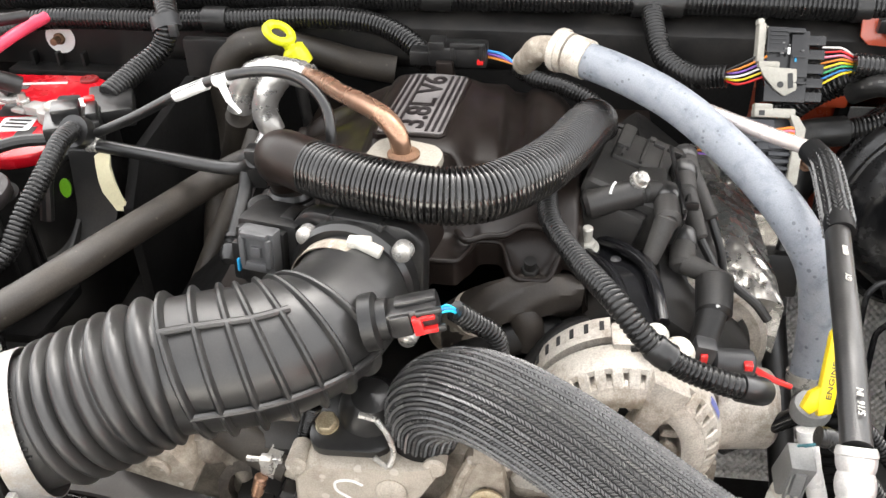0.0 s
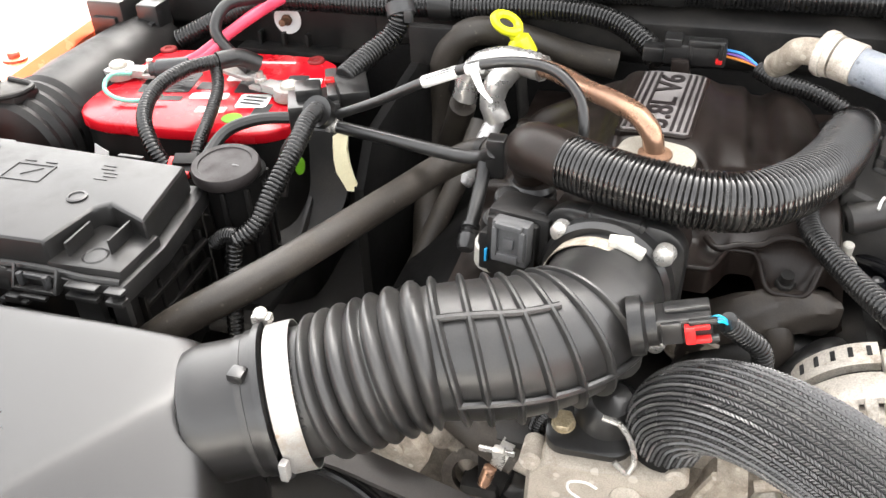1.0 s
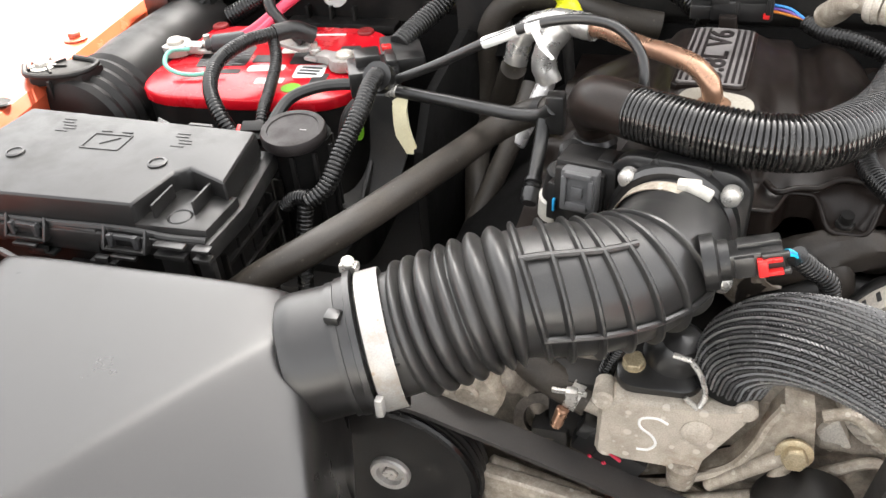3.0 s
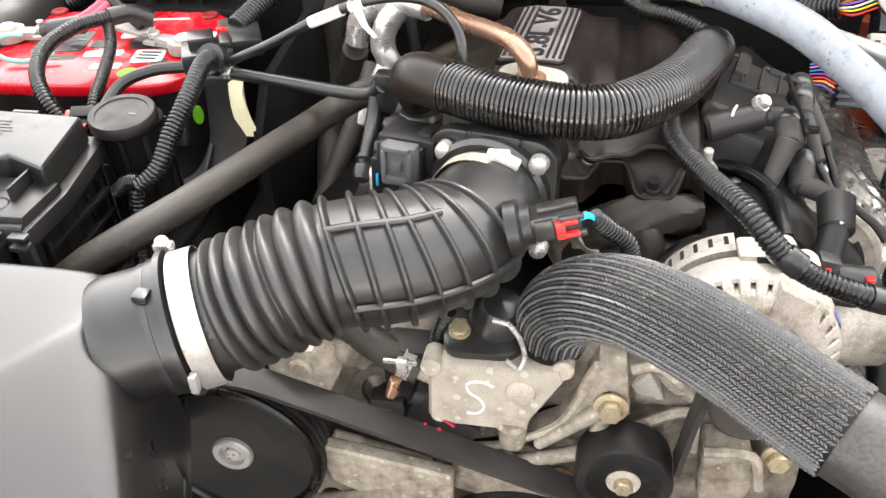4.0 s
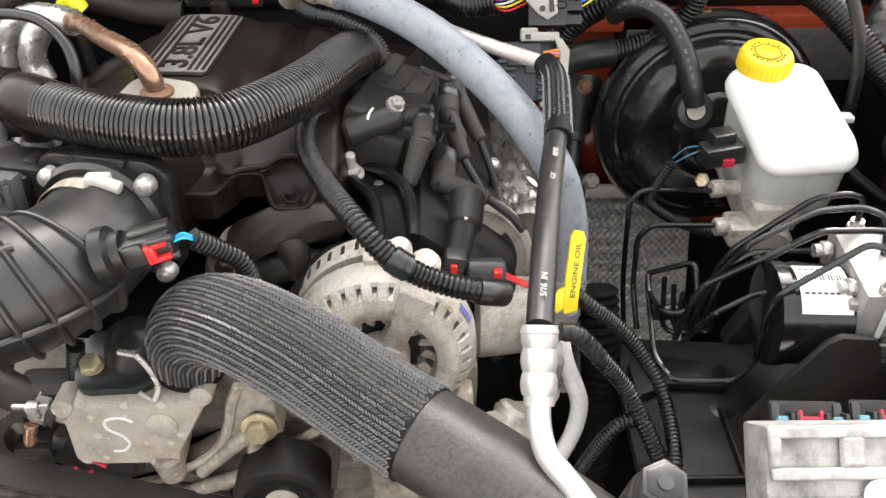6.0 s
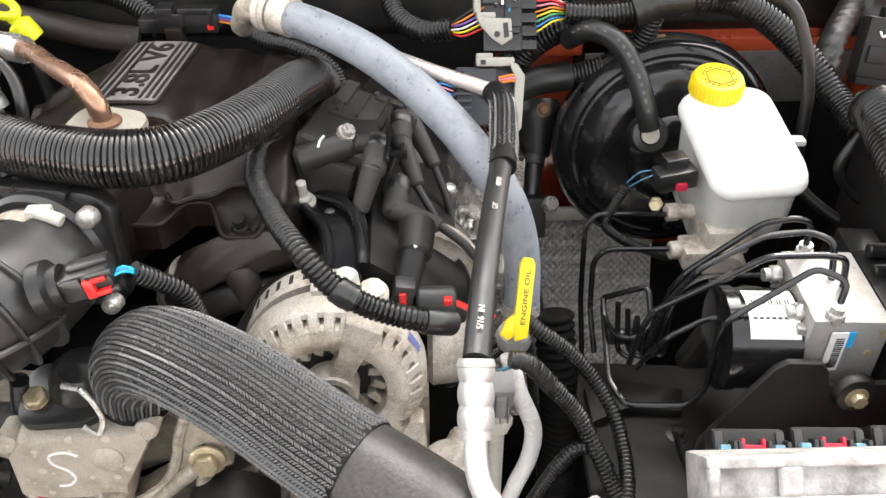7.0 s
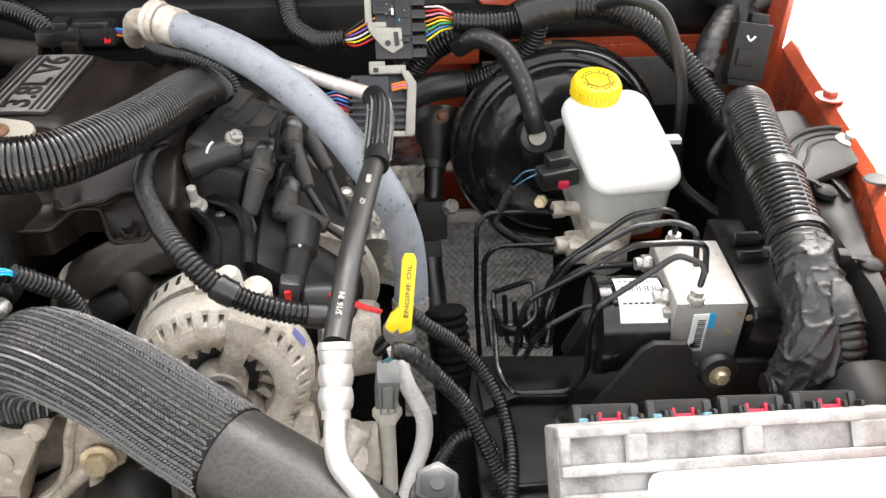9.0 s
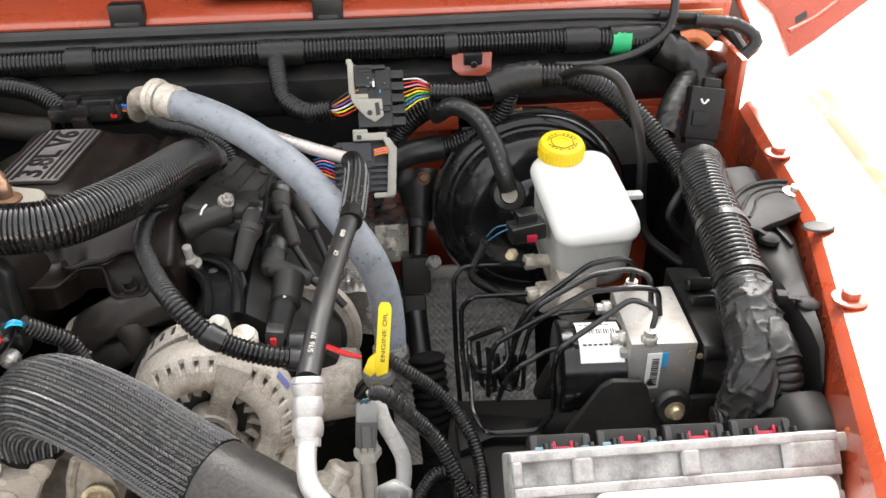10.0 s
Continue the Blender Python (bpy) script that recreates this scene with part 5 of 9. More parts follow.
part("front_lip", join(tube(lip, 0.0020, 8, 0.003), lathe([(0.0150, -0.024), (0.0155, -0.002), (0.0145, 0.001), (0.010, 0.002), (0, 0.002)], basis((-0.001, 0.498, 1.0785), (0, -0.3, 1)), 28)), M_COVER, cover, "moulded scalloped rim of the cover", smooth=60)
inner = [(-0.058, 0.520, 1.100), (-0.050, 0.507, 1.1005), (-0.036, 0.5115, 1.1025), (-0.022, 0.512, 1.104), (-0.008, 0.520, 1.1075), (0.008, 0.517, 1.1085), (0.022, 0.508, 1.103)]
part("moulded_ridge", tube(inner, 0.0026, 10, 0.003), M_COVER, cover, smooth=60)
part("flange_bolt", join(hexnut((-0.002, 0.499, 1.0800), (0, -0.25, 1), 0.0070, 0.007, 0.011), cyl((-0.002, 0.498, 1.085), (-0.002, 0.4955, 1.094), 0.0045)), M_DARK_METAL, cover)
part("throat", cyl((-0.121, 0.468, 1.096), (-0.118, 0.53, 1.085), 0.044, 0.055, 32), M_COVER, cover)
# badge
bx_, by_ = Vector((0.059, 0.006, -0.004)).normalized(), Vector((0.011, 0.120, -0.001)).normalized()
bd = Matrix((bx_, by_, bx_.cross(by_).normalized())).transposed().to_4x4()
bd.translation = (-0.1015, 0.665, 1.1354)


def badge_poly(w, h, r, arch):
    top, n = [], 10
    for k in range(n + 1):
        x = w / 2 - r - (w - 2 * r) * k / n
        top.append((x, h / 2 + arch * (1 - (2 * x / w) ** 2)))
    low = [(-x, -h / 2 + arch * (1 - (2 * x / w) ** 2) * 0.6) for x, y in top]
    return [(w / 2, h / 2 - r)] + top + [(-w / 2, h / 2 - r), (-w / 2, -h / 2 + r)] + low + [(w / 2, -h / 2 + r)]


badge = thing("engine_badge", (-0.105, 0.665, 1.13), "grey metal engine badge with dark stripes reading 3.8L V6", "badge")
part("frame", prism(badge_poly(0.0600, 0.127, 0.005, 0.0035), -0.008, -0.0006, bd, bevel=0.0014), M_COVER, badge)
part("plate", prism(badge_poly(0.0535, 0.1195, 0.003, 0.0035), -0.002, 0.0006, bd, bevel=0.0005), M_BADGE, badge, "grey metal plate")
for sx in (-1, 1):
    for k in range(3):
        part("stripe", box((sx * (0.0128 + 0.0055 * k), 0.0015, 0.0009), (0.0027, 0.114, 0.0010), bd, bevel=0.0003), M_BADGE_DARK, badge)
part("lettering", lettering("3.8L V6", 0.0325, bd @ Matrix.Translation((-0.0005, 0.002, 0.0009)) @ Matrix.Rotation(radians(90), 4, "Z") @ Matrix.Diagonal((1.09, 0.90, 1, 1)), 0.0006, bold=0.0006), M_BADGE_DARK, badge, "dark raised lettering")

# map sensor on the back of the cover
mp = thing("pressure_sensor", (-0.06, 0.775, 1.13), "black pressure sensor with plug and coloured wires on the cover", "sensor")
part("plug", join(box((-0.083, 0.765, 1.142), (0.056, 0.026, 0.020), bevel=0.003), box((-0.073, 0.756, 1.154), (0.034, 0.012, 0.007), bevel=0.002), box((-0.103, 0.762, 1.152), (0.016, 0.02, 0.010), bevel=0.002), box((-0.06, 0.752, 1.148), (0.004, 0.006, 0.016), bevel=0.001), box((-0.087, 0.752, 1.146), (0.004, 0.004, 0.014), bevel=0.001), box((-0.12, 0.766, 1.138), (0.02, 0.018, 0.014), bevel=0.002)), M_BLACK, mp)
part("lock", box((-0.061, 0.751, 1.139), (0.006, 0.004, 0.005), bevel=0.001), M_CLIP_RED, mp)
part("mast", prism([(-0.100, 1.10), (-0.103, 1.140), (-0.087, 1.140), (-0.080, 1.10)], 0, 0.01, basis((0, 0.752, 0), (0, -1, 0), (1, 0, 0)), bevel=0.002), M_COVER, mp)
for i, c in enumerate(("blue", "purple", "orange")):
    part("wire", tube([(-0.055, 0.765, 1.145 - 0.003 * i), (-0.041, 0.760, 1.144 - 0.003 * i), (-0.025, 0.752, 1.136), (-0.013, 0.745, 1.130)], 0.0013, 6, 0.003), WIRE[c], mp)
part("loom", conduit([(-0.026, 0.752, 1.134), (-0.008, 0.738, 1.130), (0.02, 0.725, 1.128), (0.055, 0.712, 1.112), (0.068, 0.69, 1.085)], 0.0075), M_LOOM, mp)

# breather hose
br = thing("breather_hose", (-0.06, 0.5, 1.12), "thick glossy corrugated black breather hose with a smooth elbow", "hose")
ELB = [(-0.188, 0.535, 1.126), (-0.1905, 0.533, 1.140), (-0.189, 0.525, 1.153), (-0.179, 0.510, 1.1615), (-0.155, 0.4945, 1.163)]
part("elbow", tube(ELB, 0.0195, 28, 0.003, lambda s, a: 0.0198 - 0.005 * np.exp(-(s / 0.016) ** 2) + 0 * a), M_COVER, br, "smooth rubber elbow", smooth=80)
part("elbow_neck", lathe([(0.017, 0), (0.0185, 0.004), (0.017, 0.006), (0.0185, 0.010), (0.017, 0.012), (0.0185, 0.016), (0.016, 0.02)], basis((-0.189, 0.536, 1.100), (0, 0.05, 1)), 24), M_BLACK, br, "ribbed neck")
COR = [(-0.157, 0.4955, 1.163), (-0.132, 0.484, 1.163), (-0.105, 0.476, 1.162), (-0.068, 0.470, 1.161), (-0.037, 0.477, 1.160), (-0.006, 0.508, 1.158), (0.018, 0.555, 1.153), (0.034, 0.605, 1.146), (0.043, 0.640, 1.136), (0.046, 0.66, 1.122)]
part("corrugated_hose", tube(COR, 0.02, 28, 0.00036, lambda s, a: 0.0198 - 0.0017 * np.exp(-(((s / 0.0034) % 1 - 0.5) / 0.15) ** 2) + 0 * a), M_GLOSSY_HOSE, br, "closely ringed corrugated hose", smooth=75)
part("seam", tube([(c[0] - 0.003, c[1] - 0.016, c[2] + 0.0125) for c in COR[4:9]], 0.0008, 5, 0.004), M_GREY, br)

# copper dipstick-style pipe with its gasket and foil sleeve
egr = thing("recirculation_pipe", (-0.16, 0.66, 1.1), "bent copper-brown metal pipe with a silver foil sleeve", "pipe")
part("pipe", tube([(-0.219, 0.700, 1.141), (-0.200, 0.680, 1.147), (-0.166, 0.632, 1.156), (-0.136, 0.590, 1.166), (-0.117, 0.566, 1.168), (-0.106, 0.554, 1.160), (-0.102, 0.550, 1.140)], 0.0080, 18), M_COPPER, egr)
part("flange", prism(rrect(0.058, 0.044, 0.016, 5), 0, 0.009, basis((-0.102, 0.552, 1.1365), (0, -0.1, 1), (0.9, -0.25, 0)), bevel=0.003), M_FELT, egr, "pale fibre gasket flange")
part("collar", lathe([(0.0125, 0), (0.0125, 0.002), (0.009, 0.004)], basis((-0.102, 0.551, 1.1455), (0, 0, 1)), 20), M_RUST, egr, "rust-stained collar")
foil = lambda s, a: 0.0122 + 0.0007 * np.sin(s * 420 + 3 * a) * np.cos(5 * a + s * 160)
part("foil_sleeve", join(tube([(-0.212, 0.694, 1.143), (-0.236, 0.706, 1.143), (-0.262, 0.714, 1.139), (-0.284, 0.717, 1.124), (-0.293, 0.716, 1.096)], 0.013, 24, 0.003, foil), tube([(-0.242, 0.704, 1.140), (-0.256, 0.700, 1.122), (-0.260, 0.697, 1.104), (-0.254, 0.694, 1.086)], 0.012, 24, 0.003, foil)), M_FOIL, egr, "silver foil sleeve", smooth=60)
part("foil_pipe", cyl((-0.256, 0.696, 1.088), (-0.280, 0.655, 1.035), 0.009, bevel=0.002), M_TUBE_SILVER, egr)

dip = thing("transmission_dipstick", (-0.262, 0.795, 1.1), "bright yellow ring-handled dipstick in its tube", "dipstick")
part("collar", lathe([(0.0115, -0.016), (0.0125, -0.008), (0.0125, 0.003), (0.009, 0.006), (0, 0.007)], basis((-0.2545, 0.790, 1.127), (-0.55, 0.0, 0.83)), 24), M_NEON, dip)
hm = basis((-0.2680, 0.790, 1.1465), (0.30, -0.35, 0.72), (-0.72, 0, 0.6))
part("handle", join(lathe([(0.0105 + 0.0042 * math.cos(radians(a)), 0.0046 * math.sin(radians(a))) for a in range(0, 360, 45)], hm @ Matrix.Diagonal((1.25, 0.95, 1, 1)), 24, closed=True), cyl((-0.257, 0.790, 1.131), (-0.262, 0.790, 1.139), 0.0065)), M_NEON, dip)
part("tube", cyl((-0.256, 0.797, 1.11), (-0.24, 0.79, 0.95), 0.006), M_DARK_METAL, dip)

# thin tubes between the battery tray and the cover
lp = thing("vacuum_line", (-0.26, 0.58, 1.1), "thin black plastic vacuum line looping over with white tape", "hose")
part("line", tube([(-0.374, 0.598, 1.127), (-0.33, 0.586, 1.150), (-0.279, 0.578, 1.178), (-0.236, 0.572, 1.196), (-0.205, 0.572, 1.200), (-0.178, 0.563, 1.198), (-0.160, 0.552, 1.185), (-0.154, 0.542, 1.168), (-0.155, 0.535, 1.145), (-0.156, 0.53, 1.125)], 0.0042, 12), M_BLACK, lp)
part("white_tape", tube([(-0.288, 0.580, 1.173), (-0.258, 0.575, 1.187)], 0.0050, 14), M_WHITE, lp, "white tape wrap")
part("white_tie", join(tube([(-0.250, 0.574, 1.190), (-0.238, 0.572, 1.194)], 0.0054, 14), prism([(-0.001, 0.0), (0.006, 0.001), (0.013, -0.013), (0.021, -0.021), (0.019, -0.023), (0.008, -0.014)], 0, 0.001, basis((-0.245, 0.565, 1.192), (0, -0.8, 0.6), (1, 0, 0)), bevel=0.0003)), M_WHITE, lp, "white cloth tie")
rodl = thing("breather_line", (-0.3, 0.6, 1.1), "stiff black breather line with a metal end", "hose")
part("line", tube([(-0.380, 0.600, 1.114), (-0.32, 0.590, 1.112), (-0.262, 0.580, 1.110), (-0.240, 0.574, 1.114), (-0.228, 0.566, 1.125)], 0.0058, 14), M_BLACK, rodl)
part("end_fitting", join(cyl((-0.392, 0.602, 1.115), (-0.376, 0.599, 1.114), 0.0062, bevel=0.001), cyl((-0.386, 0.601, 1.1145), (-0.381, 0.600, 1.114), 0.0072)), M_ZINC, rodl)
vcab = thing("sensor_cable", (-0.235, 0.53, 1.06), "black sensor cable with ribbed boot by the throttle", "cable")
part("cable", tube([(-0.236, 0.577, 1.118), (-0.236, 0.560, 1.10), (-0.235, 0.53, 1.086), (-0.235, 0.508, 1.074)], 0.006, 12), M_RUBBER, vcab)
part("boot", lathe([(0.0075, 0), (0.0075, 0.003), (0.006, 0.004), (0.0075, 0.006), (0.006, 0.008), (0.008, 0.010), (0.008, 0.018), (0.006, 0.022)], basis((-0.235, 0.522, 1.082), (0, -0.85, -0.5)), 16), M_BLACK, vcab)
part("clip", box((-0.226, 0.572, 1.118), (0.016, 0.016, 0.035), bevel=0.003), M_BLACK, vcab)
tsen = thing("idle_sensor", (-0.21, 0.50, 1.07), "black sensor and grey nipple beside the throttle body", "sensor")
part("body", join(cyl((-0.212, 0.505, 1.08), (-0.208, 0.498, 1.11), 0.013, 0.011, bevel=0.002), cyl((-0.205, 0.51, 1.10), (-0.20, 0.50, 1.128), 0.010, bevel=0.002)), M_BLACK_MATT, tsen)
part("base", cyl((-0.214, 0.508, 1.06), (-0.212, 0.505, 1.082), 0.015, bevel=0.002), M_BEIGE, tsen)

gh = thing("power_steering_hose", (-0.35, 0.5, 1.05), "dusty grey-brown rubber hose crossing the bay", "hose")
part("hose", tube([(-0.452, 0.375, 1.035), (-0.42, 0.385, 1.058), (-0.389, 0.400, 1.074), (-0.362, 0.435, 1.080), (-0.335, 0.485, 1.083), (-0.309, 0.552, 1.080), (-0.285, 0.612, 1.078), (-0.255, 0.615, 1.094), (-0.232, 0.60, 1.105)], 0.0128, 18), M_HOSE_BROWN, gh)
part("end_clamp", tube([(-0.238, 0.604, 1.102), (-0.246, 0.610, 1.098)], 0.0140, 18), M_DARK_METAL, gh, "dark steel hose clamp")

# ---- left side: battery, fuse box, ducts ----
bat = thing("battery", (-0.56, 0.69, 0.90), "red-topped car battery with dark grey case", "battery")
bm_ = basis((-0.554, 0.689, 0), (0, 0, 1), (1, 0.06, 0))


def lobes(w, h, amp, n=72):
    """The outline of a case with three round cells on each long side."""
    pts = []
    for i in range(n):
        a = 2 * math.pi * i / n
        c, s = math.cos(a), math.sin(a)
        k = (abs(c) ** 5 + abs(s) ** 5) ** (-1 / 5)
        x, y = w / 2 * c * k, h / 2 * s * k
        y += math.copysign(amp * (abs(math.cos(x / w * 3 * math.pi)) - 0.6), y) * min(1, abs(y) / (h * 0.4))
        pts.append((x, y))
    return pts


part("case", loft([[bm_ @ Vector((x, y, z)) for x, y in lobes(0.230 * g, 0.174 * g, 0.007)] for z, g in ((0.885, 0.97), (0.90, 0.985), (1.080, 1.0), (1.084, 0.99))]), M_DEEP, bat, "dark grey battery case", smooth=50)
part("side_label", prism([(-0.012, -0.030), (0.004, -0.034), (0.010, 0.012), (-0.010, 0.016)], 0, 0.0012, basis((-0.632, 0.5905, 1.052), (-0.25, -0.92, 0.25), (0.95, -0.25, 0)), bevel=0), M_WHITE, bat, "torn white paper label")
part("lid", loft([[bm_ @ Vector((x, y, z)) for x, y in lobes(0.234 * g, 0.184 * g, 0.002)] for z, g in ((1.082, 0.985), (1.0835, 1.0), (1.0920, 1.0), (1.0943, 0.992), (1.095, 0.98))]), M_RED, bat, "glossy red battery lid", smooth=50)
for x, y in ((-0.655, 0.768), (-0.475, 0.772)):
    part("vent_cap", lathe([(0.0095, 0), (0.0095, 0.003), (0.0085, 0.0042), (0.004, 0.0042), (0.0035, 0.003), (0, 0.003)], basis((x, y, 1.094), (0, 0, 1)), 20), M_RED_DARK, bat)
for (cx, cy, w, h, m) in ((-0.605, 0.690, 0.055, 0.05, M_INK_SHADE), (-0.505, 0.700, 0.05, 0.030, M_INK_SHADE), (-0.535, 0.715, 0.03, 0.014, M_WHITE), (-0.497, 0.667, 0.032, 0.030, M_WHITE), (-0.475, 0.725, 0.022, 0.018, M_INK_SHADE), (-0.547, 0.668, 0.04, 0.014, M_WHITE), (-0.455, 0.715, 0.018, 0.03, M_WHITE)):
    part("label", prism(rrect(w, h, 0.003, 2), 1.0950, 1.0956, basis((cx, cy, 0), (0, 0, 1), (1, 0.2, 0)), bevel=0), m, bat)
for k in range(12):
    part("print_bar", box((-0.605 + 0.006 * math.sin(k * 2.1), 0.669 + 0.0038 * k, 1.0960), (0.034 + 0.01 * math.sin(k), 0.0014, 0.0004), bevel=0), M_MIDGREY, bat)
for k in range(3):
    part("print_bar", box((-0.497, 0.660 + 0.007 * k, 1.0960), (0.022, 0.003, 0.0004), bevel=0), M_INK_SHADE, bat)
for cx, cy, w, h, m in ((-0.585, 0.655, 0.026, 0.010, M_INK_SHADE), (-0.560, 0.690, 0.022, 0.018, M_INK_SHADE), (-0.530, 0.640, 0.030, 0.012, M_WHITE), (-0.610, 0.735, 0.05, 0.006, M_WHITE), (-0.560, 0.745, 0.06, 0.010, M_INK_SHADE), (-0.520, 0.760, 0.05, 0.004, M_WHITE), (-0.480, 0.650, 0.016, 0.026, M_INK_SHADE)):
    part("label", prism(rrect(w, h, 0.001, 1), 1.0950, 1.0955, basis((cx, cy, 0), (0, 0, 1), (1, 0.15, 0)), bevel=0), m, bat)
part("sticker", lathe([(0.010, 0), (0.010, 0.0006), (0, 0.0006)], basis((-0.500, 0.627, 1.0955), (0, 0, 1)), 20), M_LIME, bat, "round lime sticker")


def terminal(name, x, y, label, ang):
    t = thing(name, (x, y, 1.095), label, "battery terminal", group="battery terminals")
    m = basis((x, y, 1.095), (0, 0, 1), (math.cos(radians(ang)), math.sin(radians(ang)), 0))
    part("post", lathe([(0.0095, 0), (0.009, 0.016), (0.007, 0.018), (0, 0.018)], m, 24), M_CAST_PALE, t)
    part("ring", lathe([(0.0095, 0.002), (0.017, 0.002), (0.0175, 0.006), (0.016, 0.013), (0.0095, 0.013)], m, 28, closed=True), M_ALU, t)
    part("ear", join(box((0.023, 0.0, 0.008), (0.020, 0.016, 0.009), m, bevel=0.002), box((0.038, 0.0, 0.007), (0.016, 0.022, 0.004), m, bevel=0.0015)), M_ALU, t)
    part("pinch_bolt", join(cyl(m @ Vector((-0.020, -0.014, 0.008)), m @ Vector((-0.020, 0.014, 0.008)), 0.004), hexnut(m @ Vector((-0.020, 0.012, 0.008)), m.to_3x3() @ Vector((0, 1, 0)), 0.0065, 0.006)), M_ZINC, t)
    part("stud", join(cyl(m @ Vector((0.038, 0, 0.005)), m @ Vector((0.038, 0, 0.022)), 0.0035), hexnut(m @ Vector((0.038, 0, 0.010)), (0, 0, 1), 0.007, 0.006)), M_ZINC, t)
    return t


ground_post = terminal("negative_terminal", -0.665, 0.690, "pale lead battery clamp with cable and green wire", 5)
plus_post = terminal("positive_terminal", -0.462, 0.680, "pale lead battery clamp bolted to a fuse block", 165)
part("cable_lug", cyl((-0.625, 0.690, 1.106), (-0.598, 0.694, 1.112), 0.008, 0.0085, bevel=0.001), M_RUBBER, ground_post)
part("green_wire", tube([(-0.640, 0.676, 1.108), (-0.652, 0.658, 1.112), (-0.648, 0.640, 1.106), (-0.630, 0.632, 1.101), (-0.605, 0.634, 1.100), (-0.585, 0.645, 1.104)], 0.0024, 8), material("teal_wire", (0.12, 0.38, 0.30), 0.4, bump=0.0), ground_post, "teal ground wire")
part("link_plate", prism([(-0.03, -0.012), (0.012, -0.010), (0.02, 0.0), (0.012, 0.010), (-0.03, 0.008)], 0, 0.004, basis((-0.520, 0.700, 1.106), (0, 0, 1), (0.9, -0.4, 0)), bevel=0.001), M_ALU, plus_post)

cab = thing("battery_cable", (-0.54, 0.7, 1.1), "red and black battery cables in ringed black loom", "cable")
part("red_cable", tube([(-0.600, 0.694, 1.112), (-0.575, 0.700, 1.121), (-0.552, 0.715, 1.136), (-0.53, 0.745, 1.150), (-0.515, 0.79, 1.156)], 0.0058, 14), M_PINK, cab, "pink-red heavy cable")
part("red_cable", tube([(-0.60, 0.692, 1.112), (-0.578, 0.690, 1.116), (-0.556, 0.70, 1.128), (-0.54, 0.74, 1.146), (-0.525, 0.79, 1.154)], 0.0045, 10), M_PINK, cab)
part("boot", cyl((-0.618, 0.691, 1.109), (-0.578, 0.696, 1.114), 0.0095, bevel=0.002), M_GREY, cab)
part("black_cable", tube([(-0.515, 0.700, 1.112), (-0.535, 0.706, 1.125), (-0.556, 0.716, 1.145), (-0.555, 0.742, 1.162), (-0.53, 0.78, 1.160)], 0.0062, 12), M_RUBBER, cab)
part("loom", conduit([(-0.53, 0.665, 1.135), (-0.545, 0.640, 1.137), (-0.555, 0.600, 1.134), (-0.545, 0.560, 1.126), (-0.525, 0.535, 1.112), (-0.505, 0.525, 1.09)], 0.0068, 0.0036, 14), M_LOOM, cab, "thick ringed loom")
part("loom", conduit([(-0.535, 0.672, 1.134), (-0.52, 0.645, 1.118), (-0.508, 0.60, 1.106), (-0.50, 0.565, 1.098), (-0.495, 0.54, 1.08)], 0.0056, 0.0036, 12), M_LOOM, cab, "ringed loom")
part("loom", tube([(-0.53, 0.668, 1.134), (-0.515, 0.685, 1.132), (-0.500, 0.695, 1.122)], 0.009, 14), M_TAPE, cab)
part("black_wire", tube([(-0.41, 0.602, 1.118), (-0.45, 0.592, 1.117), (-0.475, 0.578, 1.110), (-0.482, 0.555, 1.10), (-0.482, 0.53, 1.09)], 0.0055, 10), M_RUBBER, cab)
part("black_wire", tube([(-0.38, 0.602, 1.112), (-0.41, 0.598, 1.105), (-0.425, 0.590, 1.09), (-0.43, 0.575, 1.05)], 0.006, 10), M_RUBBER, cab)

fuse_block = thing("terminal_fuse_block", (-0.40, 0.62, 1.1), "black terminal fuse block with a red tab on the battery", "fuse block")
fm = pose(-0.405, 0.616, 1.120, 0, 0, 25) @ Matrix.Diagonal((0.78, 0.78, 0.85, 1))
part("body", join(box((0, 0, 0), (0.06, 0.05, 0.03), fm, bevel=0.004), box((-0.005, 0.005, 0.02), (0.03, 0.03, 0.014), fm, bevel=0.003), box((0.022, 0.0, 0.018), (0.012, 0.035, 0.008), fm, bevel=0.002), box((0.04, 0.05, 0.0), (0.05, 0.08, 0.022), fm, bevel=0.004)), M_BLACK, fuse_block)
part("tab", box((0.02, 0.022, 0.022), (0.012, 0.010, 0.006), fm, bevel=0.002), M_CLIP_RED, fuse_block)
part("pin", join(box((0.002, -0.027, -0.004), (0.005, 0.004, 0.008), fm, bevel=0.001), box((0.011, -0.027, -0.004), (0.005, 0.004, 0.008), fm, bevel=0.001)), M_BEIGE, fuse_block)
bl = thing("battery_loom", (-0.4, 0.53, 1.05), "thick ringed black battery cable loom hanging to the tray", "cable loom")
part("loom", conduit([(-0.392, 0.592, 1.132), (-0.388, 0.565, 1.135), (-0.387, 0.535, 1.126), (-0.394, 0.500, 1.104), (-0.402, 0.478, 1.083), (-0.415, 0.468, 1.073)], 0.0078, 0.0036, 14), M_LOOM, bl)
part("loom", conduit([(-0.410, 0.470, 1.076), (-0.43, 0.478, 1.07), (-0.445, 0.482, 1.058)], 0.0066, 0.0036, 12), M_LOOM, bl)
part("loom", conduit([(-0.42, 0.473, 1.07), (-0.425, 0.465, 1.03), (-0.43, 0.46, 0.98)], 0.007, 0.004, 12), M_LOOM, bl)
part("sleeve", tube([(-0.392, 0.592, 1.131), (-0.391, 0.602, 1.124)], 0.014, 16), M_BLACK, bl)

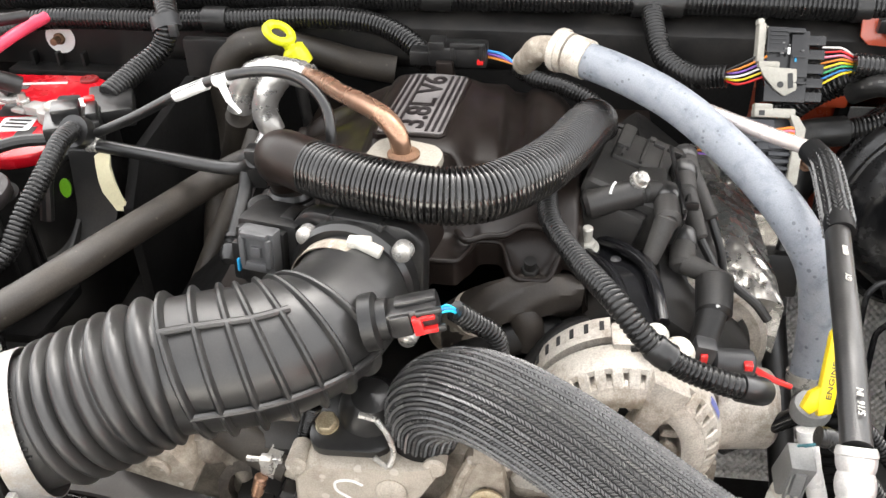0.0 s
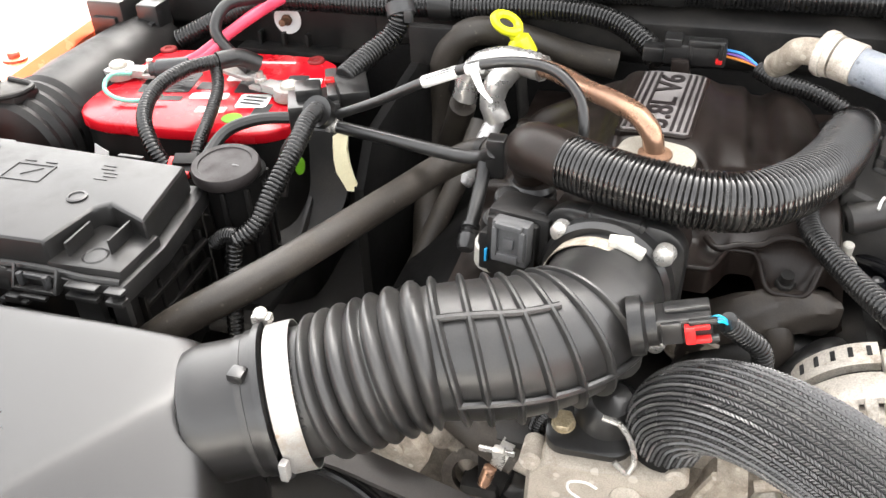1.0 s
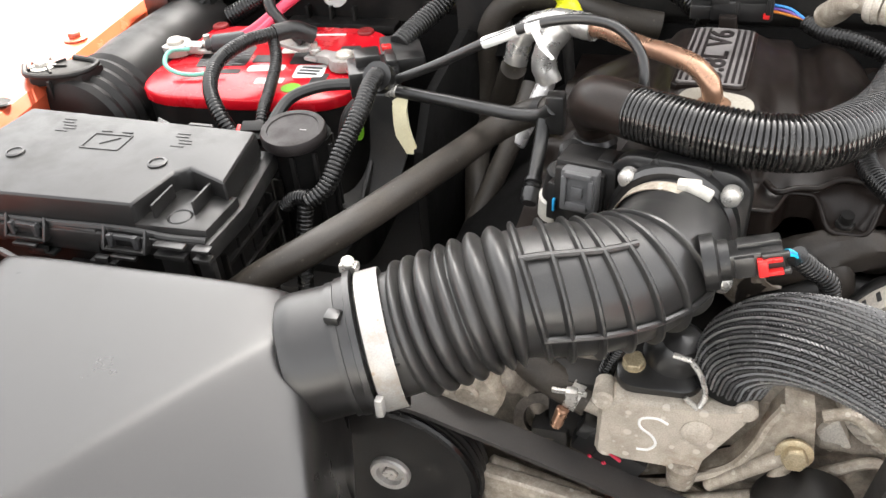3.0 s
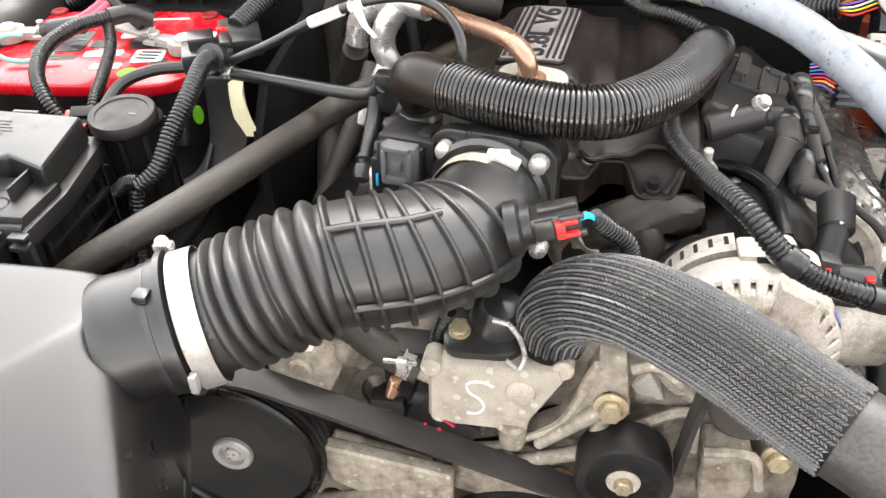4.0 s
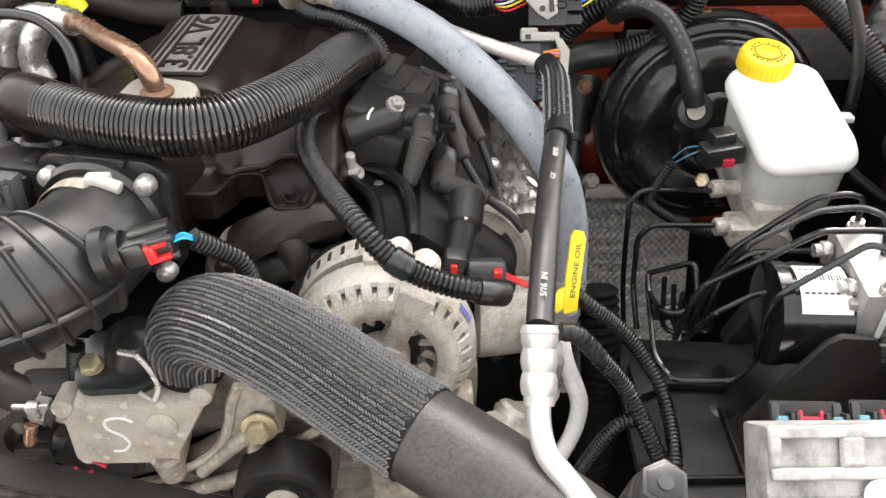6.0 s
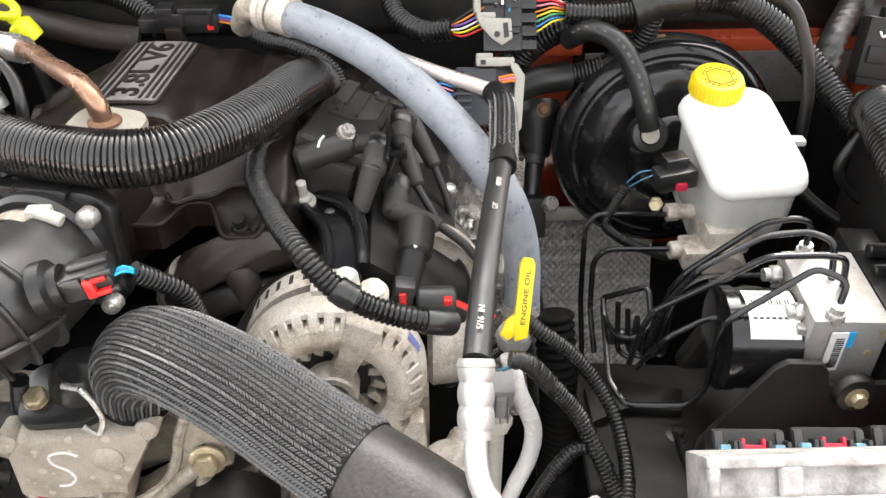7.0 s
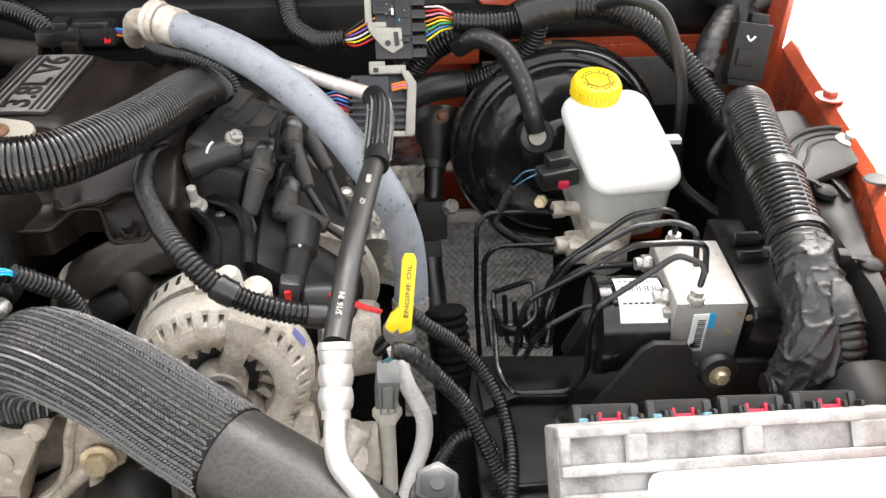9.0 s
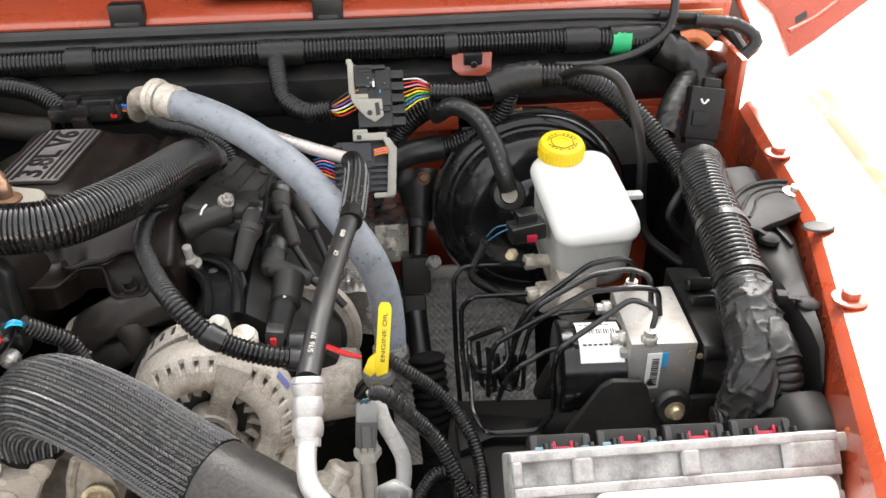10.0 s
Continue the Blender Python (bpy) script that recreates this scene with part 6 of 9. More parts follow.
tray = thing("battery_tray", (-0.52, 0.68, 0.86), "black plastic battery tray with side wall and strap", "tray")
part("base", box((-0.54, 0.68, 0.875), (0.30, 0.22, 0.02), bevel=0.004), M_BLACK_MATT, tray)
# Wall colour carries the shade of the gap beside the battery.
part("side_wall", prism([(0.58, 0.88), (0.585, 1.06), (0.62, 1.098), (0.76, 1.11), (0.80, 1.09), (0.80, 0.88)], -0.362, -0.352, basis((0, 0, 0), (1, 0, 0), (0, 1, 0)), bevel=0.002), M_PAD_SHADE_BLACK, tray, "side wall blackened for shade")
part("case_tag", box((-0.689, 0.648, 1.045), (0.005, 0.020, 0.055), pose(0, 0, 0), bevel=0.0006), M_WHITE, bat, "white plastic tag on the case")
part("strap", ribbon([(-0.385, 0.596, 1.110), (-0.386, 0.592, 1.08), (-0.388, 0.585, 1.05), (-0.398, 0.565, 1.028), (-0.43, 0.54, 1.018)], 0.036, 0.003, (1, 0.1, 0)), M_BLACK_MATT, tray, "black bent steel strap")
# Shelf top is blackened in place of the deep shade around it.
part("shelf", prism([(-0.47, 0.485), (-0.408, 0.485), (-0.405, 0.555), (-0.42, 0.580), (-0.47, 0.56)], 0.984, 0.994, bevel=0.003), M_PAD_SHADE_BLACK, tray)
part("gusset", prism([(0.52, 1.012), (0.58, 1.012), (0.58, 1.05)], -0.405, -0.401, basis((0, 0, 0), (1, 0, 0), (0, 1, 0)), bevel=0.001), M_BLACK_MATT, tray)
part("green_tag", lathe([(0.009, 0), (0.009, 0.002), (0, 0.002)], basis((-0.421, 0.602, 1.068), (0, -1, 0.2)) @ Matrix.Diagonal((0.6, 1.0, 1, 1)), 16), M_LIME, tray, "lime green plastic tab")
ptag = thing("paper_tag", (-0.365, 0.58, 1.06), "torn yellowed paper tape tag hanging from a line", "tag")
part("strip", loft([[Vector((x - 0.0075 + 0.0016 * math.sin(i * 1.7), y, z)), Vector((x + 0.0075 + 0.0012 * math.cos(i * 2.3), y - 0.001, z + 0.001)), Vector((x + 0.0075, y + 0.001, z)), Vector((x - 0.0075, y + 0.0015, z))] for i, (x, y, z) in enumerate([(-0.374, 0.596, 1.110), (-0.3735, 0.591, 1.098), (-0.372, 0.589, 1.085), (-0.370, 0.589, 1.073), (-0.366, 0.588, 1.062), (-0.363, 0.587, 1.056)])]), M_PAPER, ptag)

can = thing("round_canister", (-0.444, 0.525, 1.0), "black plastic canister with a flat round lid", "canister")
# Body colour includes the shade under the lid and between the ribs.
part("body", lathe([(0.026, 0), (0.027, 0.09), (0.0285, 0.098)], basis((-0.444, 0.525, 1.005), (0, 0, 1)), 32), M_PAD_SHADE_BLACK, can)
part("cap", lathe([(0.0275, 0), (0.0288, 0.002), (0.0288, 0.009), (0.0275, 0.0112), (0.0225, 0.0112), (0.0220, 0.0102), (0, 0.0102)], basis((-0.445, 0.5195, 1.103), (0.02, -0.1, 1)), 40), M_CAP_LID, can)
for k in range(9):
    a = radians(40 * k)
    part("rib", box((-0.444 + 0.0285 * math.cos(a), 0.525 + 0.0285 * math.sin(a), 1.06), (0.004, 0.004, 0.075), bevel=0.001), M_DEEP, can)
part("arrow", box((-0.434, 0.5165, 1.1140), (0.006, 0.0010, 0.0004), bevel=0), M_MIDGREY, can)
part("red_clip", box((-0.470, 0.520, 1.055), (0.006, 0.008, 0.02), bevel=0.001), M_CLIP_RED, can)
rcn = thing("red_lock_connector", (-0.488, 0.525, 1.09), "small black connector with a red lock behind the fuse box", "connector")
part("shell", join(box((0, 0, 0), (0.028, 0.018, 0.010), pose(-0.490, 0.527, 1.098, 20, 0, 12), bevel=0.002), box((0, 0, 0), (0.020, 0.012, 0.005), pose(-0.490, 0.529, 1.105, 20, 0, 12), bevel=0.001)), M_DEEP, rcn)
part("lock", join(box((0, 0, 0), (0.014, 0.004, 0.006), pose(-0.489, 0.517, 1.097, 20, 0, 12), bevel=0.001), box((0, 0, 0), (0.004, 0.014, 0.004), pose(-0.503, 0.525, 1.102, 20, 0, 12), bevel=0.001)), M_CLIP_RED, rcn)

# Black plastic made deeper to hold the shade below the fuse box lid.
M_BASE_SHADE = material("shade_black_moulding", (0.0052, 0.0048, 0.0045), 0.5, tint=(0.026, 0.019, 0.012), amount=0.5, stain=30, bump=0.2, spec=0.25, spread=(0.55, 0.75))
fuse = thing("fuse_box", (-0.58, 0.43, 1.0), "large black plastic fuse box with embossed lid", "fuse box")
LID = [(-0.715, 0.365), (-0.508, 0.372), (-0.499, 0.421), (-0.490, 0.428), (-0.451, 0.412), (-0.464, 0.494), (-0.700, 0.503)]
part("lid", prism(LID, 1.098, 1.1225, bevel=0.004, seg=3, shrink=0.012), M_LID, fuse, "black lid with pocket corner", smooth=30)
part("pocket", join(prism([(-0.51, 0.370), (-0.449, 0.372), (-0.447, 0.420), (-0.505, 0.424)], 1.09, 1.1065, bevel=0.003), box((-0.497, 0.395, 1.112), (0.002, 0.03, 0.012), bevel=0.0006), box((-0.468, 0.404, 1.112), (0.002, 0.028, 0.012), pose(0, 0, 0), bevel=0.0006)), M_LID, fuse)
part("pocket_ring", lathe([(0.008, 0), (0.009, 0.0008), (0.010, 0)], basis((-0.478, 0.385, 1.1066), (0, 0, 1)), 24, closed=True), M_LID, fuse)
part("rim", prism([(-0.72, 0.358), (-0.445, 0.366), (-0.443, 0.418), (-0.456, 0.503), (-0.706, 0.511)], 1.082, 1.098, bevel=0.003), M_LID, fuse)
part("base", prism([(-0.712, 0.366), (-0.452, 0.374), (-0.448, 0.42), (-0.462, 0.496), (-0.70, 0.503)], 0.98, 1.083, bevel=0.004), M_BASE_SHADE, fuse, "black fuse box base, darkened for shade")
part("front_lip", tube([(-0.712, 0.3635, 1.1000), (-0.60, 0.3670, 1.1000), (-0.510, 0.3700, 1.1000), (-0.480, 0.3690, 1.0985), (-0.449, 0.3700, 1.0985)], 0.0030, 8), M_LID, fuse)
for x in (-0.514, -0.604):
    latch = part("latch", join(box((x, 0.358, 1.0900), (0.036, 0.006, 0.003), bevel=0.001), box((x, 0.354, 1.0860), (0.022, 0.005, 0.003), bevel=0.001)), M_LID, fuse)
    for k in (-1, 1):
        part("latch_post", prism([(0.364, 1.107), (0.3545, 1.090), (0.358, 1.088), (0.366, 1.090)], x + 0.018 * k - 0.0012, x + 0.018 * k + 0.0012, basis((0, 0, 0), (1, 0, 0), (0, 1, 0)), bevel=0.0005), M_LID, latch)
    part("clip", join(box((x, 0.361, 1.0995), (0.026, 0.004, 0.004), bevel=0.0012), box((x - 0.011, 0.359, 1.0975), (0.004, 0.005, 0.011), bevel=0.001), box((x + 0.011, 0.359, 1.0975), (0.004, 0.005, 0.011), bevel=0.001)), M_GREY, latch, "grey spring clip")
for x, w, z in ((-0.570, 0.056, 1.0985), (-0.656, 0.050, 1.0985)):
    part("front_panel", prism(rrect(w, 0.020, 0.002, 2), 0.0, 0.0035, basis((x, 0.3665, z - 0.009), (0, -1, 0.12), (1, 0, 0)), bevel=0.0012), M_BLACK, fuse)
for x, z, w in ((-0.594, 1.077, 0.024), (-0.537, 1.076, 0.024), (-0.655, 1.078, 0.024)):
    part("catch", join(box((x, 0.360, z), (w, 0.010, 0.003), bevel=0.001), box((x, 0.357, z + 0.003), (w * 0.5, 0.006, 0.006), bevel=0.0015)), M_BLACK, fuse)
for x, w in ((-0.476, 0.026), (-0.449, 0.014)):
    part("front_rib", join(box((x, 0.362, 1.0965), (w, 0.008, 0.003), bevel=0.001), box((x, 0.361, 1.0885), (w, 0.009, 0.004), bevel=0.001), box((x, 0.364, 1.076), (w * 0.86, 0.006, 0.022), bevel=0.001)), M_BLACK, fuse)
for x, y in ((-0.66, 0.506), (-0.53, 0.506)):
    part("rear_latch", join(box((x, y, 1.105), (0.03, 0.006, 0.014), bevel=0.001), box((x, y + 0.005, 1.112), (0.024, 0.004, 0.004), bevel=0.001)), M_BLACK, fuse)
for x, z in ((-0.565, 1.062), (-0.54, 1.055), (-0.475, 1.060), (-0.50, 1.045)):
    part("catch", join(box((x, 0.362, z), (0.024, 0.012, 0.010), bevel=0.001), box((x, 0.356, z - 0.006), (0.018, 0.004, 0.008), bevel=0.001)), M_BLACK, fuse)
# Side ribs share the base's shade-darkened colour.
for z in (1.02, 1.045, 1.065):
    part("side_rib", box((-0.449, 0.43, z), (0.006, 0.09, 0.004), pose(0, 0, 0), bevel=0.001), M_BASE_SHADE, fuse)
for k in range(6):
    part("side_rib", box((-0.450 - 0.0012 * k, 0.385 + 0.022 * k, 1.03), (0.008, 0.003, 0.09), pose(0, 0, 0), bevel=0.001), M_BASE_SHADE, fuse)
ic = basis((-0.586, 0.455, 1.1228), (0, 0, 1), (1, 0.02, 0))
frame_lines = [box((0, 0.012, 0), (0.036, 0.0014, 0.0008), ic, bevel=0), box((0, -0.012, 0), (0.036, 0.0014, 0.0008), ic, bevel=0), box((-0.018, 0, 0), (0.0014, 0.024, 0.0008), ic, bevel=0), box((0.018, 0, 0), (0.0014, 0.024, 0.0008), ic, bevel=0), box((0.003, 0, 0), (0.018, 0.0014, 0.0008), ic @ Matrix.Rotation(radians(40), 4, "Z"), bevel=0), box((-0.010, 0.017, 0), (0.010, 0.0014, 0.0008), ic, bevel=0), box((0.010, 0.017, 0), (0.010, 0.0014, 0.0008), ic, bevel=0)]
part("embossed_icon", join(*frame_lines), M_LID, fuse, "embossed battery and spark icon")
for x, y in ((-0.655, 0.425), (-0.521, 0.430)):
    part("lid_boss", lathe([(0.008, 0), (0.008, 0.0015), (0.006, 0.002), (0.0055, 0.001), (0, 0.001)], basis((x, y, 1.1224), (0, 0, 1)), 24), M_LID, fuse)
for x, y in ((-0.64, 0.478), (-0.52, 0.470)):
    part("embossed_icon", join(*[box((x + 0.005 * math.sin(k * 1.3), y - 0.012 + 0.005 * k, 1.1227), (0.012, 0.0011, 0.0006), pose(0, 0, 0), bevel=0) for k in range(5)]), M_LID, fuse)

duct = thing("air_duct", (-0.71, 0.66, 0.98), "black plastic fresh air duct with a ribbed end", "duct")
dm = basis((-0.715, 0.575, 1.062), (0.05, 1, 0.05), (1, 0, 0))
part("pipe", lathe([(0.052, 0.06), (0.054, 0.10), (0.050, 0.20), (0.046, 0.24)], dm, 36), M_DEEP, duct)
part("ribbed_end", lathe([(0.030, -0.012), (0.042, -0.008)] + [(0.051 + (0.003 if i % 2 else 0), -0.004 + 0.007 * i) for i in range(10)], dm, 40), M_DEEP, duct)
part("bracket", join(prism([(-0.775, 0.585), (-0.755, 0.565), (-0.700, 0.575), (-0.695, 0.605), (-0.735, 0.615)], 1.108, 1.120, bevel=0.003), box((-0.735, 0.585, 1.10), (0.004, 0.04, 0.03), bevel=0.001)), M_DEEP, duct)
for k in range(6):
    a = radians(-40 + 52 * k)
    part("bracket_rib", box((0.013, 0, 0.1205), (0.018, 0.0022, 0.004), pose(-0.751, 0.588, 1.0, 0, 0, 52 * k - 40), bevel=0.0008), M_BLACK_MATT, duct)
part("bracket_rim", tube([(-0.776, 0.586, 1.121), (-0.757, 0.566, 1.121), (-0.720, 0.568, 1.121), (-0.702, 0.580, 1.121), (-0.700, 0.603, 1.121), (-0.735, 0.613, 1.121)], 0.003, 8), M_DEEP, duct)
part("bracket_bolt", hexnut((-0.755, 0.588, 1.120), (0, 0, 1), 0.008, 0.007, 0.013), M_ZINC, duct)
relay = thing("relay_box", (-0.735, 0.80, 1.06), "black relay box on the inner body side", "relay")
part("body", join(box((-0.738, 0.80, 1.105), (0.046, 0.04, 0.075), bevel=0.004), box((-0.690, 0.805, 1.095), (0.028, 0.03, 0.085), bevel=0.004), box((-0.738, 0.778, 1.115), (0.03, 0.006, 0.02), bevel=0.001), box((-0.722, 0.776, 1.09), (0.006, 0.006, 0.04), bevel=0.001), box((-0.690, 0.787, 1.11), (0.018, 0.008, 0.016), bevel=0.001), box((-0.690, 0.787, 1.08), (0.018, 0.008, 0.016), bevel=0.001)), M_BLACK, relay)

stud = thing("firewall_stud", (-0.54, 0.842, 1.10), "rusty stud through a white round washer on the firewall", "stud")
part("washer", lathe([(0.017, 0), (0.017, 0.003), (0, 0.003)], basis((-0.54, 0.846, 1.112), (0, -1, 0.1)), 24), M_WHITE, stud)
part("stud", join(cyl((-0.54, 0.844, 1.112), (-0.54, 0.828, 1.113), 0.004), hexnut((-0.54, 0.843, 1.112), (0, -1, 0.1), 0.007, 0.005)), M_RUST, stud)
ledge = thing("firewall_ledge", (-0.53, 0.835, 1.06), "black ribbed plastic ledge below the firewall stud", "trim")
part("panel", box((-0.53, 0.848, 1.11), (0.20, 0.008, 0.06), bevel=0.003), M_BLACK_MATT, ledge)
part("shelf", box((-0.53, 0.836, 1.078), (0.14, 0.03, 0.010), bevel=0.003), M_BLACK_MATT, ledge)
for x in (-0.575, -0.545, -0.515):
    part("rib", box((x, 0.842, 1.088), (0.004, 0.015, 0.02), bevel=0.001), M_BLACK_MATT, ledge)
part("bracket", box((-0.345, 0.80, 1.10), (0.06, 0.012, 0.07), bevel=0.003), M_BLACK_MATT, ledge)
part("orange_edge", box((-0.455, 0.846, 1.128), (0.09, 0.004, 0.007), pose(0, 0, 0), bevel=0.001), M_ORANGE, ledge)

heat = thing("heater_pipe", (-0.34, 0.8, 0.9), "large dusty brown rubber heater hoses bending down", "hose", group="heater hoses")
part("hose", tube([(-0.16, 0.840, 1.090), (-0.20, 0.836, 1.098), (-0.250, 0.825, 1.116), (-0.285, 0.813, 1.128), (-0.311, 0.803, 1.128), (-0.331, 0.799, 1.110), (-0.343, 0.802, 1.078), (-0.352, 0.806, 1.025), (-0.366, 0.78, 0.95), (-0.378, 0.75, 0.88), (-0.385, 0.72, 0.75)], 0.0150, 18), M_HOSE_BROWN, heat)
part("hose", tube([(-0.272, 0.700, 1.080), (-0.282, 0.665, 1.045), (-0.300, 0.620, 1.000), (-0.318, 0.585, 0.950), (-0.330, 0.560, 0.88)], 0.0105, 16), M_HOSE_BROWN, heat)
part("hose", tube([(-0.2955, 0.719, 1.088), (-0.306, 0.735, 1.060), (-0.322, 0.745, 1.02), (-0.340, 0.735, 0.98), (-0.33, 0.68, 0.94), (-0.325, 0.65, 0.85), (-0.34, 0.63, 0.75)], 0.0135, 16), M_HOSE_BROWN, heat)
part("clamp", tube([(-0.346, 0.818, 1.055), (-0.348, 0.816, 1.045)], 0.0162, 18), M_BLACK, heat)
# Black instead of the hoses' brown: the shade down here is coloured in.
low = thing("lower_hose", (-0.3, 0.5, 0.9), "rubber hose low beside the throttle, blackened for shade", "hose", group="heater hoses")
part("hose", tube([(-0.262, 0.590, 0.97), (-0.285, 0.550, 0.985), (-0.310, 0.500, 0.985), (-0.335, 0.460, 0.96), (-0.36, 0.43, 0.90)], 0.0145, 16), M_RUBBER, low)

# cowl looms on the left
cl1 = thing("cowl_loom", (-0.35, 0.83, 1.12), "ringed black wiring loom along the firewall", "cable loom", group="firewall looms")
part("loom", conduit([(-0.66, 0.80, 1.095), (-0.602, 0.82, 1.122), (-0.555, 0.828, 1.137), (-0.497, 0.83, 1.141), (-0.42, 0.83, 1.141), (-0.338, 0.83, 1.144), (-0.215, 0.828, 1.150), (-0.165, 0.82, 1.145), (-0.13, 0.80, 1.132), (-0.115, 0.785, 1.12)], 0.0112, 0.0042, 16), M_LOOM, cl1)
part("tape", tube([(-0.36, 0.83, 1.1435), (-0.335, 0.83, 1.144)], 0.0137, 16), M_TAPE, cl1)
cl2 = thing("battery_branch_loom", (-0.39, 0.75, 1.1), "ringed black branch loom dropping to the battery", "cable loom", group="firewall looms")
part("loom", conduit([(-0.395, 0.82, 1.155), (-0.378, 0.78, 1.178), (-0.362, 0.745, 1.172), (-0.368, 0.735, 1.150), (-0.385, 0.71, 1.137), (-0.398, 0.67, 1.128)], 0.0105, 0.0042, 16), M_LOOM, cl2)
part("clip", join(tube([(-0.366, 0.748, 1.175), (-0.362, 0.742, 1.165)], 0.0142, 16), box((-0.352, 0.733, 1.168), (0.008, 0.006, 0.012), bevel=0.001)), M_GREY, cl2)

# ---- right half: cowl loom, heater hose, coil, connectors ----
cw = thing("main_cowl_loom", (0.2, 0.86, 1.14), "thick ringed black main wiring loom along the cowl with tape wraps", "cable loom", group="firewall looms")
part("loom", conduit([(-0.72, 0.858, 1.150), (-0.5, 0.858, 1.158), (-0.2, 0.860, 1.163), (0.1, 0.860, 1.166), (0.33, 0.860, 1.165), (0.512, 0.858, 1.162), (0.575, 0.85, 1.150), (0.60, 0.83, 1.13)], 0.0138, 0.0046, 18), M_LOOM, cw)
for x0, x1 in ((0.085, 0.135), (-0.13, -0.10), (0.30, 0.315), (0.445, 0.485), (0.50, 0.56)):
    part("tape", tube([(x0, 0.860, 1.165), (x1, 0.860, 1.165)], 0.0152, 18, 0.003, lambda s, a: 0.0152 + 0.0007 * np.sin(9 * a + s * 800) * np.sin(s * 500)), M_TAPE, cw, smooth=60)
part("green_tape", tube([(0.502, 0.859, 1.1625), (0.524, 0.857, 1.161)], 0.0160, 20), M_GREEN, cw, "green tape band")
part("end_tape", tube([(0.56, 0.85, 1.155), (0.60, 0.835, 1.135), (0.615, 0.815, 1.10)], 0.022, 16, 0.004, lambda s, a: 0.021 + 0.002 * np.sin(5 * a + s * 300)), M_TAPE, cw, smooth=60)
part("pigtail", join(tube([(0.60, 0.85, 1.185), (0.65, 0.84, 1.18), (0.668, 0.825, 1.165), (0.64, 0.82, 1.14), (0.605, 0.82, 1.125)], 0.008, 10, 0.004, lambda s, a: 0.0078 + 0.001 * np.sin(4 * a + s * 700)), tube([(0.56, 0.862, 1.19), (0.61, 0.855, 1.188)], 0.006, 8)), M_TAPE, cw, smooth=60)
part("orange_strip", join(box((0.612, 0.872, 1.188), (0.06, 0.006, 0.008), pose(0, 0, 0), bevel=0.002), tube([(0.585, 0.85, 1.165), (0.605, 0.845, 1.168), (0.618, 0.84, 1.158)], 0.008, 10)), material("copper_orange_plastic", (0.55, 0.17, 0.06), 0.4), cw)

branch = thing("connector_loom", (0.13, 0.8, 1.12), "ringed black loom from the cowl to the grey connector", "cable loom", group="firewall looms")
part("loom", conduit([(0.104, 0.85, 1.160), (0.107, 0.82, 1.148), (0.115, 0.79, 1.133), (0.138, 0.765, 1.127), (0.168, 0.752, 1.133)], 0.0105, 0.0042, 16), M_LOOM, branch)
for i, c in enumerate(("red", "yellow", "white", "purple", "orange", "black")):
    part("wire", tube([(0.165, 0.754 - 0.002 * (i % 3), 1.133 + 0.002 * (i - 2)), (0.177, 0.742, 1.140 + 0.004 * (i - 2.5)), (0.196, 0.738, 1.152 + 0.005 * (i - 2.5))], 0.0011, 6, 0.003), WIRE[c], branch)


K = 0.00028


def face(m, x0, x1, y0, y1, z0, z1, bevel=0.0012):
    """A block on a plug's face, by its edges in steps of K to the right, upwards and outwards."""
    return box(((x0 + x1) / 2 * K, (y0 + y1) / 2 * K, (z0 + z1) / 2), (abs(x1 - x0) * K, abs(y1 - y0) * K, z1 - z0), m, bevel=bevel)


def strand(t, m, colour, p, q, r=0.0009):
    p, q = m @ Vector(p), m @ Vector(q)
    mid = (p + q) / 2 + Vector((0, -0.005, 0.0055))
    part("wire", tube([p, p.lerp(mid, 0.6), mid, q], r, 6, 0.003), WIRE[colour], t)


ma = basis((0.215, 0.735, 1.153), (0, -0.85, 0.5), (1, 0, 0))
plug_a = thing("upper_lever_connector", (0.215, 0.74, 1.11), "black multi-pin connector with pale grey lever and coloured wires", "connector", group="lever connectors")
part("housing", join(face(ma, -70, 60, -115, 108, -0.030, 0.0), face(ma, -75, -10, 35, 115, -0.01, 0.006), face(ma, -72, 55, -118, -60, -0.02, 0.004), face(ma, 0, 55, -40, 95, -0.01, 0.005)), M_GLOSS_BLACK, plug_a)
for k in range(5):
    part("rib", face(ma, 55, 106, 92 - 44 * k - 30, 92 - 44 * k, -0.018, 0.003, 0.001), M_GLOSS_BLACK, plug_a)
for k in range(5):
    part("rib", face(ma, -68, -14, 48 + 13 * k, 55 + 13 * k, 0.005, 0.0078, 0.0006), M_GLOSS_BLACK, plug_a)
part("lever", join(face(ma, -102, -78, 5, 128, -0.010, 0.004, 0.002), face(ma, -106, -84, 122, 142, -0.008, 0.003, 0.002), face(ma, -76, -70, 60, 120, -0.008, 0.002, 0.001), face(ma, -95, -30, -12, 8, -0.004, 0.006, 0.002),
                   prism([(-95 * K, -10 * K), (20 * K, -15 * K), (24 * K, -80 * K), (-12 * K, -102 * K), (-45 * K, -80 * K), (-82 * K, -38 * K)], 0.004, 0.008, ma, bevel=0.0012)), M_LEVER, plug_a, "pale grey locking lever")
part("slot", prism([(-8 * K, -30 * K), (8 * K, -28 * K), (12 * K, -74 * K), (-4 * K, -78 * K)], 0.008, 0.0084, ma, bevel=0), M_INK_SHADE, plug_a, "dark slot in the lever")
part("lever_pin", lathe([(0.0028, 0), (0.0028, 0.001), (0, 0.001)], ma @ Matrix.Translation((-28 * K, -66 * K, 0.0078)), 14), M_INK_SHADE, plug_a)
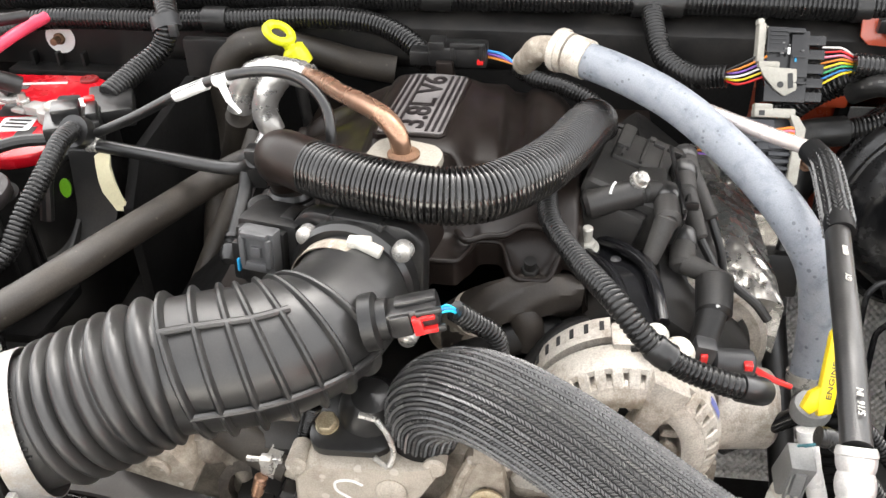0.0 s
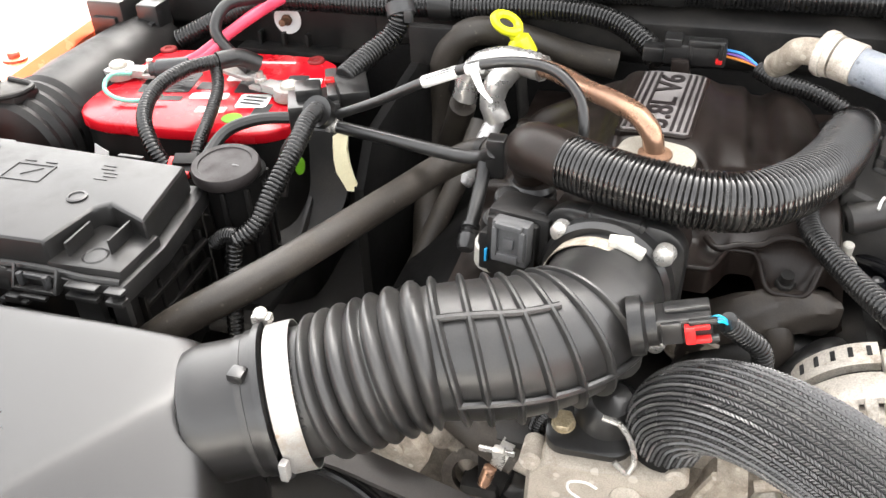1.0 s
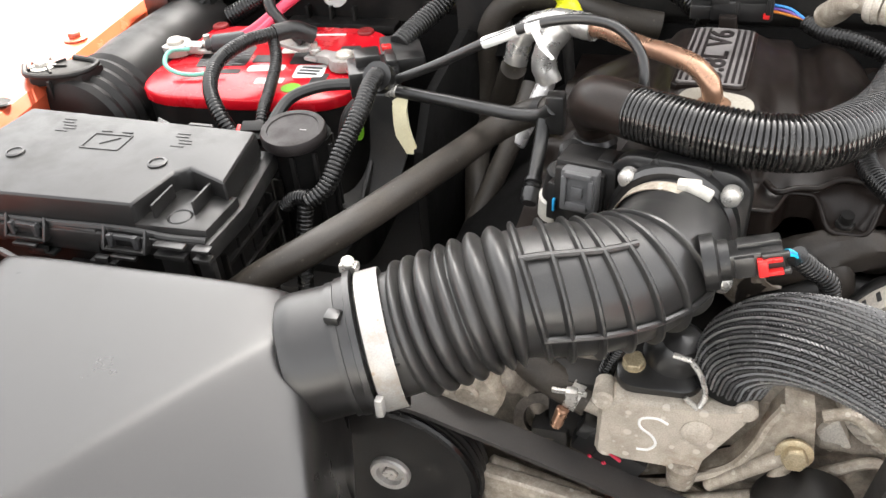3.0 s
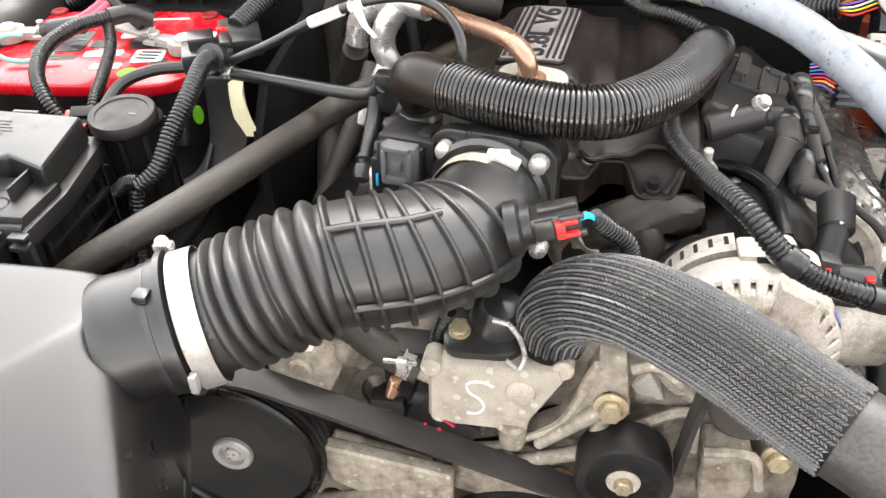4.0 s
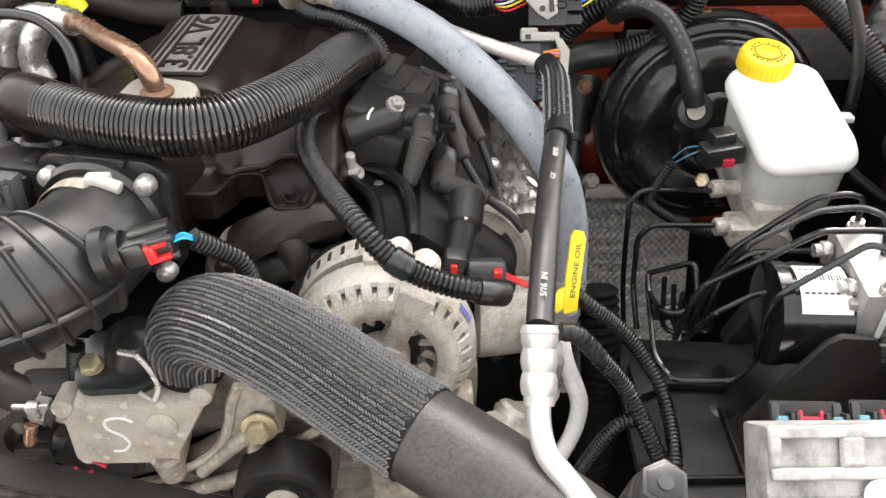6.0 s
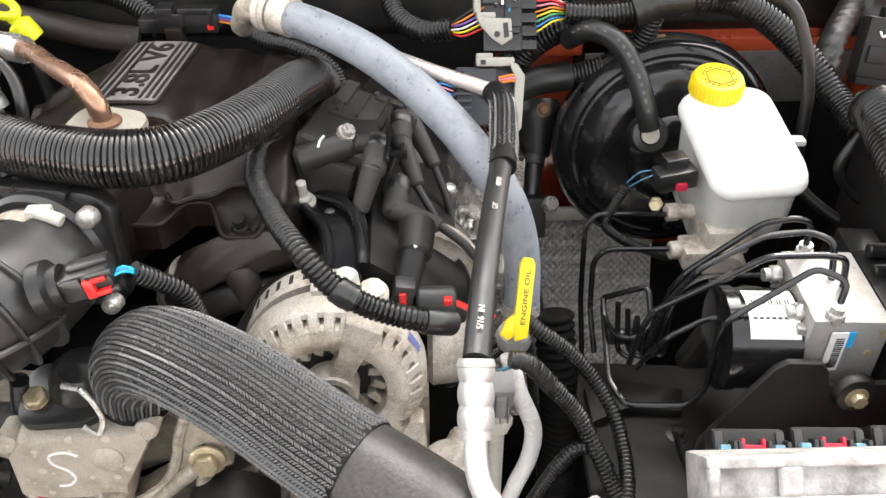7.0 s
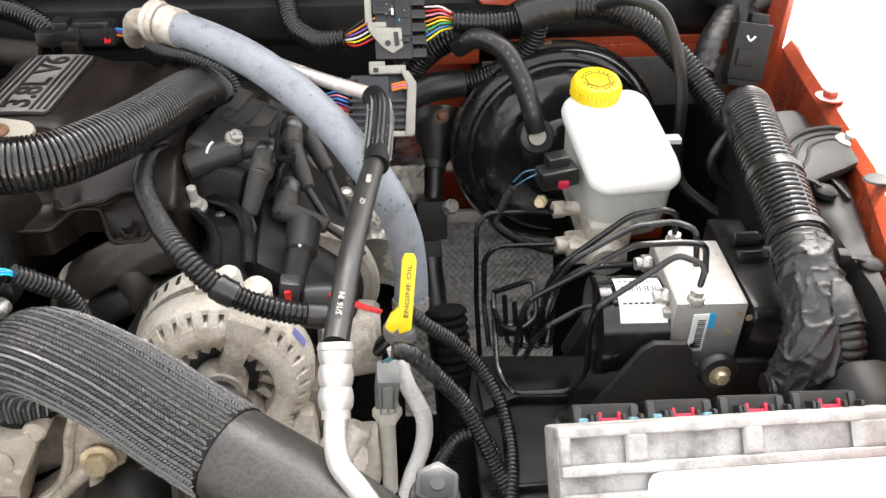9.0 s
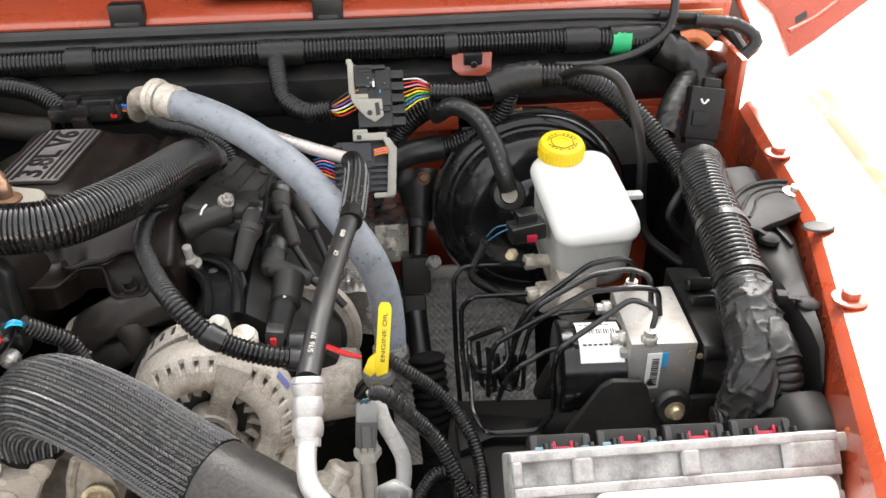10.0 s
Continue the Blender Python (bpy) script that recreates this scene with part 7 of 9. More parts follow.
part("mark", face(ma, -12, -4, 30, 52, 0.0065, 0.0069, 0.0001), M_WHITE, plug_a)
part("mark", face(ma, 12, 18, 8, 26, 0.0055, 0.0059, 0.0001), M_BLUE, plug_a)
# Small grey flecks painted in as glints on the glossy housing.
for x, y, w in ((-30, 62, 7), (-22, 44, 8), (-34, 30, 10), (-10, 56, 5), (30, 40, 6)):
    part("glint_mark", face(ma, x, x + w, y, y + 4, 0.0062, 0.0084, 0.0002), M_MIDGREY, plug_a, "pale painted glint")
part("latch", join(face(ma, -20, 40, 96, 112, -0.004, 0.008, 0.002), face(ma, 2, 48, 20, 30, 0.004, 0.008, 0.001), face(ma, -8, 50, -62, -52, 0.002, 0.008, 0.001)), M_GLOSS_BLACK, plug_a, "moulded latch bars")
for i, col in enumerate(("white", "red", "pink", "orange", "yellow", "green", "blue", "yellow")):
    strand(plug_a, ma, col, (105 * K, (62 - 17 * i) * K, -0.006 + 0.002 * (i % 3)), (210 * K, (40 - 7 * i) * K, -0.010 + 0.002 * (i % 2)))

mb = basis((0.198, 0.700, 1.089), (0, -0.85, 0.5), (1, 0, 0))
plug_b = thing("lower_lever_connector", (0.198, 0.705, 1.05), "blue-black finned multi-pin connector with pale lever frame", "connector", group="lever connectors")
part("housing", join(face(mb, -100, 105, -100, 95, -0.030, -0.004), face(mb, -78, 30, 14, 86, -0.006, 0.005), face(mb, -20, 40, -10, 30, -0.006, 0.003)), M_PLUG_BLUE, plug_b)
for k in range(8):
    part("fin", face(mb, -112, -52, 84 - 24 * k - 12, 84 - 24 * k, -0.016, 0.002, 0.0008), M_PLUG_BLUE, plug_b)
for k in range(5):
    part("fin", face(mb, 20, 100, 8 - 23 * k - 13, 8 - 23 * k, -0.012, 0.004, 0.0008), M_PLUG_BLUE, plug_b)
part("lever", join(face(mb, -36, 92, 92, 122, -0.006, 0.007, 0.002), face(mb, -36, 20, 118, 136, -0.004, 0.007, 0.0015),
                   prism([(72 * K, 104 * K), (100 * K, 100 * K), (126 * K, 60 * K), (112 * K, -118 * K), (78 * K, -122 * K), (94 * K, 52 * K)], -0.002, 0.008, mb, bevel=0.0015), face(mb, 30, 108, -124, -104, -0.006, 0.006, 0.0015)), M_LEVER, plug_b, "pale grey lever frame")
part("lever_pin", face(mb, -22, -4, 98, 114, 0.0066, 0.0074, 0.0002), M_INK_SHADE, plug_b)
part("mark", face(mb, -70, -24, 46, 50, 0.005, 0.0053, 0.0001), M_MIDGREY, plug_b)
for i, col in enumerate(("blue", "pink", "blue", "purple", "red", "orange", "purple")):
    strand(plug_b, mb, col, (-112 * K, (30 - 14 * i) * K, -0.008 + 0.002 * (i % 3)), (-190 * K, (38 - 11 * i) * K, -0.014))
for i in range(3):
    strand(plug_b, mb, "orange" if i != 1 else "pink", (40 * K, (56 - 9 * i) * K, 0.003), (122 * K, (52 - 9 * i) * K, -0.002), 0.0012)

tab = thing("cowl_clip_tab", (0.332, 0.846, 1.135), "orange painted tab with a red-brown clip under the cowl loom", "tab")
part("plate", prism([(-0.024, 0.012), (0.024, 0.012), (0.022, -0.010), (0.012, -0.016), (-0.016, -0.014), (-0.024, -0.006)], -0.002, 0.002, basis((0.332, 0.845, 1.147), (0, -0.9, 0.4), (1, 0, 0)), bevel=0.001), M_ORANGE, tab)
part("clip", join(box((0.332, 0.840, 1.154), (0.022, 0.008, 0.014), bevel=0.002), cyl((0.333, 0.840, 1.148), (0.333, 0.834, 1.148), 0.004, bevel=0.001)), M_BLACK, tab)

rl = thing("booster_loom", (0.38, 0.75, 1.1), "ringed black looms joining in tape above the brake booster", "cable loom", group="firewall looms")
part("loom", conduit([(0.272, 0.742, 1.152), (0.31, 0.742, 1.150), (0.345, 0.742, 1.154)], 0.0108, 0.0042, 16), M_LOOM, rl)
part("tape", tube([(0.338, 0.742, 1.153), (0.362, 0.742, 1.162), (0.39, 0.742, 1.165)], 0.016, 16, 0.003, lambda s, a: 0.0158 + 0.0011 * np.sin(6 * a + s * 600)), M_TAPE, rl, smooth=60)
part("loom", conduit([(0.385, 0.742, 1.165), (0.43, 0.74, 1.161), (0.468, 0.735, 1.143), (0.505, 0.715, 1.112), (0.528, 0.68, 1.085), (0.535, 0.64, 1.075)], 0.0132, 0.0046, 18), M_LOOM, rl)
part("loom", conduit([(0.362, 0.746, 1.16), (0.355, 0.75, 1.13), (0.335, 0.755, 1.10), (0.30, 0.755, 1.085), (0.262, 0.75, 1.08)], 0.0108, 0.0042, 16), M_LOOM, rl)
part("sleeve", tube([(0.285, 0.753, 1.0825), (0.25, 0.746, 1.080), (0.225, 0.73, 1.078)], 0.0145, 16), M_RUBBER, rl)
part("loom", conduit([(0.30, 0.765, 1.135), (0.27, 0.765, 1.125), (0.245, 0.77, 1.105), (0.23, 0.78, 1.08)], 0.0135, 0.0042, 16), M_LOOM, rl)
part("loom", conduit([(0.29, 0.79, 1.13), (0.25, 0.79, 1.115), (0.22, 0.80, 1.09)], 0.012, 0.0042, 16), M_LOOM, rl)
fl = thing("fender_loom", (0.49, 0.45, 1.05), "very thick ringed black loom with wrinkled tape along the fender", "cable loom")
FLOOM = [(0.545, 0.650, 1.088), (0.531, 0.618, 1.108), (0.517, 0.580, 1.116), (0.508, 0.530, 1.112), (0.504, 0.490, 1.105), (0.498, 0.440, 1.094), (0.492, 0.395, 1.082)]
part("loom", conduit(FLOOM, 0.0215, 0.0052, 24), M_LOOM, fl)
part("slit", tube([(x + 0.006, y - 0.010, z + 0.0180) for x, y, z in FLOOM[2:6]], 0.0009, 6), M_GREY, fl, "open slit along the loom")
part("top_tape", tube([(0.564, 0.672, 1.072), (0.553, 0.660, 1.081), (0.542, 0.645, 1.092)], 0.0222, 20, 0.003, lambda s, a: 0.0222 + 0.0008 * np.sin(6 * a + s * 420)), M_TAPE, fl, smooth=60)


def wrinkles(s, a):
    """Folds of tape that run slantwise round the wrap."""
    one = (1 - np.abs(np.sin(1.5 * a + 60 * s + 0.9 * np.sin(2 * a + 37 * s)))) ** 6
    two = (1 - np.abs(np.sin(2.5 * a - 95 * s + 1.3 * np.sin(3 * a + 71 * s)))) ** 6
    three = (1 - np.abs(np.sin(4 * a + 190 * s + 1.1 * np.sin(5 * a - 120 * s)))) ** 5
    return 0.0024 * one + 0.0020 * two + 0.0014 * three


part("taped_end", tube([(0.4965, 0.425, 1.0905), (0.492, 0.395, 1.082), (0.488, 0.372, 1.072), (0.480, 0.352, 1.055), (0.470, 0.346, 1.033), (0.463, 0.346, 1.018)], 0.022, 90, 0.0011, lambda s, a: 0.0212 - 0.007 * np.clip((s - 0.075) / 0.05, 0, 1) ** 2 + wrinkles(s, a)), M_TAPE, fl, "wrinkled tape wrap", smooth=60)
part("bend_tape", tube([(0.497, 0.392, 1.082), (0.4975, 0.368, 1.082), (0.4985, 0.352, 1.074)], 0.015, 60, 0.0012, lambda s, a: 0.0140 + 0.6 * wrinkles(s + 0.3, a)), M_TAPE, fl, "taped branch", smooth=60)
part("branch", conduit([(0.498, 0.360, 1.079), (0.4995, 0.347, 1.066), (0.499, 0.343, 1.048), (0.490, 0.342, 1.033), (0.472, 0.342, 1.028), (0.450, 0.345, 1.026)], 0.0128, 0.0046, 18), M_LOOM, fl)
part("tie", tube([(0.5055, 0.500, 1.107), (0.5045, 0.493, 1.1055)], 0.0228, 24), M_BLACK, fl)
part("tie", tube([(0.498, 0.436, 1.0935), (0.4975, 0.430, 1.0925)], 0.0228, 24), M_BLACK, fl)
for i, c in enumerate(("red", "pink", "blue", "black")):
    part("wire", tube([(0.462 + 0.003 * i, 0.336, 1.036 - 0.003 * i), (0.456 + 0.003 * i, 0.331, 1.025 - 0.003 * i), (0.448 + 0.004 * i, 0.330, 1.010 - 0.002 * i)], 0.0018, 6, 0.004), WIRE[c], fl)

tray_r = thing("side_duct", (0.53, 0.45, 0.95), "long black plastic duct beside the fender with a bolted bracket", "duct")
loops = []
for i in range(21):
    y = 0.300 + 0.34 * i / 20
    rail = rail_right(y) - 0.006
    left = max(rail - 0.075, 0.5215)
    w, cx = (rail - left) / 2, (rail + left) / 2
    fall = max(0.0, 0.345 - y)
    h = 1.094 - 2.0 * fall - 0.006 * math.exp(-((y - 0.345) / 0.012) ** 2)
    loops.append([Vector((cx + px * w, y, max(pz, 0.94))) for px, pz in ((-1, 0.93), (-1, h - 0.035), (-0.85, h - 0.012), (-0.5, h - 0.002), (0.5, h), (0.85, h - 0.006), (1.0, h - 0.022), (1.0, 0.93))])
part("duct_body", loft(loops), M_DUCT, tray_r, smooth=50)
part("front_lobe", loft([[Vector((0.505 + px * 0.026 * g, 0.300 - d, 1.020 + pz * 0.045 * g)) for px, pz in rrect(2, 2, 0.7, 4)] for d, g in ((-0.03, 1.0), (0.0, 1.0), (0.012, 0.9), (0.018, 0.7))]), M_DUCT, tray_r, "rounded duct front", smooth=50)
BRK = [(0.514, 0.514), (0.540, 0.558), (0.556, 0.573), (0.574, 0.582), (0.600, 0.584), (0.615, 0.572), (0.614, 0.552), (0.600, 0.528), (0.570, 0.512), (0.552, 0.504), (0.531, 0.492), (0.516, 0.486)]
part("bracket", prism(BRK, 1.096, 1.104, bevel=0.003), M_DUCT, tray_r, "moulded bracket with raised rim")
for k in range(3):
    ring = []
    for x, y in BRK[:6]:
        d = Vector((0.562 - x, 0.520 - y)).normalized() * (0.003 + 0.011 * k)
        ring.append((x + d.x, y + d.y, 1.1045 - 0.0005 * k))
    part("rib", tube(ring, 0.0026 if k == 0 else 0.0018, 8), M_DUCT, tray_r)
part("gusset", prism([(0.478, 1.062), (0.520, 1.098), (0.478, 1.098)], 0.560, 0.5625, basis((0, 0, 0), (1, 0, 0), (0, 1, 0)), bevel=0.0006), M_DUCT, tray_r)
part("bracket_bolt", hexnut((0.6035, 0.560, 1.104), (0, 0, 1), 0.0075, 0.006, 0.0130), M_ZINC, tray_r)
for p, q in (((0.526, 0.499, 1.1075), (0.545, 0.488, 1.100)), ((0.516, 0.402, 1.098), (0.536, 0.397, 1.0945))):
    mount = part("tie_mount", join(ribbon([p, ((p[0] + q[0]) / 2, (p[1] + q[1]) / 2, (p[2] + q[2]) / 2 + 0.002), q], 0.006, 0.0016, (0.4, 0.9, 0)), box((0, 0, 0), (0.009, 0.010, 0.009), pose(p[0], p[1], p[2], 0, 0, -15), bevel=0.002)), M_DUCT, tray_r, "plastic cable tie mount")
    part("button", lathe([(0.0095, -0.004), (0.0095, 0.000), (0.007, 0.002), (0, 0.003)], basis(q, (0.1, 0, 1)), 18), M_DUCT, mount)

rel2 = thing("relay", (0.562, 0.70, 1.09), "black relay box on the inner fender with a white mark", "relay")
rm = pose(0.562, 0.704, 1.128, -18, 6, -8) @ Matrix.Diagonal((0.9, 0.9, 0.95, 1))
part("body", join(box((0, 0, 0), (0.040, 0.026, 0.058), rm, bevel=0.003), box((0, 0.002, -0.030), (0.034, 0.022, 0.012), rm, bevel=0.002), box((-0.006, -0.015, -0.006), (0.018, 0.005, 0.016), rm, bevel=0.001), box((0.006, 0.004, 0.033), (0.02, 0.016, 0.012), rm, bevel=0.002)), M_BLACK_MATT, rel2)
part("mark", tube([rm @ Vector((-0.008, -0.0138, 0.016)), rm @ Vector((-0.004, -0.0138, 0.011)), rm @ Vector((0.001, -0.0138, 0.016))], 0.0011, 6, 0.002), M_WHITE, rel2)
part("tail", tube([(0.552, 0.683, 1.085), (0.560, 0.672, 1.078), (0.575, 0.668, 1.075)], 0.009, 10), M_TAPE, rel2)
part("wire", tube([(0.546, 0.684, 1.092), (0.541, 0.680, 1.086), (0.545, 0.676, 1.080)], 0.0015, 6), WIRE["green"], rel2)
part("rear_loom", tube([(0.600, 0.835, 1.128), (0.575, 0.80, 1.120), (0.550, 0.765, 1.108), (0.538, 0.742, 1.088)], 0.013, 16, 0.003, lambda s, a: 0.0130 + 0.0009 * np.sin(5 * a + s * 500)), M_TAPE, rel2)

# heater hose
hh = thing("heater_hose", (0.15, 0.57, 1.0), "pale chalky blue-grey heater hose arching over the engine", "hose")
part("hose", tube([(0.026, 0.640, 1.192), (0.060, 0.618, 1.188), (0.099, 0.585, 1.180), (0.133, 0.562, 1.161), (0.158, 0.537, 1.145), (0.177, 0.512, 1.130), (0.194, 0.501, 1.106), (0.207, 0.502, 1.068), (0.212, 0.498, 1.026), (0.211, 0.490, 1.000)], 0.0142, 22), M_HOSE_BLUE, hh)
part("ferrule", join(tube([(0.020, 0.644, 1.193), (0.034, 0.635, 1.1915)], 0.0158, 22), tube([(0.008, 0.650, 1.1945), (0.018, 0.644, 1.1935)], 0.0165, 20), tube([(0.010, 0.649, 1.1943), (0.014, 0.6465, 1.194)], 0.0178, 20)), M_CAST_PALE, hh, "silver end fitting")
part("elbow", tube([(0.012, 0.648, 1.194), (-0.006, 0.660, 1.190), (-0.012, 0.672, 1.178), (-0.018, 0.69, 1.165)], 0.0105, 16), M_CAST, hh, "dull metal pipe elbow")
part("low_clamp", tube([(0.211, 0.493, 1.008), (0.211, 0.490, 1.000)], 0.0155, 20), M_ZINC, hh)
M_BRIGHT_PIPE = material("bright_drawn_aluminium", (0.86, 0.85, 0.83), 0.30, metal=0.1, vary=0.04, tint=(0.62, 0.60, 0.57), bump=0.03)
M_COLLAR = material("matt_crimped_aluminium", (0.46, 0.45, 0.44), 0.42, metal=0.5, vary=0.1, tint=(0.34, 0.33, 0.31), bump=0.15, stain=90)
M_STAY = material("pinkish_bare_tube", (0.52, 0.47, 0.45), 0.36, metal=0.55, vary=0.06, tint=(0.40, 0.33, 0.30), bump=0.05)
st = thing("metal_stay", (0.12, 0.6, 1.13), "slim bare aluminium tube beside the heater hose", "pipe")
part("tube", tube([(0.030, 0.655, 1.184), (0.065, 0.637, 1.180), (0.099, 0.612, 1.1745), (0.137, 0.580, 1.172), (0.186, 0.548, 1.168)], 0.0056, 14), M_STAY, st)
part("tip", box((0.188, 0.545, 1.167), (0.010, 0.012, 0.008), bevel=0.002), M_DARK_METAL, st)

ac = thing("refrigerant_hose", (0.17, 0.4, 1.05), "black printed refrigerant hose with a crimped silver end", "hose")
part("hose", tube([(0.186, 0.460, 1.160), (0.176, 0.407, 1.158), (0.166, 0.348, 1.154), (0.1575, 0.292, 1.142)], 0.0074, 18), M_RUBBER, ac)
ACS = [(0.188, 0.545, 1.168), (0.192, 0.525, 1.168), (0.190, 0.490, 1.164), (0.186, 0.452, 1.160)]
part("braided_sleeve", tube(ACS, 0.0090, 24, 0.003), M_BRAID, ac, "frayed braided sleeve", smooth=80)
tagged(part("filament", strands(ACS, 0.0097, 18, 0.0040, 0.00052, 0.016, 8), M_STRAND, ac, "loose grey filaments of the sleeve", smooth=80), kind="stuff")
part("collar", join(tube([(0.1575, 0.2925, 1.1430), (0.1562, 0.268, 1.117)], 0.0105, 28, 0.0008, lambda s, a: 0.0080 + 0.0013 * np.abs(np.sin(s * 262)) ** 0.7 + 0.0006 * (s < 0.004) + 0.0003 * np.cos(6 * a)), tube([(0.1563, 0.270, 1.119), (0.1560, 0.264, 1.1135)], 0.0078, 20)), M_COLLAR, ac, "crimped silver collar")
part("pipe", tube([(0.1562, 0.268, 1.117), (0.1553, 0.252, 1.112), (0.1575, 0.238, 1.108), (0.166, 0.226, 1.104), (0.20, 0.175, 1.09), (0.25, 0.11, 1.08)], 0.0060, 18), M_COLLAR, ac, "bright aluminium pipe")
def hose_print(text, p, q, r, size):
    p, q = Vector(p), Vector(q)
    d = (q - p).normalized()
    n = (Vector((0.05, -0.55, 0.83)) - d * d.dot(Vector((0.05, -0.55, 0.83)))).normalized()
    return lettering(text, size, basis((p + q) / 2 + n * (r - 0.0006), n, -d), 0.0003)


for text, p, q in (("5/16  IN", (0.1625, 0.327, 1.1510), (0.1580, 0.297, 1.1450)), ("GY", (0.1765, 0.409, 1.158), (0.173, 0.390, 1.1575)), ("4890", (0.181, 0.434, 1.1590), (0.178, 0.416, 1.1583))):
    part("print", hose_print(text, p, q, 0.0082, 0.0048), M_BEIGE, ac, "pale printed hose marking")

# ignition coil pack and boots
M_BOOT = material("dusty_grey_rubber_boot", (0.046, 0.0435, 0.041), 0.6, vary=0.15, tint=(0.075, 0.069, 0.062), bump=0.15, spec=0.35)
M_COIL = material("dusty_coil_plastic", (0.0290, 0.0275, 0.0260), 0.5, vary=0.15, tint=(0.060, 0.055, 0.049), amount=0.6, bump=0.15, spec=0.4, stain=24)
coil = thing("ignition_coil", (0.07, 0.57, 1.06), "dusty black ignition coil pack with angled lead boots", "ignition coil")
cm = pose(0.076, 0.600, 1.092, -4, 16, -14)
part("body", box((-0.006, 0.012, 0), (0.066, 0.112, 0.044), cm, bevel=0.007, seg=3), M_COIL, coil)
part("raised_lid", join(box((-0.004, 0.028, 0.022), (0.048, 0.050, 0.008), cm, bevel=0.003), *[box((-0.020 + 0.016 * k, 0.028, 0.0265), (0.0025, 0.046, 0.004), cm, bevel=0.001) for k in range(3)]), M_COIL, coil)
part("front_block", box((-0.010, -0.046, -0.004), (0.052, 0.02, 0.034), cm, bevel=0.005), M_COIL, coil)
part("tower", box((-0.022, 0.040, 0.026), (0.012, 0.044, 0.008), cm, bevel=0.003), M_COIL, coil)
part("tower", box((0.014, 0.052, 0.026), (0.026, 0.010, 0.006), cm, bevel=0.002), M_COIL, coil)
part("spine", box((0.028, 0.012, 0.014), (0.004, 0.10, 0.026), cm, bevel=0.001), M_BLACK, coil)
part("bridge", join(cyl((0.036, 0.552, 1.108), (0.080, 0.562, 1.1185), 0.0112, bevel=0.003), cyl((0.078, 0.5615, 1.118), (0.094, 0.568, 1.114), 0.0092, bevel=0.003), box((0.090, 0.585, 1.113), (0.022, 0.030, 0.012), pose(0, 0, 0), bevel=0.003)), M_COIL, coil)
part("mark", tube([(0.0545, 0.5490, 1.1220), (0.0560, 0.5545, 1.1248), (0.0585, 0.5600, 1.1258)], 0.0011, 6, 0.002), M_WHITE, coil)
part("bolt", join(lathe([(0.0072, 0), (0.0075, 0.002), (0.0070, 0.004)], basis((0.0745, 0.5605, 1.1265), (0.55, -0.35, 0.8)), 18), hexnut((0.0755, 0.560, 1.128), (0.55, -0.35, 0.8), 0.0058, 0.007)), M_ZINC, coil)
for x in (-0.030, 0.0, 0.030):
    part("rib", box((x, 0.066, 0.004), (0.006, 0.008, 0.04), cm, bevel=0.0015), M_COIL, coil)
part("cable_tie", box((0.041, 0.0, 0.012), (0.003, 0.10, 0.024), cm, bevel=0.001), M_BLACK, coil)
BOOTS = (  # tower top, elbow end towards the front, end of the rubber boot, end of the lead
    ((0.099, 0.575, 1.113), (0.097, 0.530, 1.111), (0.085, 0.518, 1.082), (0.088, 0.49, 1.04)),
    ((0.115, 0.562, 1.084), (0.111, 0.524, 1.075), (0.147, 0.513, 1.071), (0.174, 0.500, 1.05)),
    ((0.118, 0.625, 1.108), (0.117, 0.590, 1.100), (0.130, 0.565, 1.075), (0.15, 0.54, 1.03)),
    ((0.124, 0.665, 1.100), (0.126, 0.632, 1.094), (0.146, 0.610, 1.066), (0.16, 0.58, 1.01)))
for top, end, tip, far in BOOTS:
    boot = part("lead_boot", join(cyl(top, end, 0.0100, 0.0096, bevel=0.003), cyl(Vector(end) + Vector((0, 0.006, 0.002)), tip, 0.0088, 0.0066, bevel=0.002)), M_BOOT, coil, "dusty grey-black rubber lead boot")
    part("collar", lathe([(0.0110, -0.004), (0.0110, 0.004), (0.010, 0.006)], basis(Vector(top).lerp(Vector(end), 0.3), Vector(end) - Vector(top)), 20), M_BLACK, boot)
    part("spark_lead", tube([tip, Vector(tip).lerp(Vector(far), 0.5) + Vector((0.004, -0.002, 0)), far], 0.0036, 10), M_RUBBER, coil)
part("lead_cap", cyl((0.126, 0.662, 1.050), (0.131, 0.622, 1.030), 0.0095, 0.0090, bevel=0.003), M_SEAM, coil, "grey rubber cap")
part("lead_clip", join(box((0.108, 0.585, 1.118), (0.003, 0.10, 0.004), pose(0, 0, 0), bevel=0.001), box((0.112, 0.560, 1.108), (0.022, 0.004, 0.006), bevel=0.001)), M_BLACK, coil)
stud2 = thing("mounting_stud", (0.04, 0.54, 1.07), "pale zinc stud and nut on the coil bracket", "bolt")
part("stud", join(hexnut((0.040, 0.541, 1.078), (0, -0.2, 1), 0.0075, 0.007, 0.010), cyl((0.040, 0.541, 1.083), (0.040, 0.538, 1.098), 0.0040, bevel=0.001)), M_BEIGE, stud2)
stud3 = thing("mounting_stud", (0.02, 0.6, 1.07), "pale zinc stud by the breather hose", "bolt")
part("stud", cyl((0.030, 0.575, 1.098), (0.045, 0.573, 1.100), 0.006, bevel=0.001), M_ZINC, stud3)
brk = thing("coil_bracket", (0.05, 0.5, 1.0), "black pressed steel bracket between coil and alternator", "bracket")
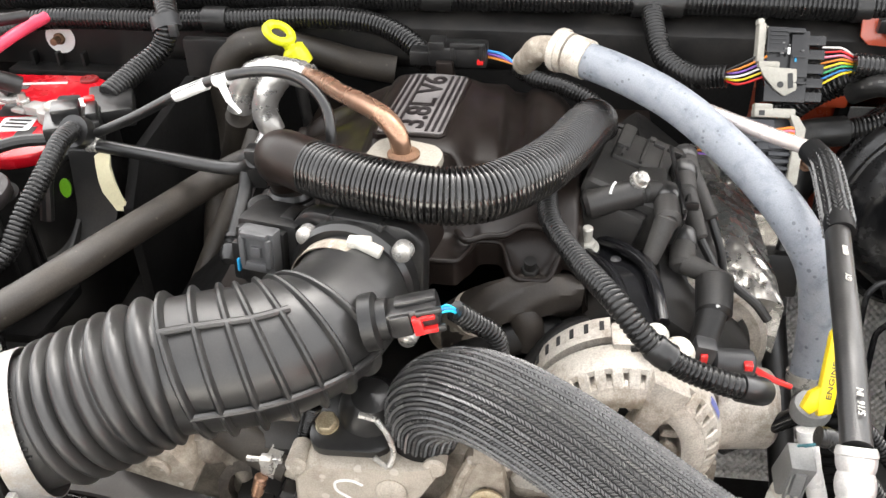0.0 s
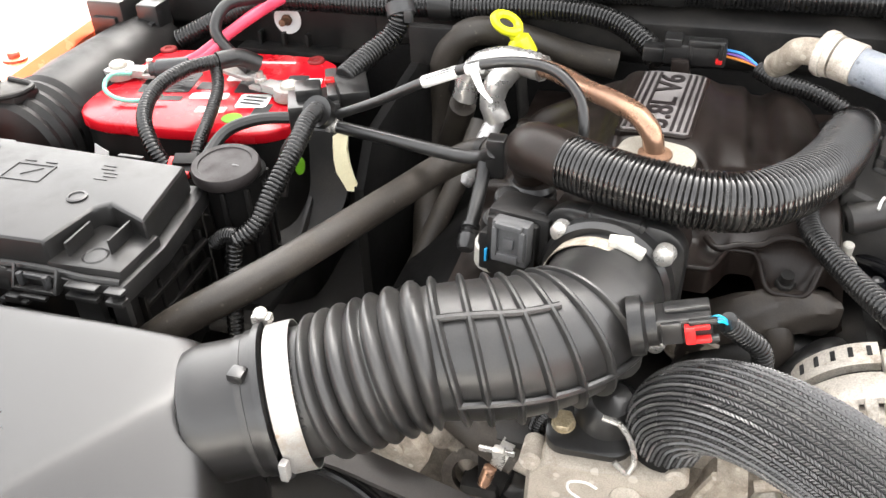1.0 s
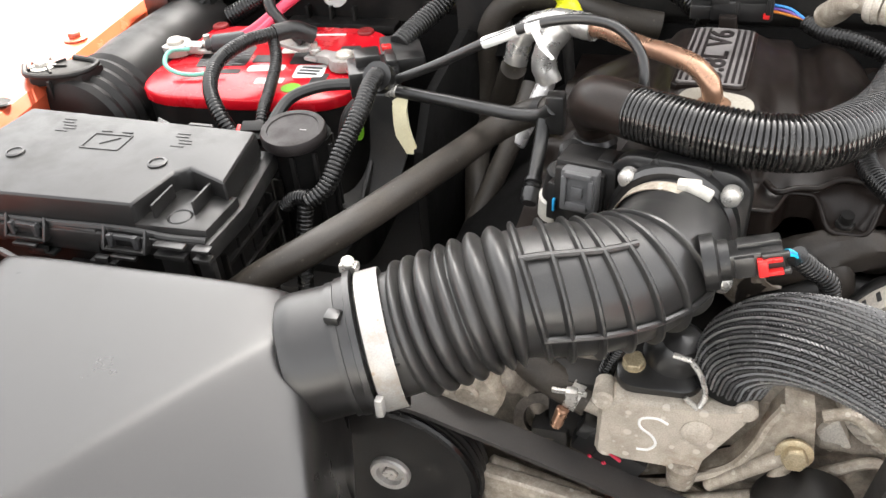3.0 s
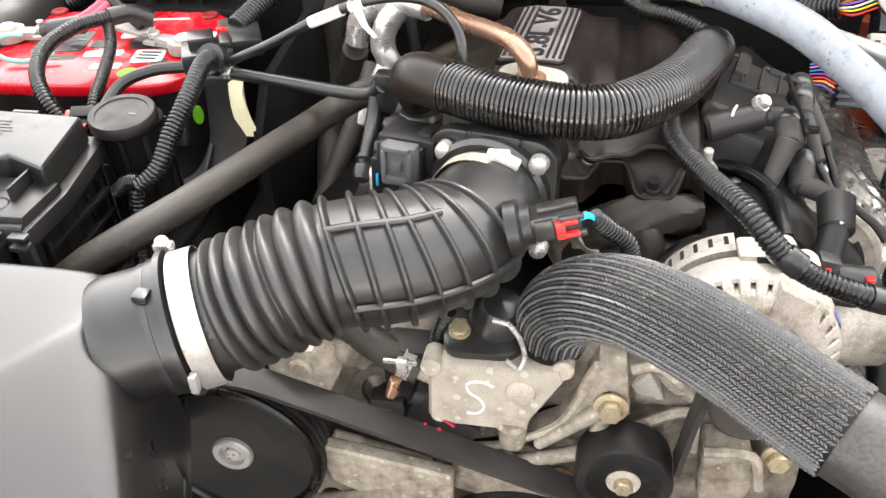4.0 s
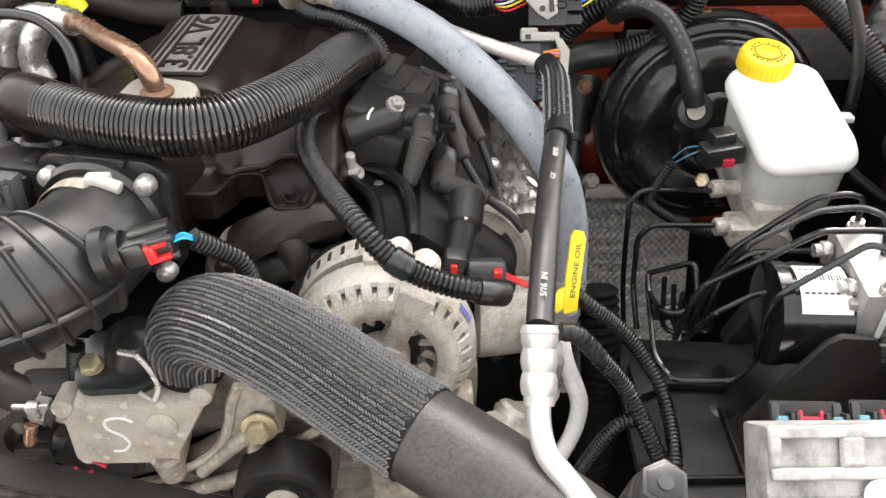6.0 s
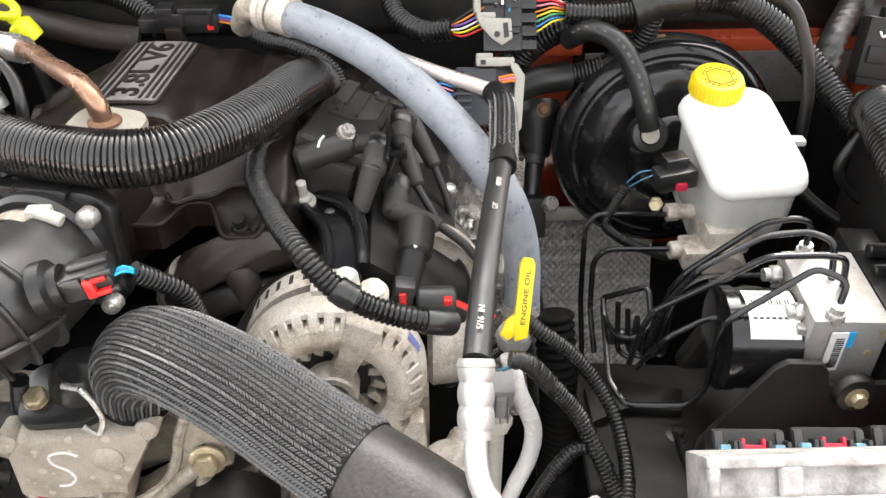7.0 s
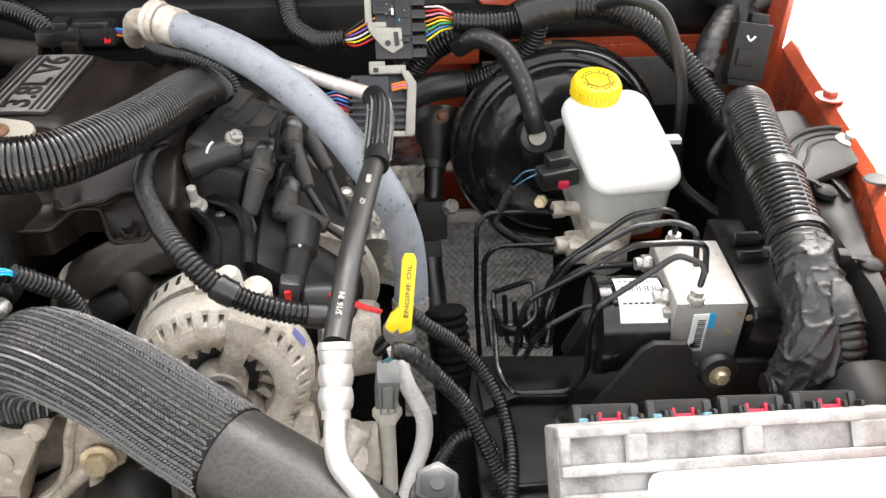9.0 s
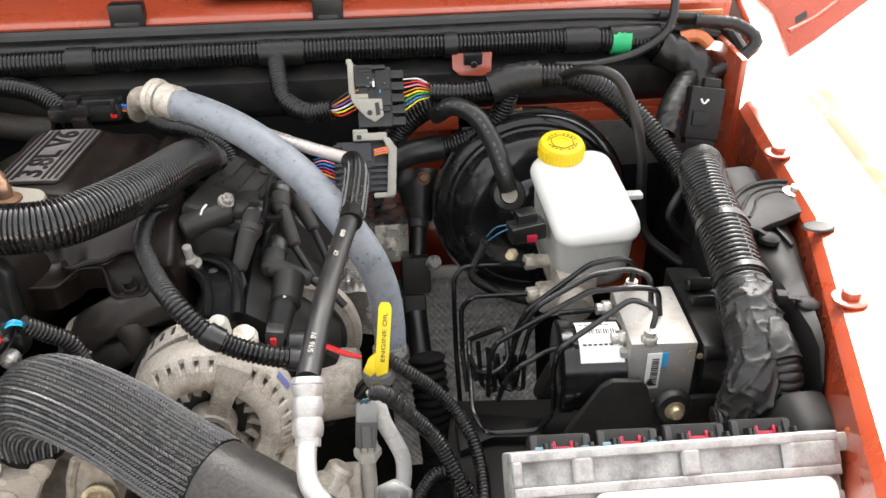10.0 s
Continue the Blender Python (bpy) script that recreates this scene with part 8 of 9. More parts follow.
part("arm", ribbon([(0.042, 0.550, 1.074), (0.052, 0.533, 1.075), (0.066, 0.510, 1.079), (0.071, 0.485, 1.077), (0.074, 0.455, 1.077), (0.080, 0.425, 1.080)], 0.026, 0.004, (1, 0.25, 0.0)), M_GLOSS_BLACK, brk, "curved gloss black arm")
part("flange", tube([(0.052, 0.550, 1.079), (0.066, 0.535, 1.083), (0.082, 0.510, 1.087), (0.088, 0.480, 1.085), (0.090, 0.452, 1.080)], 0.0052, 12), M_GLOSS_BLACK, brk)
part("flange", tube([(0.036, 0.545, 1.075), (0.044, 0.528, 1.078), (0.056, 0.508, 1.081), (0.063, 0.485, 1.080), (0.066, 0.455, 1.077)], 0.0048, 12), M_GLOSS_BLACK, brk)
part("screw", lathe([(0.004, 0), (0.004, 0.002), (0, 0.003)], basis((0.062, 0.525, 1.0775), (0, -0.1, 1)), 12), M_GREY, brk)
acon = thing("alternator_loom", (0.06, 0.45, 1.05), "ringed black loom running from the coil to the alternator", "cable loom")
part("loom", conduit([(0.020, 0.575, 1.112), (0.010, 0.560, 1.117), (0.010, 0.520, 1.117), (0.030, 0.462, 1.121), (0.053, 0.415, 1.124), (0.074, 0.400, 1.106), (0.096, 0.398, 1.090), (0.125, 0.396, 1.080), (0.140, 0.40, 1.074)], 0.0078, 0.0036, 14), M_LOOM, acon)
part("tape", tube([(0.076, 0.400, 1.1045), (0.081, 0.3985, 1.1005), (0.087, 0.398, 1.0965)], 0.0090, 16, 0.0022, rings(0.0092, 0.0004, 0.004)), M_BLACK, acon)
part("end_sleeve", tube([(0.132, 0.3975, 1.077), (0.141, 0.400, 1.073), (0.150, 0.407, 1.066)], 0.0092, 18, 0.003), M_BLACK, acon, "smooth end sleeve")
part("clip", join(box((0.022, 0.58, 1.108), (0.02, 0.016, 0.012), bevel=0.002), box((0.034, 0.575, 1.10), (0.014, 0.01, 0.014), bevel=0.002)), M_BLACK, acon)
wn = thing("alternator_nut", (0.09, 0.42, 1.07), "pale nylon nut cap on the alternator bracket", "bolt")
part("cap", lathe([(0.009, 0), (0.0085, 0.012), (0.006, 0.016), (0, 0.017)], basis((0.081, 0.425, 1.084), (0, -0.3, 1)), 18), M_BEIGE, wn)
wn2 = thing("alternator_stud", (0.105, 0.43, 1.05), "grey metal stud housing on the alternator", "bolt")
part("post", lathe([(0.0115, 0), (0.011, 0.016), (0.008, 0.019), (0.008, 0.021), (0, 0.021)], basis((0.0965, 0.430, 1.064), (0.1, -0.3, 1)), 20), M_CAST_PALE, wn2)
rp = thing("alternator_plug", (0.14, 0.45, 1.03), "grey plug with red locks and red wires behind the alternator", "connector")
part("shell", join(cyl((0.126, 0.450, 1.051), (0.155, 0.453, 1.047), 0.0095, 0.0105, bevel=0.002), box((0, 0, 0), (0.015, 0.014, 0.024), pose(0.118, 0.445, 1.060, 0, 10, 0), bevel=0.003), box((0.118, 0.434, 1.045), (0.017, 0.004, 0.022), bevel=0.0015)), M_GREY, rp)
for c, z in (((0.150, 0.4435, 1.054), (0.006, 0.006, 0.005)), ((0.118, 0.4375, 1.062), (0.005, 0.004, 0.010)), ((0.117, 0.431, 1.047), (0.008, 0.004, 0.004))):
    part("lock", box(c, z, bevel=0.001), M_CLIP_RED, rp, "red lock")
part("wire", join(tube([(0.155, 0.452, 1.045), (0.170, 0.452, 1.036), (0.185, 0.452, 1.030)], 0.002, 6), tube([(0.155, 0.456, 1.043), (0.17, 0.456, 1.034), (0.186, 0.455, 1.027)], 0.002, 6)), WIRE["red"], rp)
part("body", join(cyl((0.130, 0.500, 1.085), (0.127, 0.468, 1.075), 0.0135, 0.0125, bevel=0.003), cyl((0.127, 0.474, 1.078), (0.118, 0.448, 1.056), 0.0105, 0.0095, bevel=0.002)), M_BLACK_MATT, rp)
part("mark", tube([(0.126, 0.4675, 1.082), (0.128, 0.4672, 1.087)], 0.0016, 6, 0.002), M_WHITE, rp)

shield = thing("foil_heat_shield", (0.17, 0.67, 0.99), "dull crumpled metal foil heat shield over the exhaust", "heat shield")
def crumple(x, y, k):
    return 0.009 * abs(noise.noise((x * 24, y * 12, k))) + 0.005 * abs(noise.noise((x * 62 + y * 25, y * 22, k + 3))) + 0.0018 * abs(noise.noise((x * 140, y * 60, k + 7)))


part("sheet", field(0.105, 0.205, 0.560, 0.82, 90, 120, lambda x, y: 1.026 - 7.0 * (x - 0.170) ** 2 - 0.10 * max(0, 0.60 - y) + crumple(x, y, 0), None, 0.05), M_FOIL_DARK, shield, smooth=20)
part("side_sheet", field(0.185, 0.243, 0.73, 0.85, 24, 30, lambda x, y: 0.985 - 0.25 * (y - 0.78) + crumple(x, y, 5), None, 0.05), M_FOIL_DARK, shield, "crumpled foil beside the shaft", smooth=20)
part("seam", tube([(0.118, 0.61, 1.020), (0.125, 0.68, 1.022), (0.122, 0.74, 1.020)], 0.003, 8), M_FOIL_DARK, shield, "folded seam")
part("rivet", lathe([(0.006, 0), (0.005, 0.002), (0, 0.003)], basis((0.160, 0.632, 1.030), (0, -0.2, 1)), 14), M_ZINC, shield)
pad = thing("exhaust_manifold", (0.0, 0.47, 1.0), "dark brown cast exhaust runner under the cover", "manifold")
part("runner", join(tube([(-0.060, 0.51, 1.00), (-0.046, 0.492, 1.040), (-0.022, 0.488, 1.060), (0.006, 0.494, 1.066), (0.030, 0.505, 1.060)], 0.0165, 24, 0.003, lambda s, a: 0.0165 + 0.0012 * np.sin(3 * a + 60 * s) + 0.0008 * np.sin(7 * a - 130 * s)), tube([(-0.012, 0.486, 1.062), (-0.002, 0.480, 1.050), (0.0, 0.478, 1.030)], 0.012, 20)), M_PULLEY_BROWN, pad)
# The left end is paler and the lower run darker than the runner.
part("pale_patch", tube([(-0.064, 0.512, 1.008), (-0.053, 0.499, 1.030), (-0.042, 0.489, 1.047)], 0.0182, 24, 0.003), M_CAST, pad, "pale end of the runner")
part("dark_underside", tube([(-0.056, 0.50, 0.985), (-0.040, 0.482, 1.018), (-0.012, 0.480, 1.034), (0.022, 0.490, 1.030)], 0.014, 18), M_DARK_METAL, pad, "dark lower runner")
dk = thing("coolant_elbow", (0.02, 0.46, 0.98), "dark rubber elbow behind the alternator", "hose")
part("elbow", tube([(-0.01, 0.45, 0.98), (0.01, 0.455, 1.02), (0.03, 0.47, 1.04), (0.045, 0.49, 1.03)], 0.017, 18), M_RUBBER, dk)

# oil dipstick, pressure sensor, pipes
od = thing("oil_dipstick", (0.2, 0.45, 1.0), "yellow engine oil dipstick with black lettering in its tube", "dipstick")
om = basis((0.2055, 0.447, 1.052), (0.0, -0.85, 0.53), (0.12, 0.52, 0.84)) @ Matrix.Diagonal((0.95, 0.62, 1, 1))
part("handle", join(prism([(-0.030, -0.009), (0.026, -0.009), (0.031, -0.005), (0.031, 0.006), (0.026, 0.009), (-0.022, 0.009), (-0.034, 0.006)], -0.004, 0.004, om, bevel=0.002), prism([(-0.028, 0.004), (-0.010, 0.004), (-0.018, 0.018), (-0.030, 0.024), (-0.034, 0.014)], -0.005, 0.003, om, bevel=0.002)), M_YELLOW, od)
part("lettering", lettering("ENGINE OIL", 0.0080, om @ Matrix.Translation((0.001, -0.001, 0.0042)), 0.0003), M_INK_SHADE, od)
part("tube", cyl((0.201, 0.446, 1.016), (0.150, 0.46, 0.955), 0.0065, bevel=0.001), M_GLOSS_BLACK, od)
part("collar", lathe([(0.013, 0), (0.014, 0.006), (0.012, 0.012)], basis((0.200, 0.447, 1.010), (0, -0.2, 1)), 20), M_MIDGREY, od)
ps = thing("pressure_switch", (0.19, 0.41, 0.9), "grey connector on a pale metal pressure switch", "sensor")
part("plug", join(box((0, 0, 0), (0.028, 0.026, 0.036), pose(0.187, 0.412, 0.990, 12, 4, 0) @ Matrix.Diagonal((0.62, 0.8, 1.05, 1)), bevel=0.003), box((0.187, 0.400, 0.990), (0.008, 0.005, 0.022), bevel=0.0015), *[box((0.1815 + 0.0055 * k, 0.401, 0.986), (0.0014, 0.004, 0.028), bevel=0.0005) for k in range(3)]), M_MIDGREY, ps, "grey plastic plug")
part("body", join(cyl((0.1865, 0.413, 0.971), (0.186, 0.414, 0.948), 0.0092, 0.0082, bevel=0.002), lathe([(0.0118, 0), (0.0118, 0.007), (0.010, 0.009)], basis((0.1865, 0.413, 0.956), (0, 0, 1)), 6), cyl((0.186, 0.414, 0.950), (0.187, 0.418, 0.86), 0.0066)), M_BEIGE, ps)
part("wire", join(tube([(0.188, 0.41, 1.016), (0.193, 0.405, 1.024), (0.200, 0.41, 1.022)], 0.0010, 6), tube([(0.184, 0.41, 1.016), (0.190, 0.402, 1.027), (0.200, 0.405, 1.026)], 0.0010, 6)), material("dull_teal_wire", (0.05, 0.17, 0.20), 0.45), ps)
sp = thing("suction_pipe", (0.21, 0.42, 0.88), "bent bare aluminium refrigerant pipe", "pipe")
part("pipe", tube([(0.195, 0.43, 1.012), (0.201, 0.42, 0.987), (0.209, 0.42, 0.965), (0.2155, 0.42, 0.945), (0.2165, 0.42, 0.925), (0.213, 0.42, 0.900), (0.206, 0.42, 0.876), (0.200, 0.42, 0.85)], 0.0070, 20), M_BRIGHT_PIPE, sp)
sp2 = thing("pipe_bracket", (0.15, 0.42, 0.87), "pale cast pipe block beside the alternator", "bracket")
part("block", join(box((0.165, 0.42, 0.905), (0.03, 0.03, 0.05), bevel=0.006), cyl((0.15, 0.40, 0.93), (0.165, 0.41, 0.95), 0.012, bevel=0.003), lathe([(0.010, 0), (0.022, 0), (0.022, 0.01), (0.010, 0.01)], basis((0.146, 0.398, 0.93), (0.3, -1, 0.3)), 24, closed=True)), M_CAST_PALE, sp2)
SENSOR_LOOMS = (
    ([(0.208, 0.448, 1.030), (0.221, 0.444, 1.020), (0.243, 0.446, 0.998), (0.262, 0.440, 0.977), (0.276, 0.420, 0.960), (0.281, 0.396, 0.945), (0.280, 0.370, 0.936), (0.275, 0.345, 0.925)], 0.0056),
    ([(0.192, 0.405, 1.032), (0.203, 0.405, 1.029), (0.222, 0.405, 1.006), (0.245, 0.402, 0.976), (0.258, 0.385, 0.955), (0.267, 0.370, 0.938), (0.278, 0.350, 0.922)], 0.0064),
    ([(0.268, 0.385, 0.935), (0.256, 0.390, 0.953), (0.244, 0.391, 0.951), (0.234, 0.390, 0.938), (0.226, 0.390, 0.920), (0.215, 0.390, 0.890)], 0.0056))
for pts, r in SENSOR_LOOMS:
    ll = thing("sensor_loom", (0.25, 0.4, 0.9), "slim ringed black sensor loom curving down", "cable loom", group="sensor looms")
    part("loom", conduit(pts, r, 0.0032, 14), M_LOOM, ll)
    if r > 0.006:
        part("tape", tube(pts[:3], r + 0.0006, 14, 0.002, lambda s, a: 0.0067 + 0.0005 * np.sin(s * 700 + 2 * a)), M_TAPE, ll, "taped end")
bn = thing("drain_cap", (0.204, 0.206, 1.08), "black hexagonal plastic cap with a worn glossy top", "cap")
dcm = basis((0.204, 0.206, 1.124), (0.02, -0.35, 1))
part("cap", join(prism([(0.0118 * math.cos(radians(60 * i + 22)), 0.0118 * math.sin(radians(60 * i + 22))) for i in range(6)], -0.016, 0.006, dcm, bevel=0.0018), lathe([(0.0128, -0.060), (0.0128, -0.014), (0.0118, -0.012)], dcm, 28)), M_GRAINED, bn)
part("top_rim", prism([(0.0094 * math.cos(radians(60 * i + 22)), 0.0094 * math.sin(radians(60 * i + 22))) for i in range(6)], 0.004, 0.0066, dcm, bevel=0.001), M_GLOSS_BLACK, bn, "glossy raised hexagon")
part("dimple", lathe([(0.0036, 0.0076), (0.0030, 0.0072), (0, 0.0070)], dcm, 16), M_GREY, bn, "scuffed grey centre")

# steering shaft
ss = thing("steering_shaft", (0.25, 0.7, 0.8), "black steering shaft with a rubber boot and bolted joint", "shaft")
part("boot", lathe([(0.0, -0.012), (0.027, -0.010), (0.030, 0.0), (0.0285, 0.010), (0.024, 0.016), (0.0225, 0.026), (0.017, 0.034), (0.0155, 0.046), (0.013, 0.050)], basis((0.262, 0.800, 1.018), (-0.03, -0.62, -0.78)), 32), M_RUBBER, ss, "flared rubber boot")
part("boot_bolt", hexnut((0.266, 0.776, 1.033), (0, -0.8, 0.5), 0.0055, 0.006, 0.008), M_RUST, ss, "rusty bolt")
part("bright_collar", cyl((0.2588, 0.771, 0.984), (0.2572, 0.763, 0.974), 0.0125, bevel=0.001), M_GREY, ss)
part("upper_shaft", cyl((0.259, 0.772, 0.985), (0.254, 0.742, 0.945), 0.0095), M_BLACK, ss)
part("joint", join(box((0, 0, 0), (0.034, 0.034, 0.045), pose(0.250, 0.728, 0.932, -20, 0, 0), bevel=0.005), box((0, 0, 0), (0.026, 0.026, 0.06), pose(0.247, 0.70, 0.885, -35, 0, 0), bevel=0.004)), M_DARK_METAL, ss)
part("bolt", join(hexnut((0.268, 0.722, 0.948), (0.4, -0.6, 0.6), 0.009, 0.012), cyl((0.255, 0.73, 0.94), (0.268, 0.722, 0.948), 0.008)), M_ZINC, ss)
part("lower_shaft", cyl((0.247, 0.70, 0.895), (0.262, 0.47, 0.70), 0.013), M_BLACK, ss)
part("ribbed_boot", tube([(0.246, 0.530, 0.965), (0.250, 0.510, 0.920), (0.256, 0.500, 0.850), (0.258, 0.495, 0.760)], 0.017, 28, 0.0012, rings(0.0165, 0.0016, 0.008)), M_PAD_SHADE_BLACK, ss, "ribbed black rubber boot")

# ---- brake booster, reservoir, hydraulic unit, control module ----
bo = thing("brake_booster", (0.385, 0.77, 0.92), "round gloss black brake booster with a stepped rim", "brake booster")
bx = basis((0.387, 0.708, 1.014), (0, -1, 0.10), (1, 0, 0)) @ Matrix.Diagonal((0.93, 0.93, 1, 1))
part("front_shell", lathe([(0.118, -0.05), (0.119, -0.026), (0.116, -0.018), (0.109, -0.015), (0.104, -0.018), (0.101, -0.017), (0.096, -0.004), (0.088, 0.003), (0.072, 0.006), (0.050, 0.007), (0.044, 0.016), (0.030, 0.018), (0, 0.018)], bx, 72), M_GLOSS_BLACK, bo, smooth=50)
part("rim", lathe([(0.112, -0.030), (0.122, -0.031), (0.123, -0.040), (0.112, -0.042)], bx, 72, closed=True), M_GLOSS_BLACK, bo)
part("rear_shell", lathe([(0.118, -0.04), (0.112, -0.07), (0.095, -0.11), (0.0, -0.12)], bx, 60), M_GLOSS_BLACK, bo)
for a in range(0, 360, 30):
    part("crimp", box((0.1205, 0, -0.0345), (0.006, 0.010, 0.006), bx @ Matrix.Rotation(radians(a + 8), 4, "Z"), bevel=0.001), M_RUST if a % 60 else M_GLOSS_BLACK, bo)
bh = thing("booster_hose", (0.345, 0.67, 1.05), "black printed rubber vacuum hose plugged into the booster", "hose")
part("hose", tube([(0.278, 0.742, 1.125), (0.295, 0.720, 1.143), (0.315, 0.703, 1.139), (0.331, 0.685, 1.118), (0.341, 0.668, 1.090), (0.346, 0.664, 1.070)], 0.0098, 18), M_RUBBER, bh)
bh_c, bh_s = curve_points([(0.278, 0.742, 1.125), (0.295, 0.720, 1.143), (0.315, 0.703, 1.139), (0.331, 0.685, 1.118), (0.341, 0.668, 1.090), (0.346, 0.664, 1.070)], 0.001)
for k in range(16):
    i = int(20 + (len(bh_c) - 40) * k / 15)
    d = (Vector(bh_c[i + 3]) - Vector(bh_c[i - 3])).normalized()
    v = Vector((-0.15, -0.80, 0.58))
    v = (v - d * d.dot(v)).normalized()
    if k not in (5, 10):
        part("print_bar", box((0, 0, 0), (0.0026 + 0.001 * (k % 3), 0.0024, 0.0004), basis(Vector(bh_c[i]) + v * 0.0099, v, d), bevel=0), M_SEAM, bh)
part("valve", lathe([(0.014, -0.012), (0.018, -0.008), (0.018, 0.004), (0.016, 0.008), (0.010, 0.009), (0.0085, 0.007), (0, 0.007)], basis((0.347, 0.668, 1.062), (0.0, -0.9, 0.42)), 28), M_RUBBER, bh, "rubber check valve")
part("cap", lathe([(0.0085, 0.0085), (0.0085, 0.0105), (0, 0.0105)], basis((0.347, 0.668, 1.062), (0.0, -0.9, 0.42)), 20), M_FELT, bh, "pale round valve centre")

mc = thing("master_cylinder", (0.40, 0.6, 0.98), "cast aluminium brake master cylinder with line fittings", "master cylinder")
part("body", join(cyl((0.400, 0.690, 1.008), (0.395, 0.545, 0.995), 0.021, 0.019, bevel=0.004), box((0.398, 0.60, 1.015), (0.04, 0.09, 0.025), bevel=0.006), box((0.375, 0.565, 1.0), (0.03, 0.03, 0.02), bevel=0.004)), M_CAST_PALE, mc)
for p in ((0.362, 0.566, 1.003), (0.365, 0.600, 1.020)):
    part("fitting", join(hexnut(p, (-1, -0.1, 0), 0.0085, 0.012), cyl(p, (p[0] + 0.02, p[1], p[2]), 0.007)), M_CAST_PALE, mc)

rs = thing("brake_fluid_reservoir", (0.415, 0.61, 1.0), "milky white brake fluid reservoir with a yellow screw cap", "reservoir")
rx = pose(0.413, 0.613, 1.0, 0, 0, 5)


def tank_loop(z, g, ins, slope):
    """A rounded outline of the tank at a height, leaning down towards the front."""
    pts = rrect(0.084 * g - ins, 0.114 * g - ins, 0.018, 6)
    return [rx @ Vector((x, y, z + slope * y)) for x, y in pts]


part("tank", loft([tank_loop(0.074, 0.95, 0.0, 0.27), tank_loop(0.077, 1.01, 0.0, 0.27), tank_loop(0.082, 1.03, 0.0, 0.27), tank_loop(0.087, 1.01, 0.0, 0.27), tank_loop(0.093, 0.95, 0.0, 0.27), tank_loop(0.098, 0.86, 0.004, 0.27), tank_loop(0.100, 0.74, 0.010, 0.27)]), M_TANK, rs, "milky white upper tank", smooth=50)
part("tank_base", loft([tank_loop(0.004, 0.72, 0.0, 0.0), tank_loop(0.012, 0.84, 0.0, 0.02), tank_loop(0.040, 0.91, 0.0, 0.10), tank_loop(0.075, 0.945, 0.0, 0.26)]), M_TANK_LOW, rs, "fluid-filled lower tank", smooth=50)
part("side_tab", box((0.468, 0.636, 1.070), (0.026, 0.012, 0.006), bevel=0.002), M_TANK, rs)
cp = basis((0.398, 0.658, 1.108), (0.02, -0.18, 1)) @ Matrix.Diagonal((0.94, 0.94, 0.95, 1))
part("neck", lathe([(0.019, -0.014), (0.019, 0.004)], cp, 28), M_TANK, rs)
cap = part("cap", lathe([(0.0235, 0), (0.0245, 0.002), (0.0245, 0.015), (0.0225, 0.0185), (0.018, 0.019), (0.0175, 0.018), (0.011, 0.018), (0.0105, 0.019), (0.008, 0.019), (0.0075, 0.0175), (0, 0.0175)], cp, 60), M_YELLOW, rs, "ribbed yellow screw cap")
for i in range(36):
    part("grip", box((0.0245, 0, 0.008), (0.0016, 0.0022, 0.013), cp @ Matrix.Rotation(radians(i * 10), 4, "Z"), bevel=0.0005, seg=1), M_YELLOW, cap)
part("hexagon", join(*[box((0.0115, 0, 0.0188), (0.0008, 0.0125, 0.0006), cp @ Matrix.Rotation(radians(60 * i), 4, "Z"), bevel=0) for i in range(6)]), M_OLIVE, cap)
part("warning_bar", join(*[box((0.0152, 0, 0.0187), (0.0018, 0.0022, 0.0005), cp @ Matrix.Rotation(radians(a), 4, "Z"), bevel=0) for a in range(0, 360, 18) if a % 90 != 0]), M_OLIVE, cap, "illegible printed ring of text")
lv = thing("fluid_level_plug", (0.36, 0.6, 1.03), "black plug with a red lock and blue wires by the reservoir", "connector")
part("plug", join(box((0, 0, 0), (0.036, 0.02, 0.018), pose(0.352, 0.592, 1.062, 0, -4, 10), bevel=0.003), box((0, 0, 0), (0.02, 0.016, 0.012), pose(0.352, 0.598, 1.074, 0, -4, 10), bevel=0.002)), M_BLACK, lv)
part("lock", box((0.356, 0.5815, 1.058), (0.010, 0.004, 0.007), bevel=0.001), M_LOCK_RED, lv)
part("wire", join(tube([(0.335, 0.593, 1.064), (0.325, 0.592, 1.060), (0.315, 0.596, 1.05)], 0.0006, 6), tube([(0.335, 0.597, 1.066), (0.323, 0.597, 1.064), (0.314, 0.60, 1.052)], 0.0006, 6)), material("dull_blue_wire", (0.05, 0.15, 0.24), 0.45), lv)
part("loom", conduit([(0.313, 0.60, 1.046), (0.305, 0.60, 1.027), (0.300, 0.60, 1.008), (0.318, 0.60, 0.990), (0.346, 0.60, 0.976), (0.375, 0.60, 0.966)], 0.0044, 0.0030, 12), M_LOOM, lv)
part("bleeder", join(hexnut((0.338, 0.585, 1.040), (-0.3, -0.8, 0.3), 0.0062, 0.008), cyl((0.335, 0.578, 1.043), (0.332, 0.57, 1.047), 0.004)), M_GOLD, lv)

hc = thing("hydraulic_unit", (0.42, 0.44, 0.96), "aluminium brake hydraulic block with a black pump motor", "hydraulic unit")
hb = pose(0.434, 0.446, 1.025, 0, 0, -4)
part("block", join(box((-0.002, 0, 0), (0.054, 0.082, 0.066), hb, bevel=0.002), box((-0.02, -0.01, -0.005), (0.03, 0.05, 0.05), hb, bevel=0.002)), M_ALU, hc, "machined aluminium block")
for x, z in ((0.452, 1.048), (0.446, 1.03), (0.459, 1.044), (0.420, 1.02)):
    part("drilling", lathe([(0.0028, 0), (0.0028, 0.0006), (0, 0.0006)], basis((x, 0.4035, z), (0, -1, 0)), 14), M_GOLD, hc)
